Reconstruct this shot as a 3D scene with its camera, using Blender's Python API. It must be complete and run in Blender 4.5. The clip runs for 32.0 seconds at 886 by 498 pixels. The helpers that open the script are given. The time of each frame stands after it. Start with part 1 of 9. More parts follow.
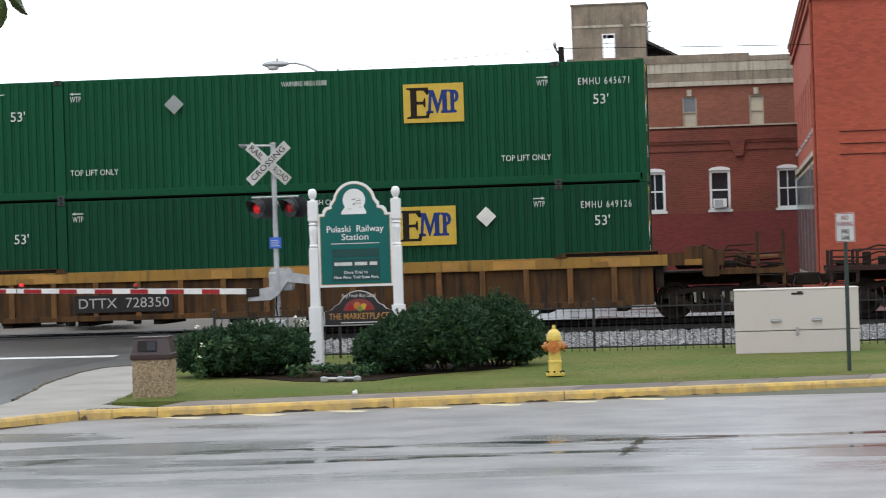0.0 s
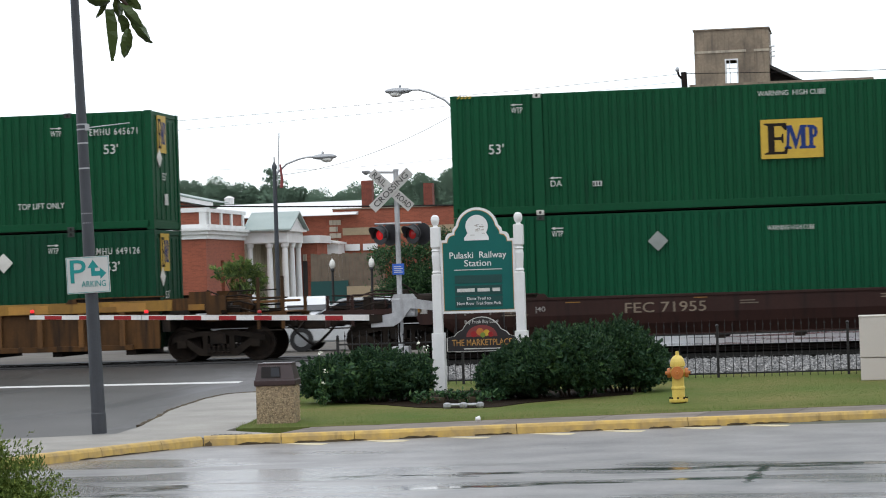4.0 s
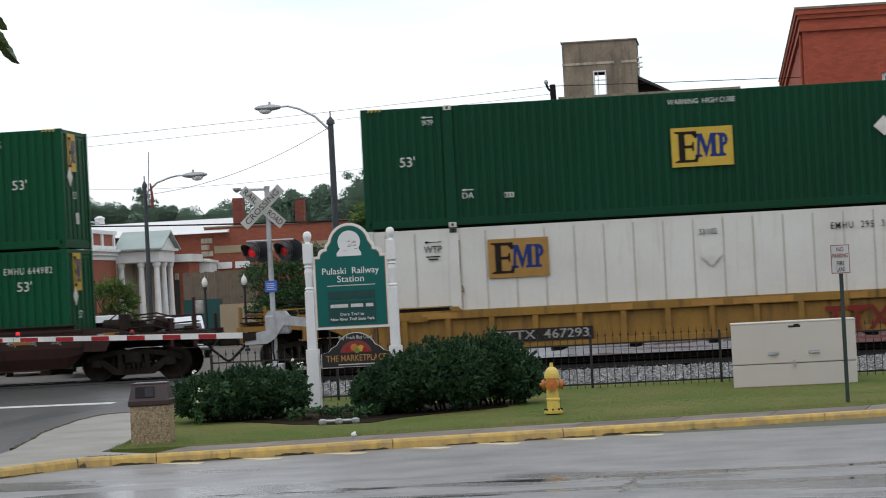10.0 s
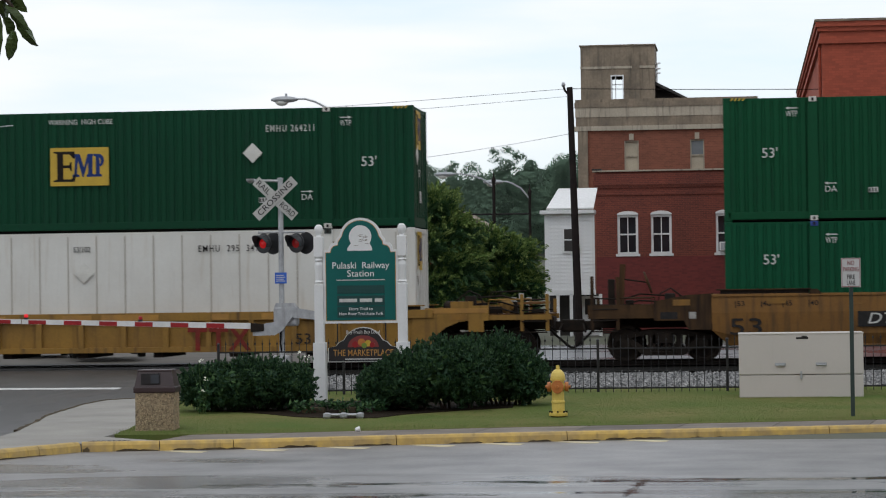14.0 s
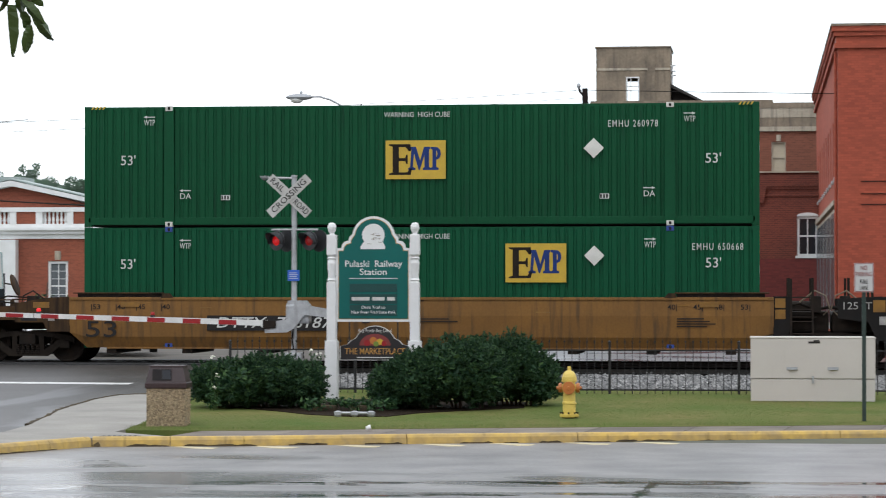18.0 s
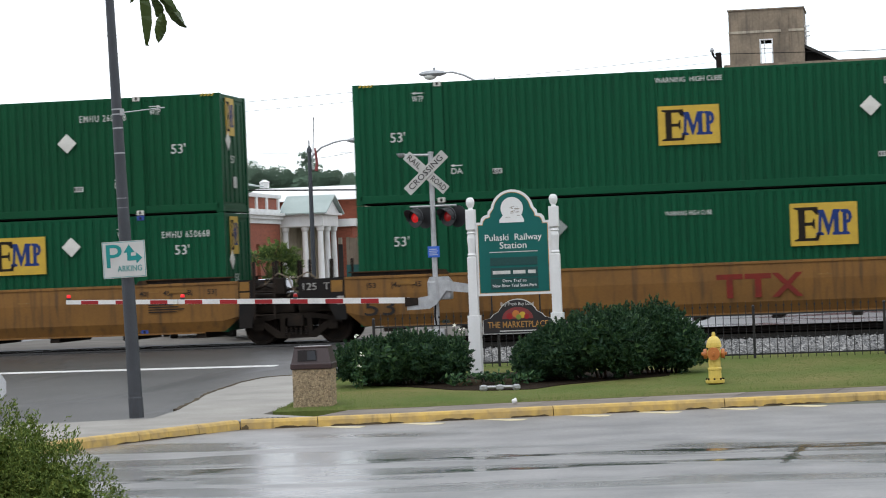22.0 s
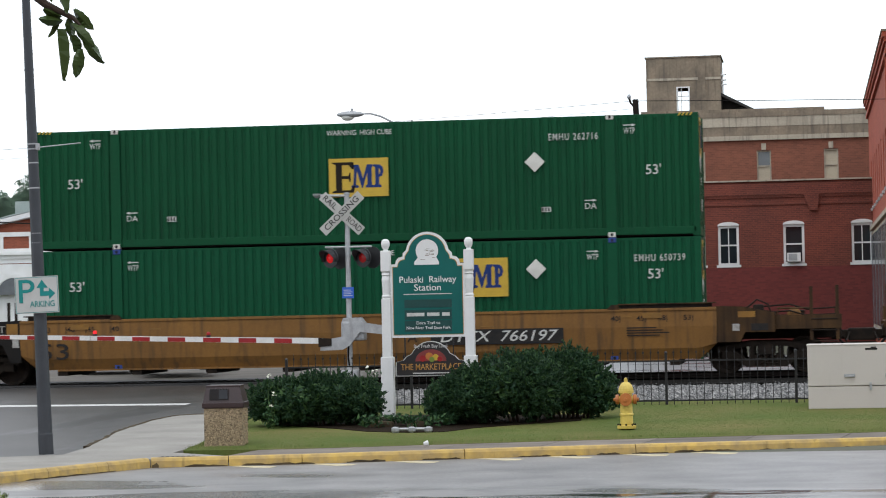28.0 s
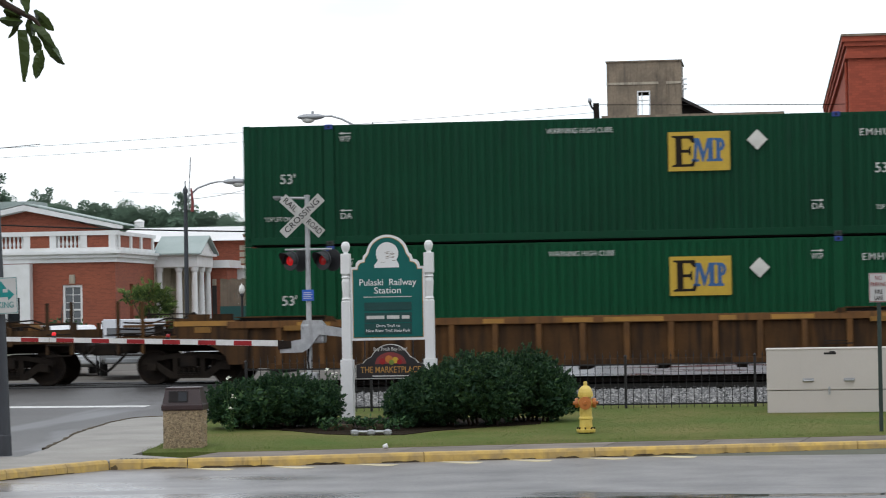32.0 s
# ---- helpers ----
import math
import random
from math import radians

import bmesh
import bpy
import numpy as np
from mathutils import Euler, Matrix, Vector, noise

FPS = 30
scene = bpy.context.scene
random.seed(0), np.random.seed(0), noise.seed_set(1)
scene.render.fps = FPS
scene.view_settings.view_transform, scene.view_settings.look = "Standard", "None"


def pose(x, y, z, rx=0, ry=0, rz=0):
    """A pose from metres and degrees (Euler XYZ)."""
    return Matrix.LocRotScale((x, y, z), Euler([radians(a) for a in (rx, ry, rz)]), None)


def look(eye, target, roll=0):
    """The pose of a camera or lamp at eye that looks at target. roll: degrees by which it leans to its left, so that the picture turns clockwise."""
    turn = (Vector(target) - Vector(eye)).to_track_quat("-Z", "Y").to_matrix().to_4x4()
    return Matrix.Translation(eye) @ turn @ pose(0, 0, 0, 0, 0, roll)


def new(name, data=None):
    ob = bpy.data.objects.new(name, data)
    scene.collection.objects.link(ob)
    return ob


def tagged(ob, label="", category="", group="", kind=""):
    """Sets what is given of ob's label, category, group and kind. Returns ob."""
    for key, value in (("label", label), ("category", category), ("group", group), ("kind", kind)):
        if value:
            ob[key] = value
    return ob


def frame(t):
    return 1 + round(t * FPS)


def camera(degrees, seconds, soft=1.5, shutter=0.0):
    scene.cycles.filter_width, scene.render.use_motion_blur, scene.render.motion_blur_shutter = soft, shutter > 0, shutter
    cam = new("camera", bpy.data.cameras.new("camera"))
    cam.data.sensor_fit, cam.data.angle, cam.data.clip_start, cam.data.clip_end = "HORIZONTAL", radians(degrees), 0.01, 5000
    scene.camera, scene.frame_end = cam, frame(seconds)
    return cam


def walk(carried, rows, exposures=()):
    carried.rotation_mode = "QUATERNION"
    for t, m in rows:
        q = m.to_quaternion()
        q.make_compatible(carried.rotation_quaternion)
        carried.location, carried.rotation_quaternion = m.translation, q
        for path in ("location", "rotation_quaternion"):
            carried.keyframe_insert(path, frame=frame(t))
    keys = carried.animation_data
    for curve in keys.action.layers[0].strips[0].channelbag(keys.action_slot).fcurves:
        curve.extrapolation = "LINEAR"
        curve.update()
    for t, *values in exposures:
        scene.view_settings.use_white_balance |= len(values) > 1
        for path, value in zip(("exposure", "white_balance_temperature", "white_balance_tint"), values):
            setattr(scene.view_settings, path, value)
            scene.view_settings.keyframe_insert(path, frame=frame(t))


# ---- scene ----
# ---- camera ----
EYE = 2.38
cam = camera(18.86, 32.0, soft=1.05, shutter=0.3)


def view(yaw, pitch, roll):
    return pose(0, 0, EYE, 0, 0, -yaw) @ pose(0, 0, 0, 90 + pitch) @ pose(0, 0, 0, 0, 0, roll)


walk(cam, [(t, view(a, b, c)) for t, a, b, c in (
    (0, -6.347, 0.076, -1.772), (0.2, -6.846, 0.148, -1.670), (0.5, -7.283, 0.381, -1.518), (0.7, -7.377, 0.559, -1.396),
    (1, -7.410, 0.852, -1.214), (1.2, -7.474, 0.980, -1.055), (1.5, -7.699, 1.095, -0.817), (1.7, -7.785, 1.081, -0.892),
    (2, -7.946, 0.943, -1.005), (2.2, -8.040, 0.842, -1.058), (2.5, -8.358, 0.814, -1.137), (4.5, -9.025, 0.711, -2.039),
    (4.7, -9.040, 0.719, -2.119), (5, -9.033, 0.629, -2.238), (5.2, -8.855, 0.649, -2.139), (5.3, -8.713, 0.667, -2.053),
    (5.5, -8.464, 0.698, -1.954), (5.7, -8.348, 0.771, -1.959), (6, -8.670, 0.885, -1.967), (6.2, -8.859, 0.945, -1.979),
    (6.5, -9.029, 1.071, -1.997), (6.7, -9.040, 1.139, -1.987), (7, -9.110, 1.092, -1.972), (7.2, -9.171, 0.964, -1.998),
    (7.5, -9.216, 0.667, -2.038), (7.7, -9.230, 0.606, -1.959), (8, -9.175, 0.635, -1.840), (8.2, -9.107, 0.698, -1.813),
    (8.5, -8.968, 0.751, -1.772), (8.7, -8.931, 0.801, -1.804), (9, -8.721, 0.822, -1.852), (9.2, -8.423, 0.809, -1.873),
    (9.3, -8.259, 0.804, -1.891), (9.5, -7.584, 0.908, -1.912), (9.6, -7.296, 0.908, -2.169), (9.7, -6.971, 0.917, -2.426),
    (9.8, -6.661, 0.928, -2.728), (9.9, -6.414, 0.974, -2.912), (10, -6.213, 0.928, -2.961), (10.1, -6.182, 0.962, -2.871),
    (10.2, -6.295, 1.008, -2.643), (10.3, -6.796, 1.168, -2.340), (10.4, -7.384, 1.325, -2.090),
    (10.5, -7.216, 1.375, -1.956), (10.6, -7.098, 1.440, -1.783), (10.7, -7.151, 1.561, -1.565),
    (10.8, -7.479, 1.672, -1.498), (10.9, -7.721, 1.789, -1.460), (11, -7.903, 1.914, -1.328),
    (11.1, -7.814, 2.013, -1.412), (11.2, -7.750, 2.146, -1.447), (11.3, -7.668, 2.314, -1.495),
    (11.5, -7.459, 2.481, -1.585), (11.7, -7.837, 2.651, -1.647), (11.8, -7.994, 2.734, -1.717),
    (11.9, -8.120, 2.794, -1.726), (12, -8.116, 2.736, -1.806), (12.1, -7.866, 2.792, -1.678),
    (12.2, -7.663, 2.881, -1.429), (12.3, -7.418, 2.995, -1.069), (12.4, -7.173, 3.232, -0.750),
    (12.5, -6.969, 3.464, -0.654), (12.6, -6.775, 3.684, -0.529), (12.7, -6.603, 3.830, -0.480),
    (12.8, -6.335, 3.743, -0.419), (12.9, -6.052, 3.253, -0.375), (13, -5.815, 2.666, -0.511),
    (13.1, -5.670, 2.420, -0.279), (13.2, -5.732, 2.091, -0.219), (13.3, -5.933, 1.660, -0.257),
    (13.4, -6.160, 1.569, -0.237), (13.5, -6.220, 1.547, -0.169), (13.6, -6.302, 1.326, -0.288),
    (13.7, -6.397, 1.197, -0.407), (13.8, -6.460, 1.139, -0.555), (14, -6.450, 0.896, -0.763),
    (14.2, -6.529, 0.650, -0.700), (14.3, -6.554, 0.487, -0.645), (14.5, -6.071, 0.464, -0.582),
    (16.5, -6.218, 0.638, -0.907), (16.7, -6.153, 0.635, -0.548), (17, -5.898, 0.548, -0.009),
    (17.2, -5.717, 0.538, -0.008), (17.3, -5.654, 0.569, -0.008), (17.5, -5.556, 0.659, -0.007),
    (17.7, -5.841, 0.843, -0.006), (18, -6.731, 0.887, -0.004), (18.2, -7.143, 0.985, 0.131), (18.5, -7.111, 1.023, 0.334),
    (18.7, -7.213, 1.002, 0.085), (19, -7.563, 1.002, -0.288), (19.2, -7.864, 0.989, -0.378), (19.5, -8.147, 1.016, -0.514),
    (19.7, -8.182, 0.912, -0.693), (20, -8.154, 0.752, -0.961), (20.2, -8.306, 0.634, -1.200),
    (20.5, -8.538, 0.533, -1.558), (20.7, -8.638, 0.627, -1.779), (21, -9.065, 0.634, -2.110),
    (21.2, -9.396, 0.541, -1.957), (21.5, -9.760, 0.229, -1.728), (21.7, -9.909, 0.128, -1.928),
    (22, -9.736, 0.371, -2.227), (22.2, -9.602, 0.345, -2.291), (22.5, -9.110, 0.293, -2.386),
    (22.7, -8.834, 0.289, -2.364), (23, -8.649, 0.508, -2.330), (23.2, -8.628, 0.559, -2.157),
    (23.5, -8.541, 0.637, -1.897), (23.7, -8.359, 0.610, -1.857), (24, -7.991, 0.550, -1.796),
    (24.2, -7.809, 0.496, -1.789), (24.5, -7.428, 0.399, -1.778), (26.5, -7.333, 0.988, -1.513),
    (26.7, -7.342, 1.134, -1.537), (27, -7.487, 1.243, -1.574), (27.2, -7.610, 1.247, -1.473),
    (27.5, -7.763, 1.139, -1.322), (27.7, -7.761, 1.147, -1.274), (28, -7.880, 1.214, -1.203),
    (28.2, -8.056, 1.276, -1.341), (28.5, -8.259, 1.306, -1.548), (28.7, -8.319, 1.283, -1.537),
    (29, -8.400, 1.288, -1.520), (29.2, -8.380, 1.301, -1.460), (29.5, -8.302, 1.250, -1.371),
    (29.7, -8.269, 1.176, -1.332), (30, -8.091, 1.110, -1.274), (30.2, -7.938, 1.072, -1.333),
    (30.5, -7.726, 1.011, -1.422), (30.7, -7.617, 0.959, -1.386), (31, -7.456, 0.842, -1.333),
    (31.2, -7.417, 0.850, -1.297), (31.5, -7.464, 1.027, -1.242), (31.7, -7.436, 1.151, -1.137),
    (32, -7.023, 1.262, -0.980),
)], exposures=[(0, -0.42), (1.2, -0.49), (2.5, -0.62), (4.0, -0.62), (5.0, -0.68), (6.0, -0.6), (7.0, -0.52), (8.4, -0.5), (9.2, -0.7), (10.0, -0.96), (11.0, -0.97), (11.5, -1.02), (12.0, -1.08), (12.5, -1.2), (13.0, -1.32), (13.6, -1.3), (14.2, -1.06), (14.6, -0.85), (16.5, -0.6), (18.0, -0.55), (21.0, -0.6), (24.0, -0.52), (26.0, -0.52), (28.0, -0.64), (30.0, -0.76), (32.0, -0.83)])

# ---- sky and sun ----
world = bpy.data.worlds.new("overcast_sky")
scene.world = world
world.use_nodes = True
wn, wl = world.node_tree.nodes, world.node_tree.links
wn.clear()
w_out, w_bg = wn.new("ShaderNodeOutputWorld"), wn.new("ShaderNodeBackground")
w_sky = wn.new("ShaderNodeTexSky")
w_sky.sky_type, w_sky.sun_disc = "NISHITA", False
w_sky.sun_elevation, w_sky.sun_rotation = radians(52), radians(200)
w_scale = wn.new("ShaderNodeMix")
w_scale.data_type, w_scale.blend_type = "RGBA", "MULTIPLY"
w_scale.inputs[0].default_value = 1
w_scale.inputs[7].default_value = (0.26, 0.315, 0.36, 1)
w_tc, w_map, w_noise = wn.new("ShaderNodeTexCoord"), wn.new("ShaderNodeMapping"), wn.new("ShaderNodeTexNoise")
w_map.inputs["Scale"].default_value = (2.2, 2.2, 14)
w_noise.inputs["Scale"].default_value, w_noise.inputs["Detail"].default_value = 2.4, 7
w_ramp = wn.new("ShaderNodeValToRGB")
w_ramp.color_ramp.elements[0].position, w_ramp.color_ramp.elements[0].color = 0.36, (0.6, 0.6, 0.6, 1)
w_ramp.color_ramp.elements[1].position, w_ramp.color_ramp.elements[1].color = 0.6, (1, 1, 1, 1)
w_mix = wn.new("ShaderNodeMix")
w_mix.data_type = "RGBA"
w_mix.inputs[7].default_value = (2.2, 2.27, 2.36, 1)
wl.new(w_sky.outputs[0], w_scale.inputs[6])
wl.new(w_tc.outputs["Generated"], w_map.inputs[0])
wl.new(w_map.outputs[0], w_noise.inputs["Vector"])
wl.new(w_noise.outputs[0], w_ramp.inputs[0])
wl.new(w_ramp.outputs[0], w_mix.inputs[0])
wl.new(w_scale.outputs[2], w_mix.inputs[6])
wl.new(w_mix.outputs[2], w_bg.inputs[0])
wl.new(w_bg.outputs[0], w_out.inputs[0])
sun = new("sun", bpy.data.lights.new("sun", "SUN"))
sun.data.energy, sun.data.angle, sun.data.color = 0.9, radians(25), (1, 0.97, 0.92)
sun.matrix_world = look((0, 0, 40), (8, 22, 0))

# ---- materials ----


def mat(name, col, col2=None, rough=0.6, metal=0.0, scale=1.5, fine=40.0, bump=0.15, streak=None, spec=0.5, dist=0.01,
        vary=0.0, rough2=None, amp=0.18):
    """Two scales of variation, optional vertical streaks of a second colour and a random shade for each piece."""
    m = bpy.data.materials.new(name)
    m.use_nodes = True
    n, l = m.node_tree.nodes, m.node_tree.links
    b = n["Principled BSDF"]
    b.inputs["Metallic"].default_value, b.inputs["Roughness"].default_value = metal, rough
    b.inputs["Specular IOR Level"].default_value = spec
    tc = n.new("ShaderNodeTexCoord")
    col2 = col2 or tuple(c * 0.75 for c in col)

    def noise_node(s, detail=5, squash=None):
        q = n.new("ShaderNodeTexNoise")
        q.inputs["Scale"].default_value, q.inputs["Detail"].default_value = s, detail
        if squash:
            mp = n.new("ShaderNodeMapping")
            mp.inputs["Scale"].default_value = squash
            l.new(tc.outputs["Object"], mp.inputs[0])
            l.new(mp.outputs[0], q.inputs["Vector"])
        else:
            l.new(tc.outputs["Object"], q.inputs["Vector"])
        return q.outputs["Fac"]

    def ramp(src, a, c):
        q = n.new("ShaderNodeMapRange")
        q.inputs["From Min"].default_value, q.inputs["From Max"].default_value = a, c
        l.new(src, q.inputs["Value"])
        return q.outputs["Result"]

    def mix(fac, a, c, mode="MIX"):
        q = n.new("ShaderNodeMix")
        q.data_type, q.blend_type = "RGBA", mode
        for i, v in ((0, fac), (6, a), (7, c)):
            if hasattr(v, "links"):
                l.new(v, q.inputs[i])
            else:
                q.inputs[i].default_value = (*v, 1) if isinstance(v, tuple) else v
        return q.outputs[2]

    big = ramp(noise_node(scale), 0.3, 0.7)
    small = noise_node(fine)
    c = mix(big, col, col2)
    grain = n.new("ShaderNodeMapRange")
    grain.inputs["To Min"].default_value, grain.inputs["To Max"].default_value = 1 - amp, 1 + amp
    l.new(small, grain.inputs["Value"])
    c = mix(1.0, c, grain.outputs[0], "MULTIPLY")
    if streak:
        s = ramp(noise_node(2.2, 6, (3.2, 3.2, 0.28)), streak[1], streak[1] + 0.22)
        k = n.new("ShaderNodeMath")
        k.operation = "MULTIPLY"
        k.inputs[1].default_value = streak[2]
        l.new(s, k.inputs[0])
        c = mix(k.outputs[0], c, streak[0])
    if vary:
        oi = n.new("ShaderNodeObjectInfo")
        v = n.new("ShaderNodeMapRange")
        v.inputs["To Min"].default_value, v.inputs["To Max"].default_value = 1 - vary, 1 + vary
        l.new(oi.outputs["Random"], v.inputs["Value"])
        c = mix(1.0, c, v.outputs[0], "MULTIPLY")
    l.new(c, b.inputs["Base Color"])
    if rough2 is not None:
        r = n.new("ShaderNodeMapRange")
        r.inputs["To Min"].default_value, r.inputs["To Max"].default_value = rough, rough2
        l.new(big, r.inputs["Value"])
        l.new(r.outputs[0], b.inputs["Roughness"])
    if bump:
        bp = n.new("ShaderNodeBump")
        bp.inputs["Strength"].default_value, bp.inputs["Distance"].default_value = bump, dist
        l.new(small, bp.inputs["Height"])
        l.new(bp.outputs[0], b.inputs["Normal"])
    return m


def leaf_mat(name, a, b, c, rough=0.5, soft=0.0):
    m = bpy.data.materials.new(name)
    m.use_nodes = True
    n, l = m.node_tree.nodes, m.node_tree.links
    p = n["Principled BSDF"]
    p.inputs["Roughness"].default_value, p.inputs["Specular IOR Level"].default_value = rough, 0.25
    g, r = n.new("ShaderNodeNewGeometry"), n.new("ShaderNodeValToRGB")
    e = r.color_ramp.elements
    e[0].color, e[1].color = (*a, 1), (*c, 1)
    e.new(0.6).color = (*b, 1)
    l.new(g.outputs["Random Per Island"], r.inputs[0])
    l.new(r.outputs[0], p.inputs["Base Color"])
    if soft:
        # distant foliage: leaves share the crown's upward slope more than their own turn
        v = n.new("ShaderNodeMix")
        v.data_type = "VECTOR"
        v.inputs[0].default_value = soft
        v.inputs[5].default_value = (0, -0.45, 0.9)
        l.new(g.outputs["Normal"], v.inputs[4])
        l.new(v.outputs[1], p.inputs["Normal"])
    return m


def brick_mat(name, col, col2, mortar, bw=0.21, bh=0.075, rough=0.85, axis="X"):
    m = mat(name, col, col2, rough, 0, 0.35, 30, 0.25)
    n, l = m.node_tree.nodes, m.node_tree.links
    b = n["Principled BSDF"]
    tc, sep, com, br = (n.new("ShaderNodeTexCoord"), n.new("ShaderNodeSeparateXYZ"), n.new("ShaderNodeCombineXYZ"),
                        n.new("ShaderNodeTexBrick"))
    add = n.new("ShaderNodeMath")
    l.new(tc.outputs["Object"], sep.inputs[0])
    l.new(sep.outputs[0], add.inputs[0])
    l.new(sep.outputs[1], add.inputs[1])
    l.new(add.outputs[0], com.inputs[0])
    l.new(sep.outputs[2], com.inputs[1])
    l.new(com.outputs[0], br.inputs["Vector"])
    br.inputs["Scale"].default_value = 1
    br.inputs["Brick Width"].default_value, br.inputs["Row Height"].default_value = bw, bh
    br.inputs["Mortar Size"].default_value = 0.006
    br.inputs["Color1"].default_value, br.inputs["Color2"].default_value = (1, 1, 1, 1), (0.72, 0.72, 0.72, 1)
    br.inputs["Mortar"].default_value = (*mortar, 1)
    src = b.inputs["Base Color"].links[0].from_socket
    mx = n.new("ShaderNodeMix")
    mx.data_type, mx.blend_type = "RGBA", "MULTIPLY"
    mx.inputs[0].default_value = 1
    l.new(src, mx.inputs[6])
    l.new(br.outputs["Color"], mx.inputs[7])
    l.new(mx.outputs[2], b.inputs["Base Color"])
    return m


def glow(name, col, power, rough=0.3):
    m = mat(name, col, None, rough, bump=0)
    b = m.node_tree.nodes["Principled BSDF"]
    b.inputs["Emission Color"].default_value, b.inputs["Emission Strength"].default_value = (*col, 1), power
    return m


def wet_road_mat(name, col, wet, puddle_scale=0.22, squash=(0.25, 1, 1), dry_rough=0.42, bump=0.3, wet_rough=0.16):
    """Asphalt with a wet film: patches of standing water are darker and smoother."""
    m = mat(name, col, tuple(c * 0.62 for c in col), dry_rough, 0, 0.55, 38, bump, dist=0.006)
    n, l = m.node_tree.nodes, m.node_tree.links
    b = n["Principled BSDF"]
    tc, mp, no, r = (n.new("ShaderNodeTexCoord"), n.new("ShaderNodeMapping"), n.new("ShaderNodeTexNoise"),
                     n.new("ShaderNodeMapRange"))
    mp.inputs["Scale"].default_value = squash
    no.inputs["Scale"].default_value, no.inputs["Detail"].default_value = puddle_scale, 6
    no.inputs["Distortion"].default_value = 0.6
    l.new(tc.outputs["Object"], mp.inputs[0])
    l.new(mp.outputs[0], no.inputs["Vector"])
    l.new(no.outputs[0], r.inputs["Value"])
    r.inputs["From Min"].default_value, r.inputs["From Max"].default_value = 0.55, 0.64
    src = b.inputs["Base Color"].links[0].from_socket
    mx = n.new("ShaderNodeMix")
    mx.data_type = "RGBA"
    mx.inputs[7].default_value = (*wet, 1)
    l.new(r.outputs[0], mx.inputs[0])
    l.new(src, mx.inputs[6])
    l.new(mx.outputs[2], b.inputs["Base Color"])
    rr = n.new("ShaderNodeMapRange")
    rr.inputs["To Min"].default_value, rr.inputs["To Max"].default_value = dry_rough, wet_rough
    l.new(r.outputs[0], rr.inputs["Value"])
    l.new(rr.outputs[0], b.inputs["Roughness"])
    for q in n:
        if q.type == "BUMP":
            s = n.new("ShaderNodeMapRange")
            s.inputs["To Min"].default_value, s.inputs["To Max"].default_value = bump, 0.03
            l.new(r.outputs[0], s.inputs["Value"])
            l.new(s.outputs[0], q.inputs["Strength"])
    return m


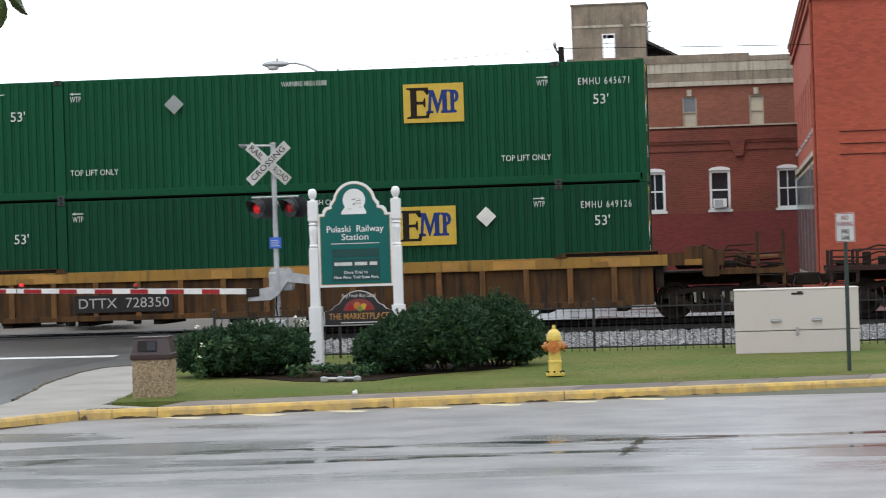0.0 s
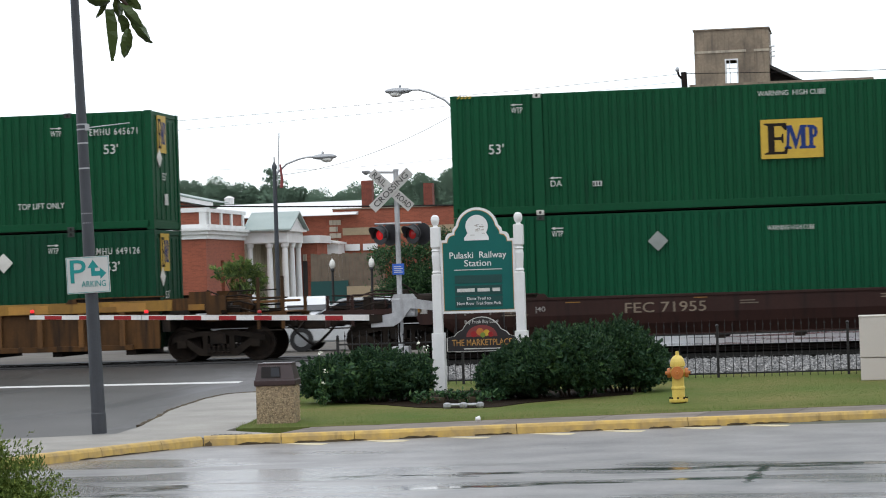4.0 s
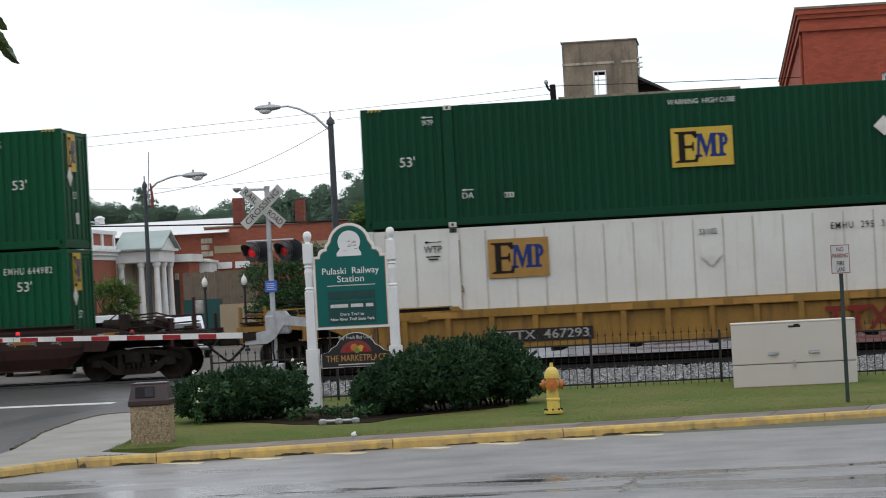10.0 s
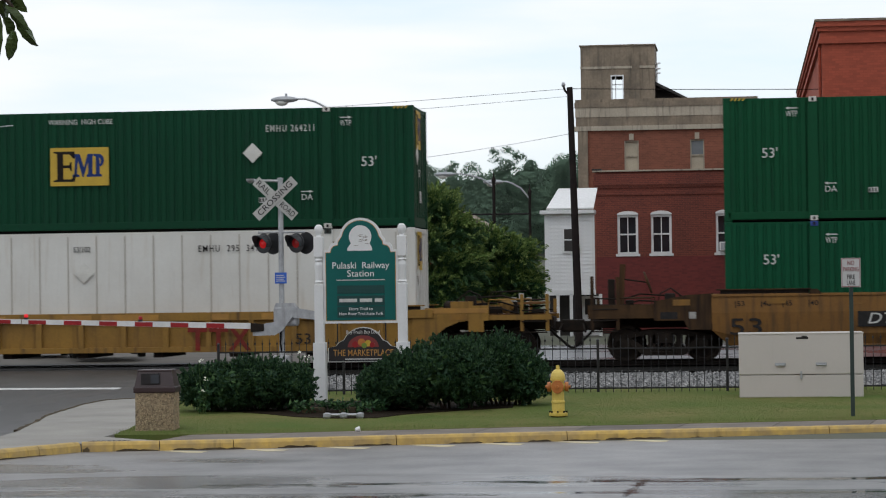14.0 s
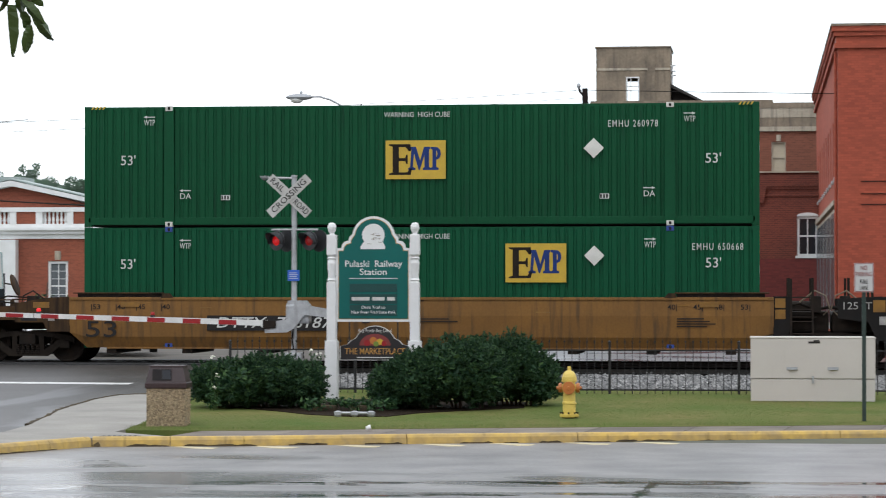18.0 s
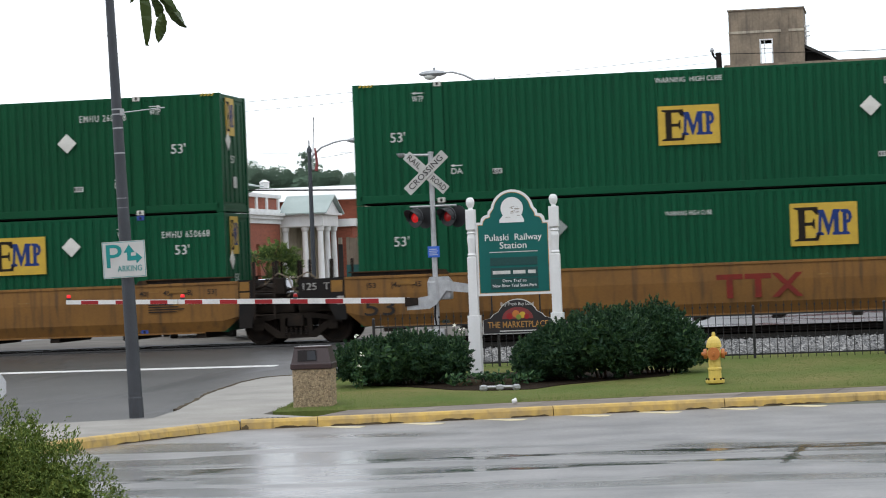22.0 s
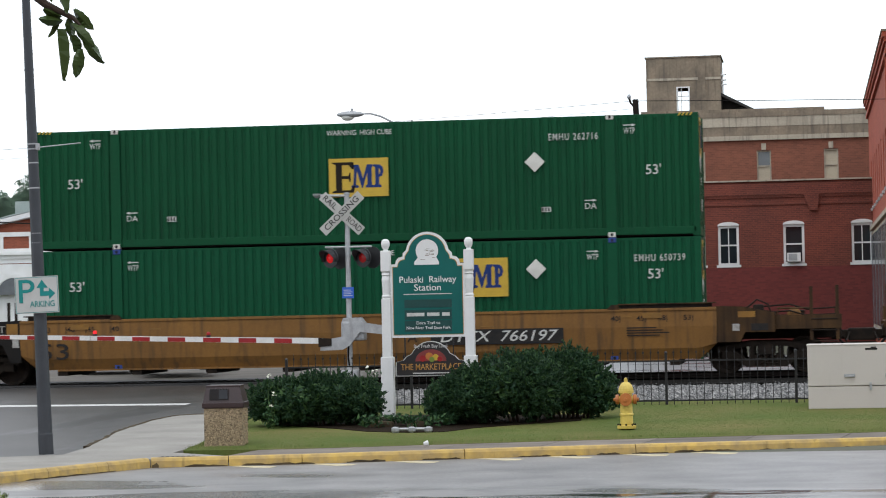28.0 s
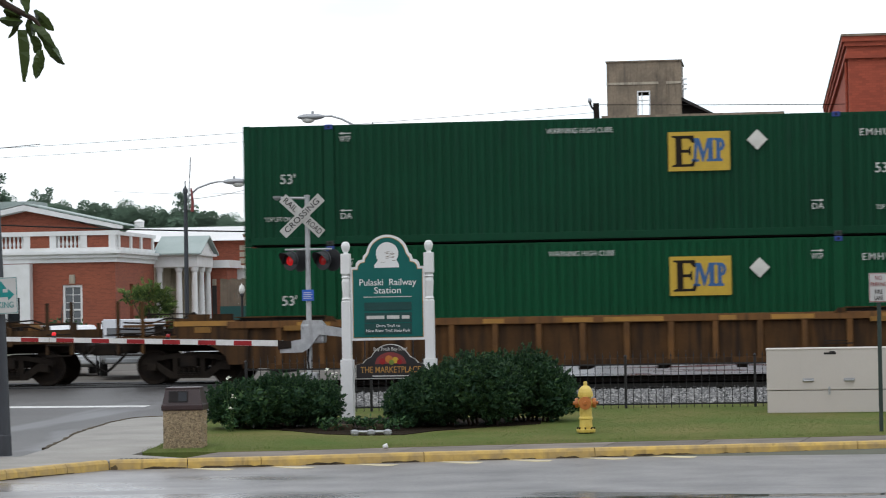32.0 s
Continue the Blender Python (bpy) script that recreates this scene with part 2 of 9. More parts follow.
def street_mat():
    """Grey asphalt under a thin film of rain: long smooth pools mirror, the rest is dull."""
    m = mat("wet_street_asphalt", (0.24, 0.228, 0.22), (0.125, 0.12, 0.117), 0.4, 0, 0.9, 16, 0.5, dist=0.01, amp=0.42)
    n, l = m.node_tree.nodes, m.node_tree.links
    b = n["Principled BSDF"]
    tc, sep = n.new("ShaderNodeTexCoord"), n.new("ShaderNodeSeparateXYZ")
    l.new(tc.outputs["Object"], sep.inputs[0])

    def op(kind, a, c):
        q = n.new("ShaderNodeMath")
        q.operation = kind
        for i, v in enumerate((a, c)):
            if hasattr(v, "links"):
                l.new(v, q.inputs[i])
            else:
                q.inputs[i].default_value = v
        return q.outputs[0]

    def ramp(v, a, c, lo=0.0, hi=1.0):
        q = n.new("ShaderNodeMapRange")
        q.interpolation_type = "SMOOTHSTEP"
        q.inputs["From Min"].default_value, q.inputs["From Max"].default_value = a, c
        q.inputs["To Min"].default_value, q.inputs["To Max"].default_value = lo, hi
        l.new(v, q.inputs["Value"])
        return q.outputs[0]

    def grainy(scale, squash, detail=6):
        mp, q = n.new("ShaderNodeMapping"), n.new("ShaderNodeTexNoise")
        mp.inputs["Scale"].default_value = squash
        q.inputs["Scale"].default_value, q.inputs["Detail"].default_value, q.inputs["Distortion"].default_value = scale, detail, 0.5
        l.new(tc.outputs["Object"], mp.inputs[0])
        l.new(mp.outputs[0], q.inputs["Vector"])
        return q.outputs[0]

    x, y = sep.outputs[0], sep.outputs[1]
    edge = grainy(1.6, (0.55, 2.6, 1), 9)
    broken = grainy(1.0, (0.45, 0.9, 1), 3)
    fine = grainy(4.0, (0.45, 2.4, 1), 5)

    def pool(a, slope, half, x0, x1):
        """A narrow pool along y = a + slope x between x0 and x1."""
        off = op("ABSOLUTE", op("SUBTRACT", y, op("ADD", op("MULTIPLY", x, slope), a)), 0)
        off = op("ADD", off, op("MULTIPLY", op("SUBTRACT", edge, 0.5), half * 6.0))
        body = ramp(off, half * 1.5, half * 0.2)
        ends = op("MULTIPLY", ramp(x, x0, x0 + 1.4), ramp(x, x1, x1 - 1.0))
        return op("MULTIPLY", op("MULTIPLY", body, ends), op("MULTIPLY", ramp(broken, 0.38, 0.56), ramp(fine, 0.36, 0.58, 0.2, 1.0)))

    pools = pool(33.15, 0.1017, 0.25, -7.6, 6)
    for q in ((31.53, 0.19, 0.16, -6.2, -1.2), (36.6, 0.9, 0.2, -5.9, -4.4), (48.08, 2.0, 0.3, -9.6, -7.6), (34.49, 0.33, 0.22, -9.0, -5.6), (16.85, -2.17, 0.2, -9.6, -8.2), (31.0, 0.08, 0.14, -0.5, 6), (42.6, 1.0, 0.16, -5.6, -3.6), (43.1, 1.0, 0.12, -5.0, -3.9)):
        pools = op("MAXIMUM", pools, pool(*q))
    # a crack that runs across the lane
    off = op("ABSOLUTE", op("SUBTRACT", x, op("ADD", op("MULTIPLY", y, 0.05), -2.93)), 0)
    crack = op("MULTIPLY", ramp(op("ADD", off, op("MULTIPLY", op("SUBTRACT", edge, 0.5), 0.3)), 0.11, 0.02), op("MULTIPLY", ramp(y, 30.2, 30.8, 0, 0.55), ramp(y, 33.6, 32.8)))
    pools = op("MAXIMUM", pools, crack)
    film = op("MULTIPLY", ramp(grainy(0.8, (0.22, 1, 1)), 0.4, 0.6), op("MULTIPLY", ramp(y, 25.0, 29.0), ramp(y, 35.5, 33.5)))
    left = op("MULTIPLY", ramp(grainy(0.6, (0.3, 1, 1)), 0.45, 0.6), op("MULTIPLY", ramp(x, -5.5, -7.5), ramp(y, 39.0, 37.5)))
    film = op("MAXIMUM", film, left)
    rough = op("SUBTRACT", op("SUBTRACT", 0.42, op("MULTIPLY", film, 0.2)), op("MULTIPLY", pools, 0.36))
    l.new(op("MAXIMUM", rough, 0.06), b.inputs["Roughness"])
    src = b.inputs["Base Color"].links[0].from_socket
    mx = n.new("ShaderNodeMix")
    mx.data_type = "RGBA"
    mx.inputs[7].default_value = (0.05, 0.05, 0.052, 1)
    l.new(op("MINIMUM", op("ADD", op("MULTIPLY", film, 0.25), op("MULTIPLY", pools, 0.85)), 0.9), mx.inputs[0])
    speck = ramp(grainy(7.0, (1, 1, 1), 2), 0.735, 0.75)
    dots = n.new("ShaderNodeMix")
    dots.data_type = "RGBA"
    dots.inputs[7].default_value = (0.03, 0.028, 0.026, 1)
    l.new(speck, dots.inputs[0])
    l.new(src, dots.inputs[6])
    l.new(dots.outputs[2], mx.inputs[6])
    l.new(mx.outputs[2], b.inputs["Base Color"])
    for q in n:
        if q.type == "BUMP":
            l.new(op("MAXIMUM", op("SUBTRACT", 0.4, op("ADD", op("MULTIPLY", film, 0.2), op("MULTIPLY", pools, 0.38))), 0.02), q.inputs["Strength"])
    return m


M = {
    "street": street_mat(),
    "road": wet_road_mat("wet_road_asphalt", (0.072, 0.067, 0.063), (0.05, 0.048, 0.048), 0.45, (1, 0.3, 1), 0.5, 0.5, 0.38),
    "far_lane": mat("damp_far_asphalt", (0.15, 0.135, 0.115), (0.09, 0.082, 0.072), 0.8, 0, 0.8, 20, 0.3, spec=0.12, dist=0.004),
    "far_road": wet_road_mat("far_wet_asphalt", (0.09, 0.09, 0.095), (0.05, 0.05, 0.05), 0.3, (1, 1, 1), 0.3),
    "concrete": mat("worn_concrete", (0.32, 0.30, 0.265), (0.21, 0.197, 0.175), 0.7, 0, 0.8, 20, 0.3, dist=0.004),
    "yellow_kerb": mat("worn_yellow_paint", (0.6, 0.40, 0.105), (0.36, 0.26, 0.12), 0.65, 0, 4.5, 11, 0.5, ((0.12, 0.09, 0.045), 0.6, 0.8), 0.3, 0.006),
    "bare_kerb": mat("bare_kerb_patch", (0.13, 0.095, 0.05), (0.035, 0.028, 0.02), 0.85, 0, 5, 20, 0.5, dist=0.008, spec=0.15),
    "kerb_mark": mat("worn_cream_road_paint", (0.66, 0.56, 0.32), (0.42, 0.37, 0.26), 0.5, 0, 2.5, 14, 0.2),
    "kerb": mat("kerb_concrete", (0.25, 0.23, 0.2), (0.12, 0.11, 0.09), 0.8, 0, 2.0, 25, 0.4, dist=0.006),
    "grass": mat("lawn_turf", (0.085, 0.128, 0.03), (0.165, 0.15, 0.055), 0.9, 0, 0.5, 26, 0.5, dist=0.02, spec=0.08, amp=0.3),
    "blade": leaf_mat("grass_blade", (0.085, 0.14, 0.03), (0.11, 0.165, 0.036), (0.17, 0.19, 0.058), 0.95, 0.85),
    "mulch": mat("dark_mulch", (0.028, 0.018, 0.011), (0.012, 0.009, 0.006), 0.9, 0, 3, 25, 0.9, dist=0.03, spec=0.08),
    "gravel": mat("ballast_bed", (0.22, 0.22, 0.22), (0.13, 0.13, 0.13), 0.85, 0, 5, 18, 1.0, dist=0.05, spec=0.2),
    "strip": mat("weathered_path_concrete", (0.2, 0.168, 0.135), (0.11, 0.092, 0.074), 0.85, 0, 1.2, 30, 0.3, dist=0.004, vary=0.18),
    "seam": mat("grimy_panel_seam", (0.36, 0.33, 0.28), (0.46, 0.43, 0.37), 0.7),
    "rust_stain": mat("rust_stain", (0.16, 0.09, 0.045), (0.26, 0.19, 0.12), 0.85, 0, 6, 40, 0.2),
    # oily ballast, taken down to near black for the shade under the cars
    "stained": mat("shaded_oily_ballast", (0.012, 0.011, 0.01), (0.007, 0.007, 0.006), 0.95, 0, 4, 18, 1.0, dist=0.05, spec=0.08),
    "stone": mat("ballast_stone", (0.36, 0.36, 0.36), (0.24, 0.24, 0.25), 0.8, 0, 8, 60, 0.3),
    "earth": mat("open_ground", (0.12, 0.12, 0.10), (0.09, 0.10, 0.06), 0.9, 0, 0.05, 3, 0.3, spec=0.2),
    "rail": mat("rusty_rail_steel", (0.016, 0.012, 0.01), (0.01, 0.008, 0.007), 0.8, 0, 3, 40, 0.2, spec=0.1),
    "tie": mat("creosoted_timber", (0.045, 0.035, 0.028), (0.03, 0.024, 0.02), 0.85, 0, 2, 30, 0.4, vary=0.25, spec=0.15),
    "white_line": mat("road_paint", (0.75, 0.75, 0.72), (0.5, 0.5, 0.48), 0.5, 0, 2.5, 30, 0.2),
    "green": mat("green_container_paint", (0.003, 0.066, 0.025), (0.003, 0.055, 0.021), 0.5, 0, 0.5, 18, 0.05,
                 ((0.006, 0.035, 0.018), 0.55, 0.6), 0.15),
    "green_b": mat("darker_green_container_paint", (0.003, 0.05, 0.022), (0.003, 0.042, 0.018), 0.52, 0, 0.5, 18, 0.05,
                   ((0.006, 0.03, 0.018), 0.52, 0.6), 0.15),
    "green_c": mat("bright_green_container_paint", (0.003, 0.072, 0.03), (0.003, 0.062, 0.026), 0.5, 0, 0.5, 18, 0.05,
                   ((0.006, 0.04, 0.02), 0.56, 0.6), 0.15),
    "cwhite": mat("white_container_paint", (0.66, 0.65, 0.60), (0.56, 0.54, 0.49), 0.5, 0, 0.6, 20, 0.03,
                  ((0.42, 0.34, 0.24), 0.58, 0.5), 0.4, amp=0.05),
    "casting": mat("casting_white", (0.7, 0.69, 0.63), (0.5, 0.48, 0.43), 0.6),
    "casting_blue": mat("casting_blue", (0.02, 0.06, 0.3), (0.015, 0.04, 0.2), 0.6),
    "casting_dark": mat("casting_dark", (0.02, 0.05, 0.03), (0.02, 0.02, 0.02), 0.6),
    "letter": mat("white_lettering", (0.6, 0.6, 0.56), (0.46, 0.46, 0.43), 0.5, 0, 9, 50, 0),
    "letter_dim": mat("worn_stencil_paint", (0.4, 0.39, 0.36), (0.22, 0.2, 0.18), 0.6, 0, 7, 50, 0, amp=0.3),
    "letter_dark": mat("black_lettering", (0.02, 0.02, 0.02), (0.03, 0.026, 0.024), 0.6, 0, 9, 50, 0, spec=0.1),
    "logo_yellow": mat("logo_yellow", (0.55, 0.36, 0.03), (0.46, 0.30, 0.03), 0.45, 0, 5, 40, 0),
    "logo_blue": mat("logo_blue", (0.012, 0.035, 0.16), (0.012, 0.03, 0.12), 0.5, 0, 5, 40, 0, spec=0.2),
    "logo_red": mat("logo_red", (0.2, 0.02, 0.014), (0.13, 0.022, 0.014), 0.6, 0, 5, 40, 0, spec=0.2),
    "logo_ochre": mat("faded_ochre_panel", (0.36, 0.19, 0.035), (0.27, 0.145, 0.03), 0.5, 0, 5, 40, 0),
    "logo_black": mat("logo_black", (0.014, 0.011, 0.009), (0.022, 0.017, 0.013), 0.6, 0, 5, 40, 0, spec=0.1),
    "logo_pale": mat("faded_logo_blue", (0.03, 0.11, 0.27), (0.022, 0.08, 0.2), 0.5, 0, 5, 40, 0),
    "casting_grey": mat("placard_grey", (0.28, 0.3, 0.28), (0.2, 0.22, 0.2), 0.5),
    "ochre_end": mat("grimy_ochre_steel", (0.085, 0.045, 0.018), (0.04, 0.024, 0.013), 0.7, 0, 1.6, 20, 0.15, ((0.016, 0.011, 0.009), 0.46, 0.8), 0.12),
    "ochre": mat("ochre_car_paint", (0.235, 0.115, 0.03), (0.17, 0.085, 0.026), 0.55, 0, 0.8, 20, 0.08,
                 ((0.075, 0.045, 0.025), 0.5, 0.75), 0.2),
    "yellow": mat("yellow_car_paint", (0.30, 0.165, 0.032), (0.21, 0.115, 0.03), 0.55, 0, 0.8, 20, 0.08,
                  ((0.085, 0.05, 0.025), 0.52, 0.75), 0.2),
    "worn_chord": mat("worn_ochre_chord", (0.19, 0.09, 0.028), (0.12, 0.055, 0.02), 0.6, 0, 1.4, 22, 0.12, ((0.05, 0.028, 0.016), 0.5, 0.7), 0.2),
    "yellow_patch": mat("bright_yellow_patch", (0.40, 0.2, 0.03), (0.27, 0.135, 0.028), 0.5, 0, 3, 25, 0.05),
    "rib_paint": mat("rusty_rib_paint", (0.17, 0.08, 0.026), (0.10, 0.05, 0.02), 0.6, 0, 1.6, 22, 0.12, ((0.035, 0.022, 0.014), 0.5, 0.7), 0.15),
    "rust": mat("rusty_car_paint", (0.105, 0.05, 0.017), (0.055, 0.029, 0.013), 0.65, 0, 1.0, 20, 0.12,
                ((0.02, 0.014, 0.01), 0.45, 0.85), 0.12),
    "brown": mat("dark_brown_car_paint", (0.04, 0.018, 0.014), (0.03, 0.014, 0.011), 0.55, 0, 0.8, 20, 0.08,
                 ((0.014, 0.01, 0.009), 0.5, 0.7), 0.18),
    "black": mat("black_steel", (0.01, 0.0095, 0.009), (0.016, 0.013, 0.011), 0.65, 0.0, 3, 40, 0.2, spec=0.15),
    "truck": mat("grimy_truck_steel", (0.011, 0.009, 0.0075), (0.028, 0.019, 0.013), 0.75, 0.0, 5, 40, 0.3, spec=0.15),
    "hose_tan": mat("dusty_air_hose", (0.22, 0.17, 0.11), (0.14, 0.11, 0.075), 0.8),
    "cast": mat("grimy_cast_steel", (0.014, 0.011, 0.009), (0.026, 0.02, 0.015), 0.85, 0.0, 5, 40, 0.3, spec=0.1),
    "reflector": mat("yellow_reflector", (0.27, 0.13, 0.018), (0.17, 0.085, 0.018), 0.35, 0, 4, 40, 0),
    "steel": mat("galvanized_steel", (0.42, 0.43, 0.44), (0.33, 0.34, 0.35), 0.45, 0.5, 3, 40, 0.1),
    "alum": mat("aluminium_paint", (0.46, 0.465, 0.47), (0.33, 0.335, 0.34), 0.5, 0.3, 6, 30, 0.15,
                ((0.2, 0.19, 0.17), 0.52, 0.6)),
    "lamp_black": mat("signal_black", (0.018, 0.018, 0.02), (0.028, 0.028, 0.03), 0.45, 0, 5, 40, 0.1),
    "white": mat("white_paint", (0.76, 0.76, 0.75), (0.66, 0.66, 0.64), 0.45, 0, 1.5, 25, 0.06, amp=0.06),
    # white greyed down: shade on the no parking plate is in this colour
    "sheet": mat("dull_white_sheet", (0.5, 0.5, 0.48), (0.42, 0.42, 0.4), 0.5, 0, 3, 25, 0.03, amp=0.05),
    "sign_green": mat("sign_green", (0.003, 0.115, 0.10), (0.003, 0.10, 0.088), 0.45, 0, 2, 30, 0.03, spec=0.3, amp=0.06),
    "sign_dark": mat("sign_dark_green", (0.004, 0.055, 0.05), (0.004, 0.05, 0.045), 0.4, 0, 2, 30, 0.03),
    "sign_black": mat("sign_black", (0.012, 0.012, 0.013), (0.02, 0.018, 0.018), 0.4, 0, 3, 30, 0.03),
    "gold": mat("gold_lettering", (0.5, 0.27, 0.06), (0.4, 0.2, 0.05), 0.5, 0, 8, 50, 0),
    "teal": mat("teal_lettering", (0.0, 0.22, 0.21), (0.0, 0.19, 0.18), 0.5, 0, 8, 50, 0),
    "red_text": mat("red_lettering", (0.22, 0.035, 0.03), (0.18, 0.03, 0.03), 0.5, 0, 8, 50, 0),
    "blue_sign": mat("blue_sign", (0.025, 0.11, 0.5), (0.02, 0.1, 0.42), 0.4, 0, 3, 30, 0),
    "red_stripe": mat("red_reflective_tape", (0.33, 0.01, 0.013), (0.25, 0.008, 0.01), 0.4, 0, 4, 30, 0),
    "hydrant": mat("yellow_hydrant_paint", (0.7, 0.53, 0.12), (0.56, 0.4, 0.07), 0.45, 0, 6, 40, 0.2),
    "orange": mat("orange_cap_paint", (0.5, 0.17, 0.03), (0.4, 0.13, 0.03), 0.45, 0, 6, 40, 0.2),
    "aggregate": mat("exposed_aggregate", (0.46, 0.36, 0.22), (0.13, 0.095, 0.06), 0.8, 0, 22, 40, 1.0, dist=0.03),
    "bin_brown": mat("brown_plastic", (0.045, 0.026, 0.024), (0.035, 0.02, 0.02), 0.4, 0, 3, 40, 0.1),
    "cabinet": mat("beige_cabinet_enamel", (0.54, 0.495, 0.45), (0.5, 0.46, 0.42), 0.5, 0, 0.8, 25, 0.02,
                   ((0.40, 0.36, 0.31), 0.66, 0.3), amp=0.03),
    "pole": mat("dark_grey_pole_paint", (0.04, 0.045, 0.053), (0.028, 0.032, 0.038), 0.5, 0, 2, 30, 0.15),
    "green_pole": mat("dark_green_post", (0.03, 0.05, 0.04), (0.02, 0.035, 0.03), 0.6, 0.2, 4, 40, 0.2),
    "wood_pole": mat("weathered_pole_timber", (0.022, 0.016, 0.014), (0.014, 0.011, 0.01), 0.9, 0, 3, 40, 0.5, spec=0.15),
    "iron": mat("black_iron", (0.012, 0.012, 0.013), (0.02, 0.019, 0.018), 0.5, 0.2, 4, 40, 0.1),
    "brick_r": brick_mat("orange_red_painted_brick", (0.42, 0.085, 0.042), (0.36, 0.07, 0.036), (0.75, 0.75, 0.75)),
    "brick_d": brick_mat("dark_red_brick", (0.185, 0.046, 0.028), (0.115, 0.033, 0.022), (1.7, 1.6, 1.5)),
    "brick_t": brick_mat("old_brown_brick", (0.25, 0.088, 0.05), (0.17, 0.06, 0.036), (1.2, 1.15, 1.1)),
    "brick_paint": brick_mat("maroon_painted_brick", (0.185, 0.033, 0.027), (0.15, 0.028, 0.024), (0.9, 0.9, 0.9)),
    "brick_l": brick_mat("red_brown_brick", (0.30, 0.085, 0.045), (0.24, 0.07, 0.04), (1.2, 1.15, 1.1)),
    "stucco": mat("stained_stucco", (0.28, 0.22, 0.155), (0.15, 0.12, 0.088), 0.85, 0, 1.1, 9, 0.5,
                  ((0.085, 0.07, 0.055), 0.52, 0.7), amp=0.3),
    "stucco_light": mat("pale_stained_stucco", (0.46, 0.40, 0.31), (0.32, 0.275, 0.21), 0.85, 0, 0.6, 12, 0.3,
                        ((0.11, 0.10, 0.085), 0.52, 0.7)),
    "roof_dark": mat("dark_roofing", (0.03, 0.027, 0.025), (0.045, 0.04, 0.035), 0.85, 0, 1, 20, 0.3),
    "roof_green": mat("patinated_copper_roof", (0.35, 0.41, 0.39), (0.28, 0.34, 0.32), 0.6, 0.1, 0.7, 15, 0.2),
    "roof_white": mat("white_membrane_roof", (0.75, 0.75, 0.74), (0.65, 0.65, 0.63), 0.6, 0, 0.3, 10, 0.1),
    "siding": mat("white_board_siding", (0.76, 0.76, 0.75), (0.68, 0.68, 0.66), 0.55, 0, 0.8, 20, 0.1),
    "blind": mat("cream_window_blind", (0.52, 0.45, 0.33), (0.42, 0.36, 0.27), 0.8, 0, 1.2, 20, 0.05),
    "glass": mat("dark_window_glass", (0.012, 0.014, 0.018), (0.025, 0.03, 0.035), 0.08, 0, 0.6, 3, 0.0),
    "pale_glass": mat("curtained_window_glass", (0.16, 0.17, 0.18), (0.10, 0.11, 0.12), 0.1, 0, 0.9, 3, 0.0),
    "globe": mat("opal_globe", (0.72, 0.71, 0.66), (0.66, 0.65, 0.6), 0.3, 0, 3, 30, 0),
    "bark": mat("bark", (0.07, 0.05, 0.035), (0.045, 0.032, 0.024), 0.9, 0, 4, 25, 0.7),
    "shrub_leaf": leaf_mat("evergreen_leaf", (0.010, 0.034, 0.016), (0.022, 0.062, 0.025), (0.06, 0.12, 0.036), 0.6),
    "tree_leaf": leaf_mat("street_tree_leaf", (0.025, 0.055, 0.014), (0.06, 0.105, 0.026), (0.20, 0.25, 0.06), 0.6),
    "dark_leaf": leaf_mat("dark_tree_leaf", (0.012, 0.04, 0.015), (0.027, 0.075, 0.025), (0.07, 0.14, 0.042), 0.6),
    # leaf green made paler and bluer: distance haze is mixed into the colour
    "far_leaf": leaf_mat("hazy_far_leaf", (0.128, 0.205, 0.142), (0.14, 0.22, 0.15), (0.152, 0.236, 0.157), 0.95, 0.92),
    "near_leaf": leaf_mat("hanging_leaf", (0.035, 0.065, 0.015), (0.06, 0.10, 0.025), (0.09, 0.12, 0.03), 0.45),
    "near_bush": leaf_mat("near_bush_leaf", (0.06, 0.105, 0.02), (0.12, 0.18, 0.035), (0.22, 0.28, 0.06), 0.8),
    "flower": mat("white_petal", (0.75, 0.75, 0.65), (0.7, 0.68, 0.5), 0.6),
    "car_white": mat("white_car_paint", (0.7, 0.71, 0.72), (0.66, 0.67, 0.68), 0.25, 0, 1, 30, 0),
    "car_silver": mat("silver_car_paint", (0.4, 0.41, 0.43), (0.38, 0.39, 0.4), 0.3, 0.5, 1, 30, 0),
    "rubber": mat("tyre_rubber", (0.02, 0.02, 0.02), (0.03, 0.03, 0.03), 0.8, 0, 4, 40, 0.2),
    "tan": mat("tan_render", (0.36, 0.28, 0.17), (0.3, 0.23, 0.15), 0.85, 0, 0.5, 12, 0.2),
    "fence_wood": mat("weathered_boards", (0.16, 0.12, 0.085), (0.11, 0.085, 0.06), 0.85, 0, 3, 30, 0.3),
    "red_lamp": glow("lit_red_lens", (0.6, 0.008, 0.01), 0.6),
    "dim_lamp": glow("red_lens", (0.3, 0.006, 0.006), 0.3),
    "arm_lamp": glow("gate_arm_lamp", (0.8, 0.015, 0.02), 1.2),
    "tail_lamp": mat("red_tail_lamp", (0.35, 0.01, 0.01), (0.3, 0.01, 0.01), 0.3, bump=0),
}

# ---- building helpers ----


def box(bm, x0, x1, y0, y1, z0, z1, bevel=0.0):
    r = bmesh.ops.create_cube(bm, size=1, matrix=Matrix.Translation(((x0 + x1) / 2, (y0 + y1) / 2, (z0 + z1) / 2))
                              @ Matrix.Diagonal((abs(x1 - x0), abs(y1 - y0), abs(z1 - z0), 1)))
    if bevel:
        es = {e for v in r["verts"] for e in v.link_edges}
        bmesh.ops.bevel(bm, geom=list(es), offset=bevel, segments=2, affect="EDGES", profile=0.6)
    return bm


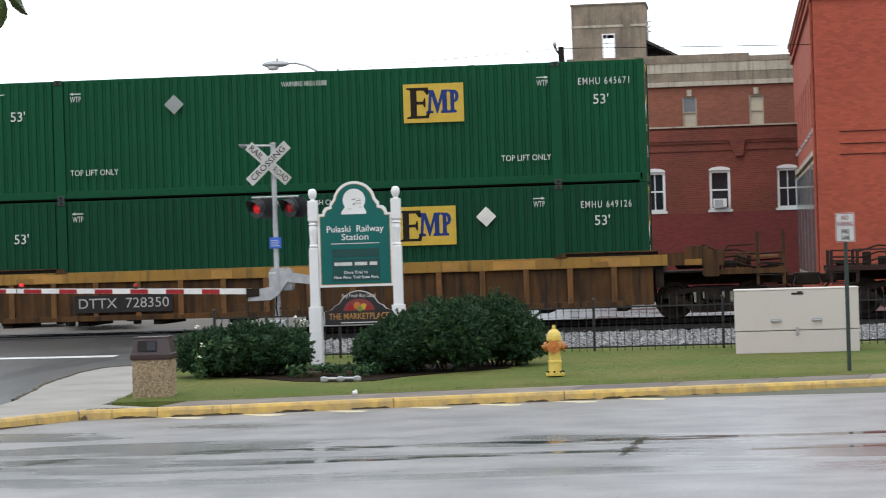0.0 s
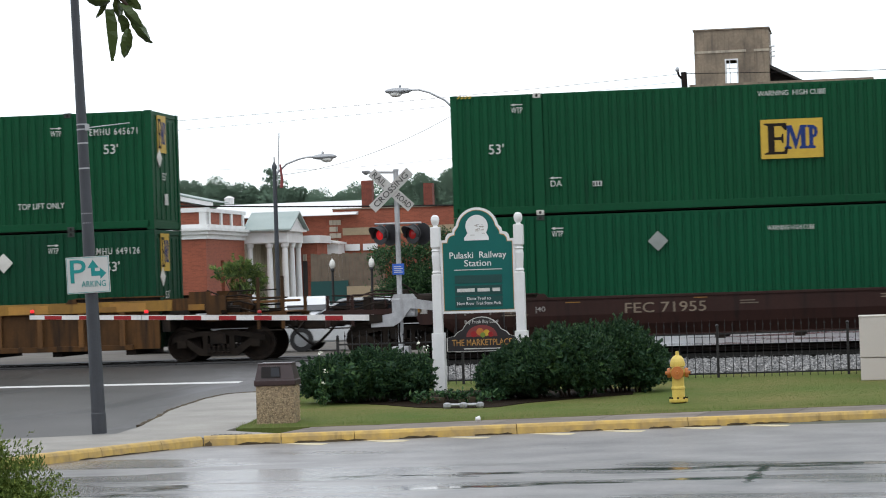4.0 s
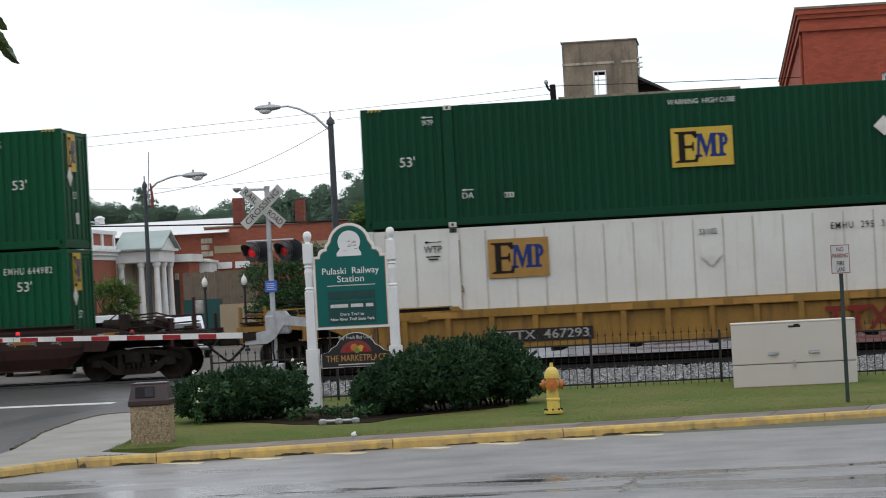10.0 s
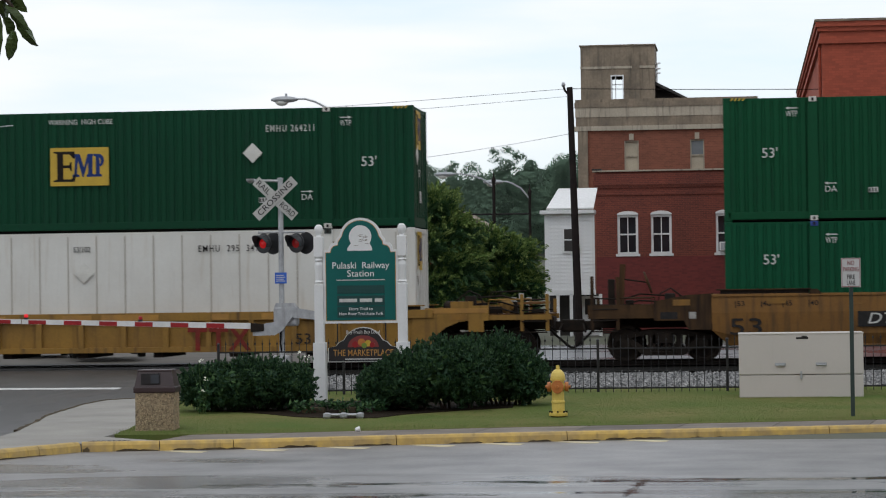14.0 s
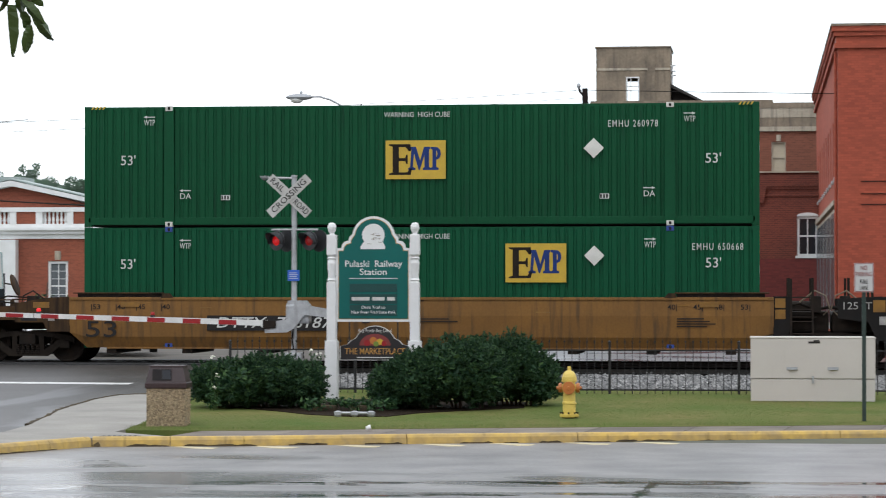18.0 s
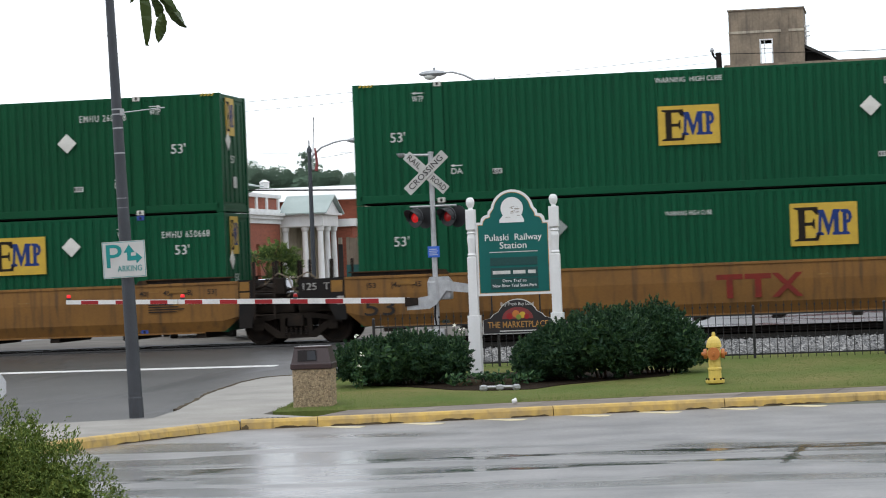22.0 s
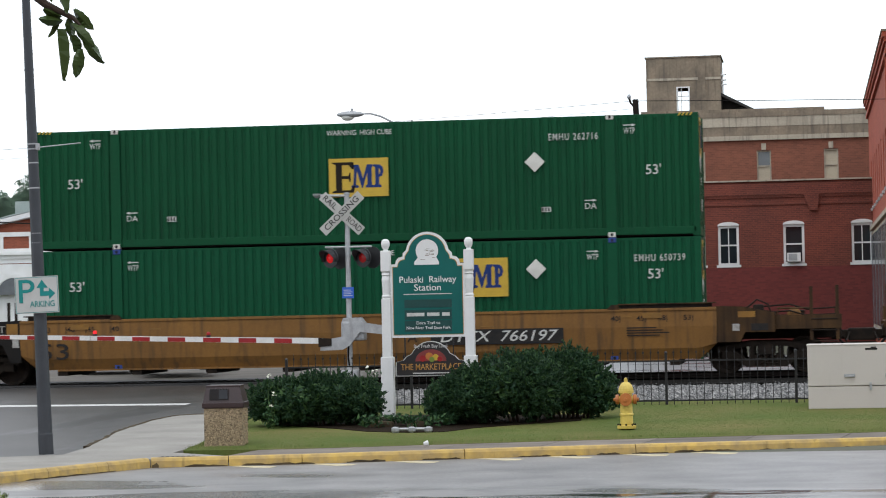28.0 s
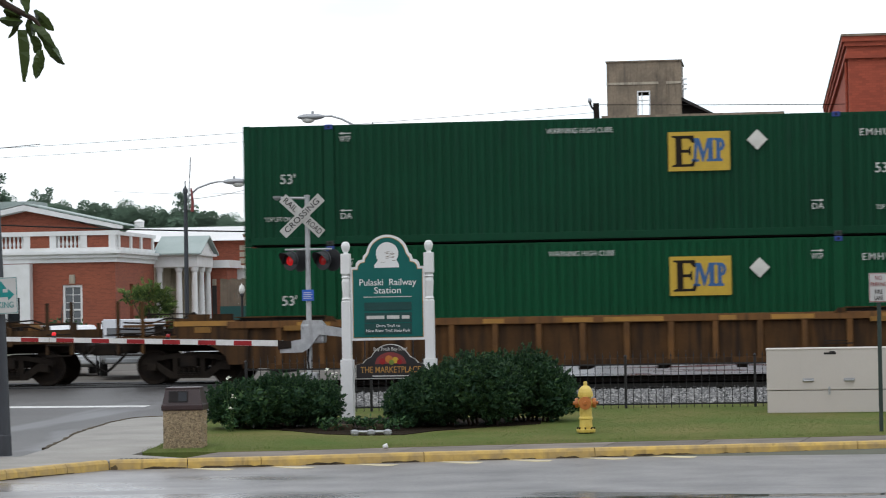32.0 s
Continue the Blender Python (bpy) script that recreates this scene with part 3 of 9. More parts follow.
def turned(bm, prof, n=20, m=None, cap=True):
    """A lathe shape round z from (radius, height) pairs."""
    rings = []
    for r, z in prof:
        rings.append([bm.verts.new((r * math.cos(2 * math.pi * i / n), r * math.sin(2 * math.pi * i / n), z)) for i in range(n)])
    for a, b in zip(rings, rings[1:]):
        for i in range(n):
            bm.faces.new((a[i], a[(i + 1) % n], b[(i + 1) % n], b[i]))
    if cap:
        bm.faces.new(rings[0][::-1])
        bm.faces.new(rings[-1])
    if m is not None:
        bmesh.ops.transform(bm, matrix=m, verts=[v for r in rings for v in r])
    return bm


def tube(bm, pts, r, n=8, r1=None):
    """A round bar along points, tapering from r to r1."""
    pts = [Vector(p) for p in pts]
    r1 = r if r1 is None else r1
    rings = []
    for i, p in enumerate(pts):
        d = (pts[min(i + 1, len(pts) - 1)] - pts[max(i - 1, 0)]).normalized()
        s = d.orthogonal().normalized() if abs(d.z) > 0.9 else d.cross(Vector((0, 0, 1))).normalized()
        u = s.cross(d)
        q = r + (r1 - r) * i / max(1, len(pts) - 1)
        rings.append([bm.verts.new(p + q * (s * math.cos(2 * math.pi * k / n) + u * math.sin(2 * math.pi * k / n))) for k in range(n)])
    for a, b in zip(rings, rings[1:]):
        for i in range(n):
            bm.faces.new((a[i], b[i], b[(i + 1) % n], a[(i + 1) % n]))
    bm.faces.new(rings[0])
    bm.faces.new(rings[-1][::-1])
    return bm


def prism(bm, outline, y0, y1, plane="xz"):
    """An outline extruded between two depths: plane 'xz' along y, 'xy' along z, 'yz' along x."""
    at = {"xz": lambda a, b, d: (a, d, b), "xy": lambda a, b, d: (a, b, d), "yz": lambda a, b, d: (d, a, b)}[plane]
    lo = [bm.verts.new(at(a, b, y0)) for a, b in outline]
    hi = [bm.verts.new(at(a, b, y1)) for a, b in outline]
    bm.faces.new(lo)
    bm.faces.new(hi[::-1])
    for i in range(len(lo)):
        j = (i + 1) % len(lo)
        bm.faces.new((lo[j], lo[i], hi[i], hi[j]))
    bmesh.ops.recalc_face_normals(bm, faces=bm.faces)
    return bm


def mesh_of(name, bm, material, smooth=False):
    me = bpy.data.meshes.new(name)
    bm.normal_update()
    bm.to_mesh(me)
    bm.free()
    me.materials.append(material)
    if smooth:
        for p in me.polygons:
            p.use_smooth = True
    return me


def part(name, bm, material, parent, label="", at=None, smooth=False):
    """Links a bmesh or a mesh as one object under its thing or part."""
    me = bm if isinstance(bm, bpy.types.Mesh) else mesh_of(name, bm, M[material], smooth)
    ob = new(name, me)
    if parent is not None:
        ob.parent = parent
    if at is not None:
        ob.matrix_basis = at
    return tagged(ob, label)


def thing(name, label, category, at=None, group="", kind=""):
    ob = new(name)
    ob.empty_display_size = 0.2
    if at is not None:
        ob.matrix_basis = at
    return tagged(ob, label, category, group, kind)


def setting(name, bm, material, label, category, smooth=False):
    me = bm if isinstance(bm, bpy.types.Mesh) else mesh_of(name, bm, M[material], smooth)
    return tagged(new(name, me), label, category, kind="structure")


def B():
    return bmesh.new()


def bx(*a, bevel=0.0):
    return box(bmesh.new(), *a, bevel=bevel)


TEXTS = {}


def words(s, size, material, width=None, space=1.0, slant=0.0):
    """A flat lettering mesh, centred, standing in the xz plane and facing -y."""
    key = (s, size, material, width, space, slant)
    if key not in TEXTS:
        cu = bpy.data.curves.new("lettering", "FONT")
        cu.body, cu.size, cu.align_x, cu.align_y = s, size, "CENTER", "CENTER"
        cu.extrude, cu.offset, cu.resolution_u = 0.002, size * 0.004, 3
        cu.space_character, cu.shear = space, slant
        ob = bpy.data.objects.new("lettering", cu)
        scene.collection.objects.link(ob)
        me = bpy.data.meshes.new_from_object(ob.evaluated_get(bpy.context.evaluated_depsgraph_get()))
        bpy.data.objects.remove(ob)
        bpy.data.curves.remove(cu)
        sx = 1.0
        if width:
            xs = [v.co.x for v in me.vertices]
            sx = width / (max(xs) - min(xs))
        me.transform(Matrix.Rotation(math.pi / 2, 4, "X") @ Matrix.Diagonal((sx, 1, 1, 1)))
        me.materials.clear()
        me.materials.append(M[material])
        TEXTS[key] = me
    return TEXTS[key]


def leaves(name, pts, sizes, material, parent=None, seed=1, flat=0.0, ratio=0.5, along=None):
    """One mesh of small folded leaves at the given points, turned at random."""
    rng = np.random.default_rng(seed)
    n = len(pts)
    a = rng.normal(size=(n, 3))
    a[:, 2] *= 1 - flat
    if along is not None:
        a = np.asarray(along) + a * 0.25
    a /= np.linalg.norm(a, axis=1, keepdims=True)
    b = np.cross(a, rng.normal(size=(n, 3)))
    b /= np.linalg.norm(b, axis=1, keepdims=True)
    c = np.cross(a, b)
    s = np.asarray(sizes)[:, None]
    v = np.stack([pts - a * s, pts + b * s * ratio + c * s * 0.18, pts + a * s, pts - b * s * ratio + c * s * 0.18], 1).reshape(-1, 3)
    i = np.arange(n)[:, None] * 4
    f = np.concatenate([i + [0, 1, 2], i + [0, 2, 3]], 1).reshape(-1, 3)
    me = bpy.data.meshes.new(name)
    me.from_pydata(v.tolist(), [], f.tolist())
    me.materials.append(M[material])
    ob = new(name, me)
    if parent is not None:
        ob.parent = parent
    return ob


def clump_points(rng, centre, radii, n, shell=0.55):
    """Points in the outer part of an ellipsoid."""
    d = rng.normal(size=(n, 3))
    d /= np.linalg.norm(d, axis=1, keepdims=True)
    r = shell + (1 - shell) * rng.random((n, 1)) ** 0.6
    return np.asarray(centre) + d * r * np.asarray(radii)


# ---- ground ----
TRACK_Y, RAIL_Z = 64.08, 0.65

def ground_z(y):
    if y < 40:
        return 0.0
    if y < 62:
        return 0.6 * (y - 40) / 22
    if y < 190:
        return 0.6
    return 0.6 + min(7.0, (y - 190) * 0.05)


def lawn_z(y):
    return 0.17 + max(0.0, y - 41) * 0.022


def slab(outline, zfun, thick=0.06, cuts=()):
    """A sheet over an outline, bent along y to follow the ground, with a skirt below it."""
    bm = B()
    bm.faces.new([bm.verts.new((x, y, 0)) for x, y in outline])
    for c in cuts:
        bmesh.ops.bisect_plane(bm, geom=bm.verts[:] + bm.edges[:] + bm.faces[:], plane_co=(0, c, 0), plane_no=(0, 1, 0))
    for v in bm.verts:
        v.co.z = zfun(v.co.y)
    if bm.faces[:][0].normal.z < 0:
        bmesh.ops.reverse_faces(bm, faces=bm.faces[:])
    bm.normal_update()
    for f in bm.faces:
        if f.normal.z < 0:
            f.normal_flip()
    r = bmesh.ops.extrude_face_region(bm, geom=bm.faces[:])
    for v in r["geom"]:
        if isinstance(v, bmesh.types.BMVert):
            v.co.z -= thick
    bmesh.ops.recalc_face_normals(bm, faces=bm.faces[:])
    return bm


bm = B()
xs = [-900, -400, -200, -100, -60, -30, 0, 30, 60, 100, 200, 400, 900]
ys = [-900, -300, -60, 0, 40, 51, 62, 90, 130, 190, 240, 290, 330, 420, 600, 1500, 3000]
grid = [[bm.verts.new((x, y, ground_z(y) - 0.05)) for x in xs] for y in ys]
for j in range(len(ys) - 1):
    for i in range(len(xs) - 1):
        bm.faces.new((grid[j][i], grid[j][i + 1], grid[j + 1][i + 1], grid[j + 1][i]))
setting("ground", bm, "earth", "dull green and brown open ground", "ground")

KERB = [(-16, 24.5), (-14.3, 29.2), (-12.7, 33.3), (-11.6, 36.0), (-11.0, 37.45), (-10.46, 38.78), (-10.06, 39.7), (-8.9, 39.93), (-7.8, 40.16),
        (-5.4, 41.0), (-2.8, 41.75), (1.3, 42.85), (6, 44.1), (14, 45), (60, 45)]
setting("street", slab([(-16, 24.5), (-16, -60), (60, -60), (60, 45)] + KERB[::-1][1:-1], lambda y: 0.0),
        "street", "wet grey asphalt street with puddles", "road")
setting("road", slab([(-12.15, 62.3), (-30, 62.3), (-30, 38.6), (-14.5, 40.2), (-12.0, 40.9), (-11.6, 42.4), (-11.7, 44), (-11.9, 46), (-12.0, 49), (-10.8, 50.4), (-10.95, 53), (-11.4, 55)],
                     lambda y: ground_z(y) + 0.004, 0.06, (45, 50, 55, 60)), "road",
        "wet dark asphalt road leading over the crossing", "road")
setting("road", slab([(-9.5, 66), (-26, 66), (-26, 160), (-9.5, 160)], lambda y: 0.62, 0.1), "far_lane",
        "damp asphalt road beyond the railway crossing", "road")
setting("road", slab([(80, 66.6), (-9.5, 66.6), (-9.5, 83.8), (80, 83.8)], lambda y: 0.616, 0.1), "far_road",
        "wet pale street beside the railway", "road")
WALK_END = [(-11.2, 50.85), (-11.7, 50.9), (-12.05, 50.82), (-12.28, 50.55), (-12.36, 50.0), (-12.42, 49.2), (-12.38, 48.2), (-12.36, 47.1), (-12.28, 46.0), (-12.1, 44.8), (-11.97, 43.6), (-11.82, 42.4)]
walk_edge = [(-10.05, 41.1), (-9.98, 42.4), (-10.3, 46), (-10.75, 49.5), (-11.0, 53)]
setting("pavement", slab([(-30, 38.55), (-30, 20), (-16.2, 24.4)] + [(x - 0.12, y + 0.08) for x, y in KERB[1:8]] + [(-8.9, 40.2)] + walk_edge +
                         WALK_END + [(-11.8, 40.95), (-14.5, 40.15)],
                         lambda y: 0.125 if y < 40 else 0.13 + ground_z(y) * 0.78, 0.1, (40, 42, 46, 50)), "concrete",
        "pale worn concrete pavement at the corner", "pavement")
strip = [(x, y + 0.16) for x, y in KERB[7:]]
paving = thing("pavement", "narrow weathered concrete strip behind the kerb", "pavement", kind="structure")


def strip_y(x):
    return float(np.interp(x, [q[0] for q in strip], [q[1] for q in strip]))


for k in range(16):
    xa, xb = -8.98 + k * 1.56, -8.98 + (k + 1) * 1.56 - 0.018
    part("paving_slab", slab([(xa, strip_y(xa)), (xb, strip_y(xb)), (xb + 0.2, strip_y(xb) + 1.65), (xa + 0.2, strip_y(xa) + 1.65)], lambda y: 0.146, 0.1), "strip", paving)
part("strip_bed", slab([(x, y) for x, y in strip] + [(x, y + 1.65) for x, y in strip[::-1]], lambda y: 0.136, 0.1), "bare_kerb", paving)


def lawn_height(x, y):
    """The lawn rises from a low bank behind the strip."""
    return min(lawn_z(y), 0.152 + 0.11 * max(0.0, y - strip_y(x) - 1.58))


bm = B()
cols = [-11.2 + 0.3 * i for i in range(105)]
rows = [0, 0.012, 0.03, 0.06, 0.09, 0.13, 0.2, 0.35, 0.55, 0.8, 1]
grid = []
for f in rows:
    line = []
    for x in cols:
        y = strip_y(max(x, -9.4)) + 1.58
        y += (52.6 - y) * f
        x = max(x, float(np.interp(y, [q[1] for q in walk_edge], [q[0] for q in walk_edge])))
        line.append(bm.verts.new((x, y, lawn_height(x, y))))
    grid.append(line)
for p, q in zip(grid, grid[1:]):
    for i in range(len(cols) - 1):
        if p[i + 1].co.x - p[i].co.x > 0.01 or q[i + 1].co.x - q[i].co.x > 0.01:
            bm.faces.new((p[i], p[i + 1], q[i + 1], q[i]))
bmesh.ops.remove_doubles(bm, verts=bm.verts[:], dist=0.001)
r = bmesh.ops.extrude_face_region(bm, geom=bm.faces[:])
for v in r["geom"]:
    if isinstance(v, bmesh.types.BMVert):
        v.co.z -= 0.15
bmesh.ops.recalc_face_normals(bm, faces=bm.faces[:])
setting("lawn", bm, "grass", "short green and straw-coloured wet lawn", "lawn")
# washed dirt along the joint of concrete and asphalt
g = random.Random(14)
inner, outer = [], []
for (xa, ya), (xb, yb) in zip(WALK_END, WALK_END[1:]):
    for i in range(5):
        x, y = xa + (xb - xa) * i / 5, ya + (yb - ya) * i / 5
        w = g.uniform(0.02, 0.09)
        inner.append((x + g.uniform(-0.01, 0.03), y - 0.02))
        outer.append((x - w * (0.3 if y > 50.5 else 1.0), y + (w if y > 50.5 else 0.0)))
setting("dirt_edge", slab(inner + outer[::-1], lambda y: 0.14 + ground_z(y) * 0.78, 0.14, (43, 44, 45, 46, 47, 48, 49, 50)), "bare_kerb", "dark washed dirt along the pavement edge", "dirt")
setting("ballast", slab([(40, 52.4), (40, 66.7), (-12.0, 66.7), (-12.0, 60.5), (-10.9, 52.4)],
                        lambda y: 0.40 + max(0, min(1, (y - 53) / 8)) * 0.13, 0.2, (53, 55, 57, 59, 61)), "gravel",
        "grey crushed-stone railway ballast", "gravel")
setting("ballast", slab([(-25, 61.8), (-25, 66.4), (-90, 66.4), (-90, 61.8)], lambda y: 0.55, 0.2), "gravel",
        "grey crushed-stone railway ballast past the crossing", "gravel")

# wider than the track: oil stain plus the train's shade, both in the colour
setting("track_bed", slab([(60, 58.8), (60, 66.65), (-12.0, 66.65), (-12.0, 58.8)], lambda y: 0.55, 0.1), "stained", "oil-stained ballast under the rails, darkened further for shade under the train", "gravel")
# kerb stones, painted yellow along the street
kerb_thing = thing("kerb", "low concrete kerb with worn yellow paint", "kerb", kind="structure")
path = [Vector((x, y, 0)) for x, y in KERB]
pieces = []
for a, b in zip(path, path[1:]):
    n = max(1, round((b - a).length / 3.0))
    for i in range(n):
        pieces.append((a.lerp(b, i / n), a.lerp(b, (i + 1) / n)))
for i, (a, b) in enumerate(pieces):
    d = (b - a).normalized()
    s = Vector((-d.y, d.x, 0))
    bm = B()
    w = 0.16
    prof = [(0.0, -0.05), (0.012, 0.1), (0.035, 0.138), (0.06, 0.15), (w, 0.15), (w, -0.05)]
    lo = [bm.verts.new(a + d * 0.006 + s * u + Vector((0, 0, z))) for u, z in prof]
    hi = [bm.verts.new(b - d * 0.006 + s * u + Vector((0, 0, z))) for u, z in prof]
    for k in range(len(prof)):
        j = (k + 1) % len(prof)
        bm.faces.new((lo[j], lo[k], hi[k], hi[j]))
    bm.faces.new(lo)
    bm.faces.new(hi[::-1])
    bmesh.ops.recalc_face_normals(bm, faces=bm.faces[:])
    part("kerb_stone", bm, "yellow_kerb", kerb_thing)

# painted marks on the asphalt
setting("stop_line", slab([(-13.1, 54.75), (-13.1, 55.25), (-22.7, 55.95), (-22.7, 55.45)], lambda y: ground_z(y) + 0.009, 0.004), "white_line",
        "white stop line across the wet road", "road marking")
for x in (-8.83, -7.65, -6.45, -5.2, -4.15, -3.0, -1.95, 0.7):
    y = float(np.interp(x, [q[0] for q in KERB], [q[1] for q in KERB]))
    setting("parking_mark", slab([(x, y - 0.12), (x + 0.14, y - 0.04), (x + 0.74, y - 0.3), (x + 0.7, y - 0.62), (x + 0.5, y - 0.66)], lambda q: 0.005, 0.004), "kerb_mark",
            "worn cream kerbside paint mark", "road marking")
# bare dark stretches along the foot of the kerb, and a drain behind it
g = random.Random(4)
kx, ky = [q[0] for q in KERB], [q[1] for q in KERB]
for xa, xb, h in ((-10.04, -9.94, 0.21), (-9.55, -8.92, 0.07), (-8.7, -7.62, 0.06), (-7.15, -6.58, 0.07), (-6.03, -5.47, 0.06), (-4.6, -4.1, 0.05), (-3.93, -3.71, 0.04),
                  (-3.4, -3.05, 0.06), (-2.86, -2.3, 0.05), (-2.21, -1.25, 0.065), (-0.98, -0.3, 0.05), (0.4, 1.1, 0.05), (-11.2, -10.4, 0.04)):
    n = max(3, round((xb - xa) / 0.07))
    bm = B()
    rows = []
    for i in range(n + 1):
        x = xa + (xb - xa) * i / n
        y = float(np.interp(x, kx, ky))
        top = max(0.012, 0.6 * h * g.uniform(0.35, 1.0) * (0.6 if i in (0, n) else 1))
        rows.append([bm.verts.new((x, y - 0.006, -0.01)), bm.verts.new((x, y - 0.006 + top * 0.12, top)), bm.verts.new((x, y + 0.03, top)), bm.verts.new((x, y + 0.03, -0.01))])
    for p, q in zip(rows, rows[1:]):
        for i in range(4):
            bm.faces.new((p[i], p[(i + 1) % 4], q[(i + 1) % 4], q[i]))
    bm.faces.new(rows[0][::-1])
    bm.faces.new(rows[-1])
    bmesh.ops.recalc_face_normals(bm, faces=bm.faces[:])
    part("bare_patch", bm, "bare_kerb", kerb_thing)
drain = thing("storm_drain", "dark iron drain grate set in the pavement", "drain", pose(-9.72, 40.1, 0.131, 0, 0, 12))
part("drain_frame", bx(-0.32, 0.32, -0.16, 0.16, -0.03, 0.008, bevel=0.004), "truck", drain)
for k in range(7):
    part("grate_bar", bx(-0.27 + k * 0.08, -0.23 + k * 0.08, -0.13, 0.13, 0.008, 0.016), "black", drain)

# ---- railway track ----
setting("road", slab([(-26, 66.6), (-260, 66.6), (-260, 79), (-26, 79)], lambda y: 0.616, 0.1), "road",
        "wet pale street on the far side of the railway", "road")
track = thing("railway_track", "rusty steel rails on dark timber ties", "railway track", kind="structure")
prof = [(-0.075, 0), (0.075, 0), (0.075, 0.02), (0.012, 0.04), (0.012, 0.13), (0.037, 0.142), (0.037, 0.178), (0.03, 0.185), (-0.03, 0.185),
        (-0.037, 0.178), (-0.037, 0.142), (-0.012, 0.13), (-0.012, 0.04), (-0.075, 0.02)]
for s in (-0.7535, 0.7535):
    bm = prism(B(), [(TRACK_Y + s + a, RAIL_Z - 0.185 + b) for a, b in prof], -120, 110, "yz")
    part("rail", bm, "rail", track)
tie_me = mesh_of("tie", bx(-0.115, 0.115, -1.3, 1.3, -0.18, 0, bevel=0.012), M["tie"])
for i in range(60):
    x = -11.4 + i * 0.5
    part("tie", tie_me, "tie", track, at=pose(x, TRACK_Y, RAIL_Z - 0.187))
crossing = thing("crossing_panels", "dark rubber crossing panels between the rails", "crossing", kind="structure")
for k in range(6):
    x = -25 + k * 2.15
    for y0, y1 in ((-1.75, -0.8), (-0.66, 0.66), (0.8, 2.4)):
        part("panel", bx(x, x + 2.13, TRACK_Y + y0, TRACK_Y + y1, RAIL_Z - 0.2, RAIL_Z - 0.012, bevel=0.01), "rubber", crossing)

# ---- train ----
L53, W53, H53 = 16.154, 2.59, 2.896
HALF = L53 / 2


def corrugated(z0, z1, pitch, depth, x0, x1, y, face):
    """A trapezoid-ribbed sheet between x0 and x1 at depth y, outward normal along face (-1 or 1) y."""
    bm = B()
    n = max(1, round((x1 - x0) / pitch))
    p = (x1 - x0) / n
    xs = []
    for i in range(n):
        a = x0 + i * p
        xs += [(a, 0), (a + p * 0.52, 0), (a + p * 0.62, depth), (a + p * 0.9, depth)]
    xs.append((x1, 0))
    lo = [bm.verts.new((x, y - face * d, z0)) for x, d in xs]
    hi = [bm.verts.new((x, y - face * d, z1)) for x, d in xs]
    for i in range(len(xs) - 1):
        q = (lo[i], lo[i + 1], hi[i + 1], hi[i])
        bm.faces.new(q if face < 0 else q[::-1])
    return bm


def shell_parts(paint, pitch, depth):
    """The meshes that alike containers share."""
    m = M[paint]
    w = W53 / 2
    out = {}
    for name, face in (("side_wall", -1), ("back_wall", 1)):
        out[name] = mesh_of(name, corrugated(0.2, H53 - 0.03, pitch, depth, -HALF + 0.16, HALF - 0.16, face * (w - 0.028), face), m)
    bm = B()
    for y in (-w, w - 0.06):
        box(bm, -HALF + 0.1, HALF - 0.1, y, y + 0.06, 0.045, 0.22, 0.008)
        inset = 0.045 if y < 0 else -0.045
        box(bm, -HALF + 0.1, HALF - 0.1, y + inset, y + inset + 0.06, H53 - 0.1, H53 - 0.012, 0.008)
    for x in (-HALF, HALF - 0.16):
        for y in (-w, w - 0.16):
            box(bm, x, x + 0.16, y, y + 0.16, 0.1, H53 - 0.1, 0.01)
        box(bm, x + 0.02, x + 0.14, -w + 0.1, w - 0.1, 0.02, 0.2, 0.008)
        box(bm, x + 0.02, x + 0.14, -w + 0.1, w - 0.1, H53 - 0.12, H53 - 0.01, 0.008)
    out["frame"] = mesh_of("frame", bm, m)
    bm = bx(-HALF + 0.1, HALF - 0.1, -w + 0.05, w - 0.05, H53 - 0.05, H53 - 0.02)
    box(bm, -HALF + 0.1, HALF - 0.1, -w + 0.05, w - 0.05, 0.1, 0.16)
    out["roof_and_floor"] = mesh_of("roof", bm, m)
    bm = B()
    box(bm, HALF - 0.07, HALF - 0.04, -w + 0.14, w - 0.14, 0.18, H53 - 0.1)
    for k in range(5):
        y = -w + 0.4 + k * 0.44
        box(bm, HALF - 0.045, HALF - 0.02, y, y + 0.16, 0.25, H53 - 0.2, 0.008)
    out["underframe"] = mesh_of("underframe", bx(-HALF + 0.2, HALF - 0.2, -w + 0.1, w - 0.1, 0.015, 0.13), M["black"])
    out["end_wall"] = mesh_of("end_wall", bm, m)
    out["front_wall"] = mesh_of("front_wall", bx(-HALF + 0.04, -HALF + 0.07, -w + 0.14, w - 0.14, 0.18, H53 - 0.1), m)
    out["lift_post"] = mesh_of("lift_post", prism(B(), [(-0.13, 0.05), (0.13, 0.05), (0.11, H53 - 0.02), (-0.11, H53 - 0.02)], -0.03, 0.03), m)
    return out


SHELLS = {p: shell_parts(p, *q) for p, q in {"green": (0.205, 0.03), "green_b": (0.205, 0.027), "green_c": (0.205, 0.032), "cwhite": (0.62, 0.004)}.items()}
CAST = {k: mesh_of("corner_casting", bx(-0.089, 0.089, -0.081, 0.081, -0.059, 0.059, bevel=0.01), M[k])
        for k in ("casting", "casting_blue", "casting_dark", "green", "green_b", "green_c", "cwhite")}
SLOT = mesh_of("slot", prism(B(), [(0.032 * math.cos(a * math.pi / 6), 0.04 * math.sin(a * math.pi / 6)) for a in range(12)], -0.002, 0.002), M["black"])


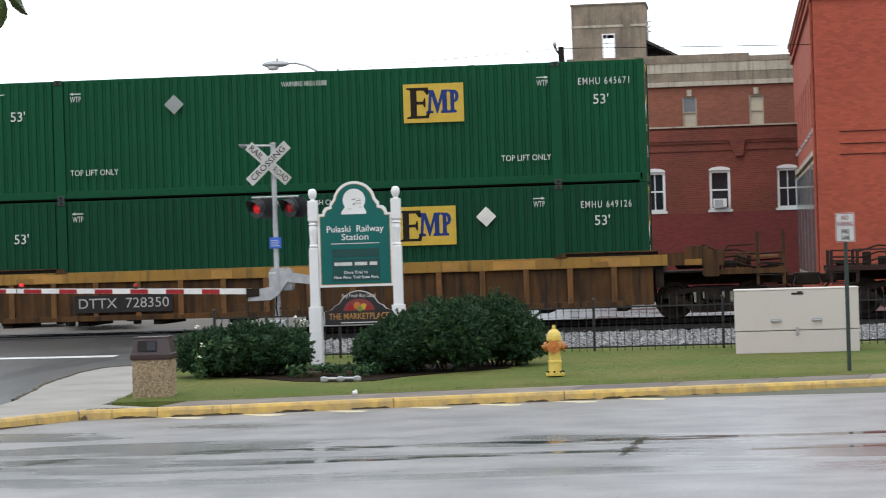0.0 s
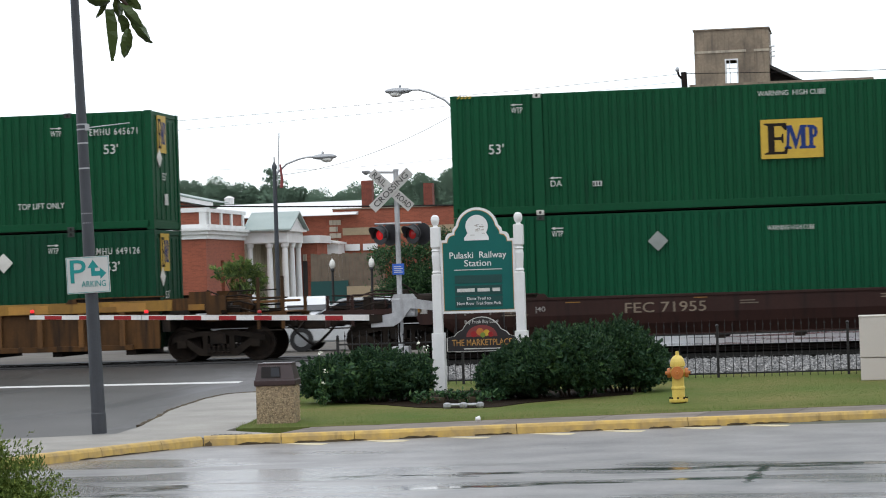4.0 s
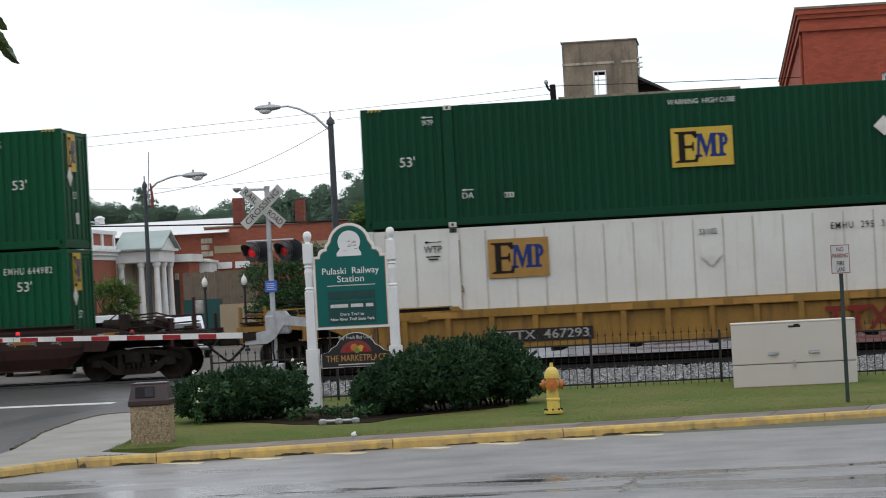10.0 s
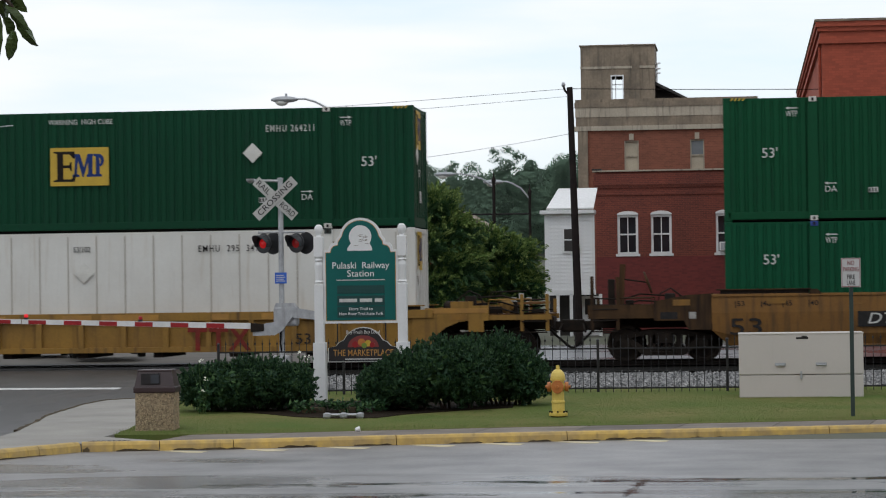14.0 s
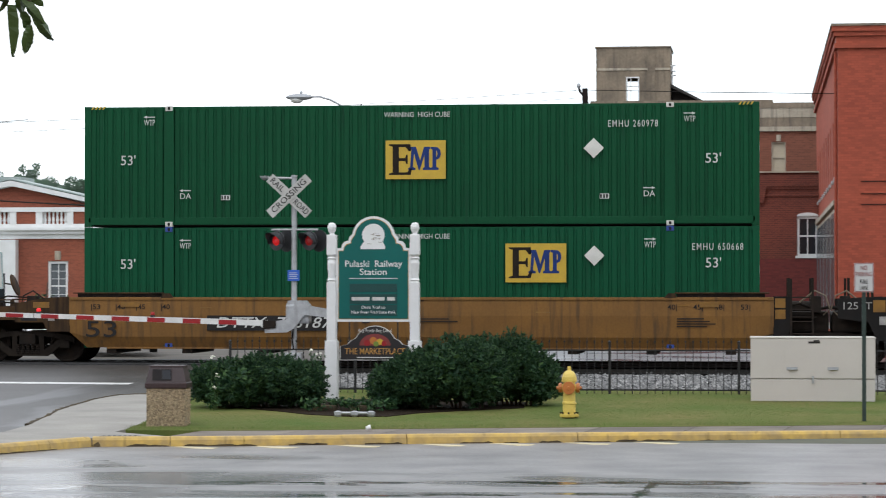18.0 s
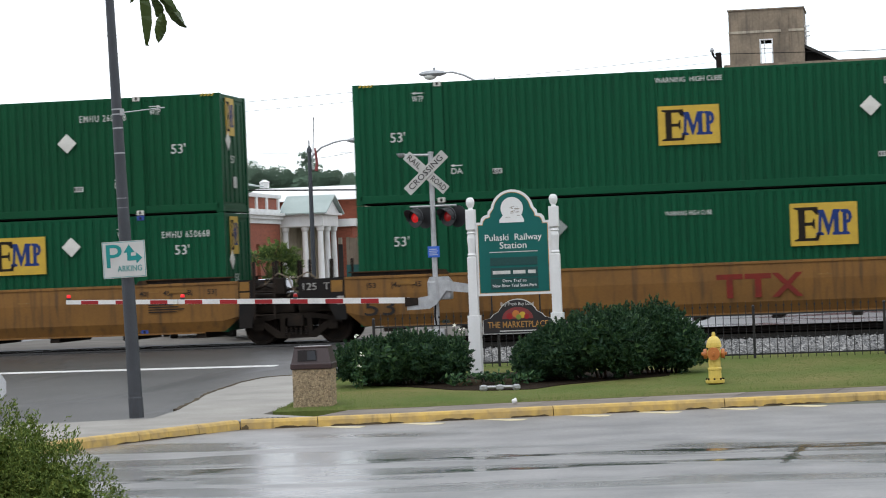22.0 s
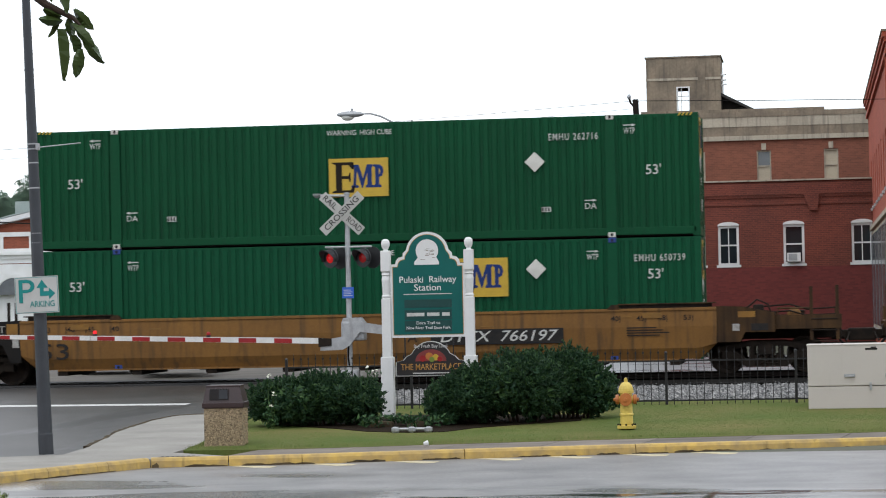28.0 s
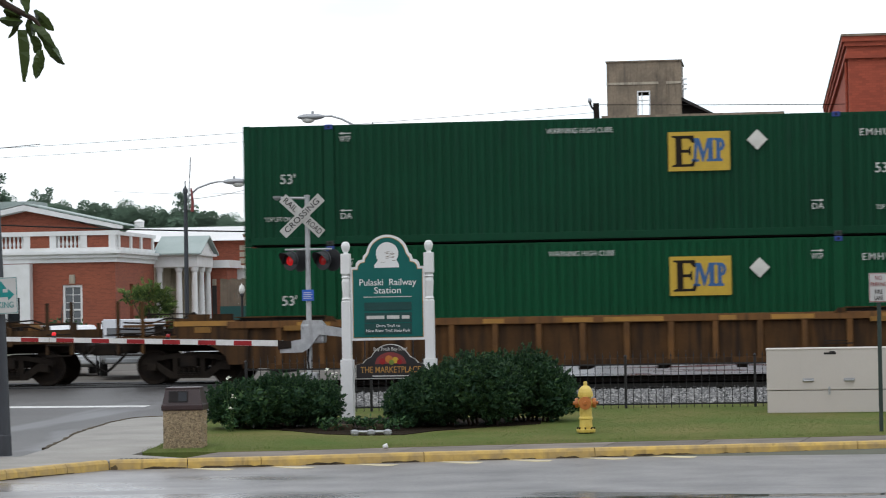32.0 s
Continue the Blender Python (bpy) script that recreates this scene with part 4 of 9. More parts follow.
def logo(parent, x, z, y, k=1.0, side="x", size=1.0, ink="logo_blue", ground="logo_yellow"):
    """A yellow panel with one black and two blue shapes standing for a trade mark."""
    turn = pose(x, y, z) if side == "x" else pose(y, x, z, 0, 0, 90)
    u, v = size * k, size
    p = part("logo_panel", bx(-0.72 * u, 0.72 * u, -0.004, 0.004, -0.46 * v, 0.46 * v), ground, parent, "yellow logo panel", turn)
    y0, y1 = -0.0075, -0.0045

    def flat(pts):
        return [(a * u, b * v) for a, b in pts]

    def tall(pts):
        return [(a * 0.92 - 0.02, b * 1.2 + 0.03) for a, b in pts]

    stem = [(-0.64, -0.36), (-0.12, -0.36), (-0.08, -0.2), (-0.13, -0.2), (-0.2, -0.3), (-0.4, -0.3), (-0.4, -0.03), (-0.25, -0.03), (-0.22, -0.1), (-0.19, -0.1),
            (-0.19, 0.12), (-0.22, 0.12), (-0.25, 0.04), (-0.4, 0.04), (-0.4, 0.3), (-0.24, 0.3), (-0.16, 0.2), (-0.11, 0.2), (-0.12, 0.37), (-0.64, 0.37), (-0.64, 0.34), (-0.55, 0.31), (-0.55, -0.3), (-0.64, -0.33)]
    part("black_mark", prism(B(), flat(stem), y0, y1), "logo_black", p)
    peak = [(-0.17, -0.23), (0.02, -0.23), (0.02, -0.19), (-0.05, -0.17), (-0.02, 0.1), (0.1, -0.23), (0.13, -0.23), (0.25, 0.06), (0.25, -0.17), (0.21, -0.19), (0.21, -0.23), (0.42, -0.23),
            (0.42, -0.19), (0.37, -0.17), (0.37, 0.17), (0.4, 0.19), (0.4, 0.23), (0.24, 0.23), (0.14, -0.04), (0.03, 0.23), (-0.15, 0.23), (-0.15, 0.19), (-0.09, 0.17), (-0.12, -0.17), (-0.17, -0.19)]
    part("blue_mark", prism(B(), flat(tall(peak)), y0, y1), ink, p)
    bowl = [(0.41, -0.23), (0.62, -0.23), (0.62, -0.19), (0.56, -0.17), (0.56, -0.03), (0.64, 0.0), (0.68, 0.08), (0.66, 0.17), (0.59, 0.22), (0.41, 0.23), (0.41, 0.19), (0.46, 0.17), (0.46, -0.17), (0.41, -0.19)]
    part("blue_mark", prism(B(), flat(tall(bowl)), y0 - 0.0015, y1 - 0.0015), ink, p)
    part("bowl_eye", prism(B(), flat(tall([(0.56, 0.03), (0.58, 0.04), (0.59, 0.09), (0.575, 0.14), (0.56, 0.15)])), y0 - 0.003, y1 - 0.003), ground, p)


def diamond(parent, x, z, y, r=0.24, side="x", k=1.0, paint="casting"):
    turn = pose(x, y, z) if side == "x" else pose(y, x, z, 0, 0, 90)
    part("placard_holder", prism(B(), [(-r * k, 0), (0, -r), (r * k, 0), (0, r)], -0.006, 0.006), paint, parent, "diamond placard holder", turn)


def arrow_bar(parent, x, z, y, way):
    """A thin arrow over a lift mark."""
    part("arrow", prism(B(), [(-0.14 * way, -0.012), (0.06 * way, -0.012), (0.06 * way, -0.035), (0.15 * way, 0), (0.06 * way, 0.035),
                              (0.06 * way, 0.012), (-0.14 * way, 0.012)], -0.002, 0.002), "letter", parent, at=pose(x, y, z))


def container(paint, posts, marks, label, dirt="casting"):
    """A 53-foot box: walls, frame, castings and the marks on its near side."""
    t = thing("shipping_container", label, "container", group="containers on the train")
    w = W53 / 2
    for name, me in SHELLS[paint].items():
        if name == "lift_post":
            for x in (-5.993, 5.993):
                for y in (-w, w):
                    part("lift_post", me, None, t, at=pose(x, y, 0))
        else:
            part("roof" if name == "roof_and_floor" else name, me, None, t)
    for x in (-HALF + 0.089, HALF - 0.089):
        for y in (-w + 0.081, w - 0.081):
            for z in (0.059, H53 - 0.059):
                part("corner_casting", CAST[paint], None, t, at=pose(x, y, z))
    for x in (-5.993, 5.993):
        for z, k in ((0.059, "casting" if posts[0] == "casting" else posts[0]), (H53 - 0.06, posts[1])):
            c = part("lift_casting", CAST[k], None, t, "white lift casting" if k == "casting" else "", pose(x, -w + 0.03, z))
            part("slot", SLOT, None, c, at=pose(0, -0.083, 0))
    if paint == "cwhite":
        seam = mesh_of("panel_seam", bx(-0.016, 0.016, -0.006, 0.006, 0.3, H53 - 0.1), M["seam"])
        for x in [-7.62, -6.92, *(-5.24 + 0.6987 * k for k in range(16)), 6.92, 7.62]:
            part("panel_seam", seam, None, t, at=pose(x, -w + 0.024, 0))
        for x in (-5.993, 5.993):
            part("rust_streak", bx(x + 0.11, x + 0.135, -w - 0.022, -w + 0.01, 0.5, H53 - 0.3), "rust_stain", t, "rust run beside the lift post")
            for z0, z1 in ((0.52, 0.62), (1.35, 1.5)):
                part("rust_patch", prism(B(), [(x + 0.13, z0), (x + 0.2, z0 + 0.02), (x + 0.17, z1), (x + 0.12, z1 + 0.05)], -w - 0.02, -w + 0.0), "rust_stain", t)
    y = -w - 0.006
    for kind, x, drop, *rest in marks:
        z = H53 - drop
        if kind == "logo":
            logo(t, x, z, y - (0.003 if paint == "cwhite" else 0.012), size=rest[0] if rest else 1.0, ink=rest[1] if len(rest) > 1 else "logo_blue",
                 ground="logo_ochre" if paint == "cwhite" else "logo_yellow")
        elif kind == "diamond":
            diamond(t, x, z, y - 0.02, paint=rest[0] if rest else "casting")
        elif kind == "text":
            s, size, width = rest[:3]
            part("lettering", words(s, size, rest[3] if len(rest) > 3 else "letter", width, 1.25 if "EMHU" in s else 1.0), None, t, at=pose(x, y, z))
        elif kind == "lift":
            part("lettering", words(rest[0], 0.2, "letter", 0.27), None, t, at=pose(x, y, z))
            arrow_bar(t, x, z + 0.14, y, -1 if x < 0 else 1)
        elif kind == "bars":
            for i in range(3):
                part("plate_bar", bx(x - 0.1 + i * 0.07, x - 0.06 + i * 0.07, y - 0.002, y + 0.002, z - 0.045, z + 0.045), "letter_dark", t)
            part("label_plate", bx(x - 0.11, x + 0.11, y, y + 0.006, z - 0.06, z + 0.06), "letter", t)
        elif kind == "notice":
            part("arrow", prism(B(), [(x - 0.2, z + 0.4), (x - 0.12, z + 0.44), (x - 0.12, z + 0.41), (x + 0.2, z + 0.41), (x + 0.2, z + 0.39), (x - 0.12, z + 0.39), (x - 0.12, z + 0.36)],
                                y - 0.002, y + 0.002), "letter_dark", t)
            for i in range(2):
                part("notice_bar", bx(x - 0.17 + 0.05 * i, x + 0.17 - 0.05 * i, y - 0.002, y + 0.002, z + 0.04 - 0.06 * i, z + 0.07 - 0.06 * i), "letter_dark", t)
        elif kind == "caution":
            for i in range(4):
                part("caution_stripe", prism(B(), [(x - 0.16 + i * 0.09, z - 0.03), (x - 0.12 + i * 0.09, z - 0.03), (x - 0.07 + i * 0.09, z + 0.04),
                                                  (x - 0.11 + i * 0.09, z + 0.04)], y - 0.002, y + 0.001), "logo_yellow", t)
    # marks on the end that faces the next car
    if rest_end(marks):
        logo(t, -0.35, H53 - 0.55, HALF - 0.002, 0.55, "y")
        diamond(t, -0.62, H53 - 1.15, HALF - 0.002, 0.24, "y")
        part("lettering", words("53'", 0.26, "letter", 0.4), None, t, at=pose(HALF - 0.005, -0.2, H53 - 1.6, 0, 0, 90))
        part("end_label", bx(-0.16, 0.16, -0.003, 0.003, -0.14, 0.14), "letter", t, "white data label", pose(HALF - 0.003, -0.05, H53 - 2.15, 0, 0, 90))
    return t


def rest_end(marks):
    return len(marks) > 3


def high_marks(number):
    return [("text", 0.0, 0.25, "WARNING  HIGH CUBE", 0.17, 1.58), ("logo", -0.03, 1.32), ("diamond", 4.2, 1.07),
            ("text", 5.12, 0.5, number, 0.23, 1.17), ("text", -7.0, 1.31, "53'", 0.33, 0.36), ("text", 7.0, 1.33, "53'", 0.33, 0.36),
            ("lift", -6.48, 0.4, "WTP"), ("lift", 6.45, 0.4, "WTP"), ("lift", -5.6, 2.17, "DA"), ("lift", 5.5, 2.15, "DA"),
            ("bars", -4.62, 2.2), ("bars", 4.45, 2.2), ("caution", -7.75, 0.04), ("caution", 7.75, 0.04)]


def low_marks(number, ex, dx, size=1.0, placard="casting"):
    notice = ("text", -0.12, 0.49, "WARNING HIGH CUBE", 0.15, 1.1) if size > 1 else ("text", 0.0, 0.24, "WARNING  HIGH CUBE", 0.17, 1.58)
    return [notice, ("logo", ex, 0.87, size), ("diamond", dx, 0.70, placard),
            ("text", 7.1, 0.5, number, 0.23, 1.19), ("text", -7.0, 0.9, "53'", 0.33, 0.36), ("text", 7.0, 0.88, "53'", 0.33, 0.36),
            ("lift", -5.6, 0.46, "WTP"), ("lift", 5.52, 0.45, "WTP")]


def top_marks(number, ex, dx, ez=0.75, dz=0.7, low=False, placard="casting", ink="logo_blue"):
    return [("text", 0.0, 0.3, "WARNING HIGH CUBE", 0.17, 1.56 if low else 1.1), ("logo", ex, ez, 1.0, ink), ("diamond", dx, dz, placard),
            ("text", 7.14, 0.5, number, 0.23, 1.2), ("text", -7.0, 0.85 if not low else 1.3, "53'", 0.33, 0.36), ("text", 7.05, 1.34 if low else 0.93, "53'", 0.33, 0.36)]


LIFT = [("lift", -5.57, 0.48, "WTP"), ("lift", 5.68, 0.5, "WTP"), ("text", -5.16, 2.25, "TOP LIFT ONLY", 0.2, 1.18), ("text", 5.25, 2.25, "TOP LIFT ONLY", 0.2, 1.18)]
LIFT7 = [("text", -7.2, 2.25, "TOP LIFT ONLY", 0.15, 0.75), ("text", 7.25, 2.25, "TOP LIFT ONLY", 0.15, 0.75), ("lift", -5.6, 0.36, "WTP"), ("lift", -5.6, 2.2, "DA"), ("lift", 5.53, 2.2, "DA")]
GREEN = "dark green corrugated freight container, "
W_, D_, B_ = "casting", "casting_dark", "casting_blue"
STACKS = [
    # lower box, upper box
    (container("green_b", (D_, D_), low_marks("EMHU 649126", 2.82, 4.26), GREEN + "lower, with a yellow logo panel"),
     container("green", (D_, D_), top_marks("EMHU 645671", 3.09, -3.16, 0.87, 0.68, placard="casting_grey") + LIFT, GREEN + "upper, marked top lift only")),
    (container("green_c", (D_, D_), low_marks("EMHU 644982", 3.05, -3.23, 1.08, "casting_grey"), GREEN + "lower, placard holder on one side"),
     container("green", (W_, W_), high_marks("EMHU 269066"), GREEN + "upper, with white lift castings")),
    (container("cwhite", (D_, D_), [("logo", -4.48, 0.79), ("diamond", 0.05, 0.98), ("text", -6.5, 0.5, "WTP", 0.24, 0.42, "letter_dark"), ("notice", -6.5, 0.72), ("notice", 6.45, 0.72), ("text", 0.0, 0.42, "53/102", 0.19, 0.42, "letter_dark"),
                                    ("text", 3.58, 0.44, "EMHU  295  341", 0.22, 1.43, "letter_dark"), ("text", 6.45, 0.5, "WTP", 0.24, 0.42, "letter_dark")],
               "dirty white panelled 53-foot freight container, lower"),
     container("green_b", (W_, W_), high_marks("EMHU 264211"), GREEN + "upper, stacked on a white one")),
    (container("green_c", (B_, B_), low_marks("EMHU 650668", 2.83, 4.21), GREEN + "lower, with blue lift castings"),
     container("green", (W_, W_), high_marks("EMHU 260978"), GREEN + "upper, with white lift castings")),
    (container("green_c", (D_, D_), low_marks("EMHU 645911", 3.02, -3.23, 1.08, "casting_grey"), GREEN + "lower, placard holder on one side"),
     container("green_c", (W_, W_), high_marks("EMHU 262748"), GREEN + "upper, with white lift castings")),
    (container("green_c", (B_, B_), low_marks("EMHU 650739", 2.79, 4.18), GREEN + "lower, with blue lift castings"),
     container("green", (W_, W_), high_marks("EMHU 262716"), GREEN + "upper, with white lift castings")),
    (container("green", (D_, B_), top_marks("EMHU 645", 2.78, 4.16, 0.87, 0.7, True, ink="logo_pale") + [("lift", -5.6, 0.46, "WTP"), ("lift", 5.5, 0.47, "WTP")], GREEN + "lower, with blue lift castings"),
     container("green_b", (D_, B_), top_marks("EMHU 645", 2.8, 4.16, 0.85, 0.61, True, ink="logo_pale") + LIFT7, GREEN + "upper, faded, marked top lift")),
]

# well cars; their own zero is at the rail head under the middle
WHEEL_R = 0.42


def wheelset_mesh():
    bm = B()
    for s in (-1, 1):
        turned(bm, [(0.10, -0.07), (0.34, -0.05), (0.36, -0.075), (WHEEL_R, -0.075), (WHEEL_R, 0.05), (WHEEL_R + 0.025, 0.055),
                    (WHEEL_R + 0.025, 0.075), (0.34, 0.075), (0.33, 0.03), (0.13, 0.06)], 24, pose(0, s * 0.755, 0, s * 90))
    turned(bm, [(0.08, -1.02), (0.08, 1.02)], 12, pose(0, 0, 0, 90))
    for s in (-1, 1):
        for k in range(3):
            a = k * 2 * math.pi / 3
            turned(bm, [(0.018, -0.02), (0.018, 0.02)], 6, pose(0.05 * math.cos(a), s * 1.03, 0.05 * math.sin(a), 90))
    return mesh_of("wheelset", bm, M["truck"])


def truck_meshes():
    side = prism(B(), [(-1.15, 0.46), (-1.15, 0.6), (-0.9, 0.66), (-0.4, 0.74), (0.4, 0.74), (0.9, 0.66), (1.15, 0.6), (1.15, 0.46), (0.92, 0.54), (0.42, 0.62), (-0.42, 0.62), (-0.92, 0.54)], -0.06, 0.06)
    prism(side, [(-1.0, 0.54), (-0.8, 0.56), (-0.38, 0.28), (0.38, 0.28), (0.8, 0.56), (1.0, 0.54), (0.48, 0.14), (-0.48, 0.14)], -0.058, 0.058)
    for x in (-0.33, 0.33):
        box(side, x - 0.06, x + 0.06, -0.056, 0.056, 0.2, 0.66)
    for x in (-0.915, 0.915):
        box(side, x - 0.12, x + 0.12, -0.1, 0.1, 0.33, 0.52, 0.02)
    spring = turned(B(), [(0.05, 0.2 + 0.22 * i / 10) if i % 2 else (0.035, 0.2 + 0.22 * i / 10) for i in range(11)], 8)
    return {"bolster": mesh_of("bolster", bx(-0.2, 0.2, -1.12, 1.12, 0.42, 0.68, bevel=0.02), M["truck"]),
            "side_frame": mesh_of("side_frame", side, M["cast"]), "spring": mesh_of("spring", spring, M["truck"]),
            "brake_beam": mesh_of("brake_beam", bx(-0.42, 0.42, -0.85, 0.85, 0.25, 0.38, bevel=0.02), M["black"])}


WHEELS, TRUCK = wheelset_mesh(), truck_meshes()
wheelsets = []


def add_truck(car, x):
    body = part("truck", TRUCK["bolster"], None, car, "grimy cast-steel truck with two wheelsets", pose(x, 0, 0))
    part("brake_beam", TRUCK["brake_beam"], None, body)
    for s in (-1, 1):
        part("side_frame", TRUCK["side_frame"], None, body, at=pose(0, s * 1.0, 0))
        for dx in (-0.24, -0.12, 0.0, 0.12, 0.24):
            part("spring", TRUCK["spring"], None, body, at=pose(dx, s * 1.05, 0))
    for dx in (-0.915, 0.915):
        wheelsets.append(part("wheelset", WHEELS, None, body, at=pose(dx, 0, WHEEL_R)))


def well_side(profile, x_out, slope):
    """A side sill: a yz profile swept along x, its lower corners cut away at the ends."""
    bm = B()
    rows = []
    for x, cut in ((-x_out, slope), (-x_out + 0.4, 0.0), (x_out - 0.4, 0.0), (x_out, slope)):
        rows.append([bm.verts.new((x, y, max(z, 0.36 + cut))) for y, z in profile])
    for a, b in zip(rows, rows[1:]):
        for k in range(len(profile)):
            j = (k + 1) % len(profile)
            bm.faces.new((a[k], b[k], b[j], a[j]))
    bm.faces.new(rows[0])
    bm.faces.new(rows[-1][::-1])
    bmesh.ops.recalc_face_normals(bm, faces=bm.faces[:])
    return bm


def grab(bm, x, y, z, w, r=0.012):
    tube(bm, [(x - w / 2, y + 0.06, z), (x - w / 2, y, z), (x + w / 2, y, z), (x + w / 2, y + 0.06, z)], r, 6)


def well_car(style, paint, chord, label, ends, marks, jointed=(False, False), top=1.55, deep=0.24, arched=False):
    """style 'smooth': a plain sloped sill; 'ribbed': posts outside. ends: 'black' or the paint."""
    car = thing("well_car", label, "railway car", group="well cars of the train")
    grimy = {"ochre": "ochre_end"}.get(paint, paint)
    for s in (-1, 1):
        if style == "smooth":
            prof = [(-1.36, top), (-1.47, top), (-1.47, top - 0.42), (-1.42, 0.62), (-1.30, 0.36), (-1.2, 0.36), (-1.34, 0.64), (-1.40, top - 0.44), (-1.36, top - 0.06)]
        else:
            prof = [(-1.36, top), (-1.38, top), (-1.38, 0.36), (-1.30, 0.36), (-1.30, top)]
        prof = [(a * -s, b) for a, b in prof]
        part("side_sill", well_side(prof, 8.4, 0.36) if style == "smooth" else well_side(prof, 8.15, 0.0), paint, car)
        y = s * 1.42
        if style == "ribbed":
            part("top_chord", bx(-8.5, 8.5, y - 0.06, y + 0.06, top - deep, top + 0.02, bevel=0.01), chord, car, "worn yellow top chord")
            for x, w in ((-6.4, 0.4), (-2.1, 0.25), (-0.1, 0.36), (1.2, 0.7), (3.4, 0.2), (4.9, 0.5), (7.4, 0.45)):
                part("paint_patch", bx(x - w, x + w, y - s * -0.058 - 0.004, y - s * -0.058 + 0.004, top - deep + 0.02, top - 0.02), "yellow_patch", car)
            part("bottom_chord", bx(-7.5, 7.5, y - 0.05, y + 0.05, 0.34, 0.47, bevel=0.01), paint, car)
            for k in range(15):
                x = (k - 7) * 1.035
                part("rib", bx(x - 0.065, x + 0.065, y - 0.055, y + 0.055, 0.44, top - deep + 0.005, bevel=0.006), "rib_paint" if paint == "rust" else paint, car)
        else:
            part("top_chord", bx(-8.4, 8.4, y - 0.075, y + 0.05, top - 0.05, top + 0.015, bevel=0.008), paint, car)
            part("bottom_lip", bx(-7.5, 7.5, s * 1.3 - 0.05, s * 1.3 + 0.05, 0.33, 0.37), paint, car)
        for e in (-1, 1):
            part("guide_ledge", bx(min(e * 6.1, e * 8.3), max(e * 6.1, e * 8.3), y - 0.08, y + 0.1, top + 0.10, top + 0.13, bevel=0.006), grimy, car)
            part("ledge_web", bx(min(e * 6.15, e * 8.2), max(e * 6.15, e * 8.2), y - 0.02, y + 0.05, top + 0.01, top + 0.10), "truck", car)
            bm = prism(B(), [(e * 5.85, top), (e * 6.15, top), (e * 6.1, top + 0.11), (e * 5.95, top + 0.11)], y - 0.08, y + 0.06)
            part("lock_bracket", bm, grimy, car)
            part("reflective_plate", bx(e * 6.9 - 0.22, e * 6.9 + 0.22, s * 1.49 - 0.004, s * 1.49 + 0.004, top - (0.3 if paint == "brown" else 0.22), top - (0.2 if paint == "brown" else 0.1)), "reflector", car)
    # well floor under the lower box
    for k in range(9):
        x = -7.4 + k * 1.85
        part("cross_beam", bx(x - 0.12, x + 0.12, -1.3, 1.3, 0.22, 0.35), "truck", car)
    for e in (-1, 1):
        joint = jointed[0 if e < 0 else 1]
        endp = "black" if joint else grimy
        lo, hi = lambda a, b: min(e * a, e * b), lambda a, b: max(e * a, e * b)
        reach = 9.6 if joint else 11.3
        part("end_bulkhead", bx(lo(8.2, 8.4), hi(8.2, 8.4), -1.3, 1.3, 0.75, top, bevel=0.02), "truck", car)
        part("draft_box", bx(lo(8.4, reach), hi(8.4, reach), -0.45, 0.45, 0.78, 1.08, bevel=0.03), "truck", car)
        if joint:
            part("joint_casting", bx(lo(8.4, 9.68), hi(8.4, 9.68), -1.0, 1.0, 0.74, 1.24, bevel=0.08), "truck", car)
            part("joint_pipe", tube(B(), [(e * 8.5, -1.1, 1.3), (e * 9.0, -1.15, 1.42), (e * 9.4, -1.1, 1.28), (e * 9.7, -1.0, 1.34)], 0.035, 8), "truck", car)
        part("end_deck", bx(lo(8.4, reach - 0.2), hi(8.4, reach - 0.2), -1.28, 1.28, 1.08, 1.12), "truck", car)
        for s in (-1, 1):
            y0, y1 = sorted((s * 1.36, s * 1.44))
            if joint:
                shape = [(8.39, 0.42), (8.39, top + 0.03), (8.8, top + 0.03), (8.8, 1.0), (8.7, 0.42)] if e > 0 else [(8.39, 0.55), (8.39, top + 0.03), (9.55, top - 0.02), (9.55, 1.08), (8.85, 0.98), (8.65, 0.55)]
            elif style == "smooth":
                shape = [(8.39, 0.74), (8.39, top + 0.03), (9.0, top), (9.75, top - 0.14), (9.75, 0.96), (9.05, 0.96), (8.95, 0.74)]
            else:
                shape = [(8.3, top - deep), (8.3, top + 0.05), (8.92, top + 0.05), (8.92, top + 0.2), (9.45, top + 0.2), (9.45, top + 0.1), (9.82, top + 0.1), (9.82, top - 0.26), (9.7, top - 0.26), (9.7, top - 0.52),
                         (9.34, top - 0.52), (9.34, top - 0.26), (8.9, top - deep)]
            gusset = part("end_side_plate", prism(B(), [(e * a, z) for a, z in shape], y0, y1), endp, car)
            ya, yb = sorted((s * 1.441, s * 1.448))
            if joint and e > 0:
                for zz in (1.18, 1.44):
                    part("yellow_square", bx(e * 8.55 - 0.12, e * 8.55 + 0.12, ya, yb, zz - 0.12, zz + 0.1), "reflector", gusset)
            elif joint:
                part("yellow_square", bx(e * 8.6 - 0.14, e * 8.6 + 0.14, ya, yb, 1.22, 1.5), "reflector", gusset)
                part("white_square", bx(e * 8.52 - 0.08, e * 8.52 + 0.08, ya, yb, 0.92, 1.12), "letter_dim", gusset)
            else:
                part("yellow_square", bx(e * 9.1 - 0.2, e * 9.1 + 0.2, ya, yb, top - 0.24, top - 0.1), "reflector", gusset)
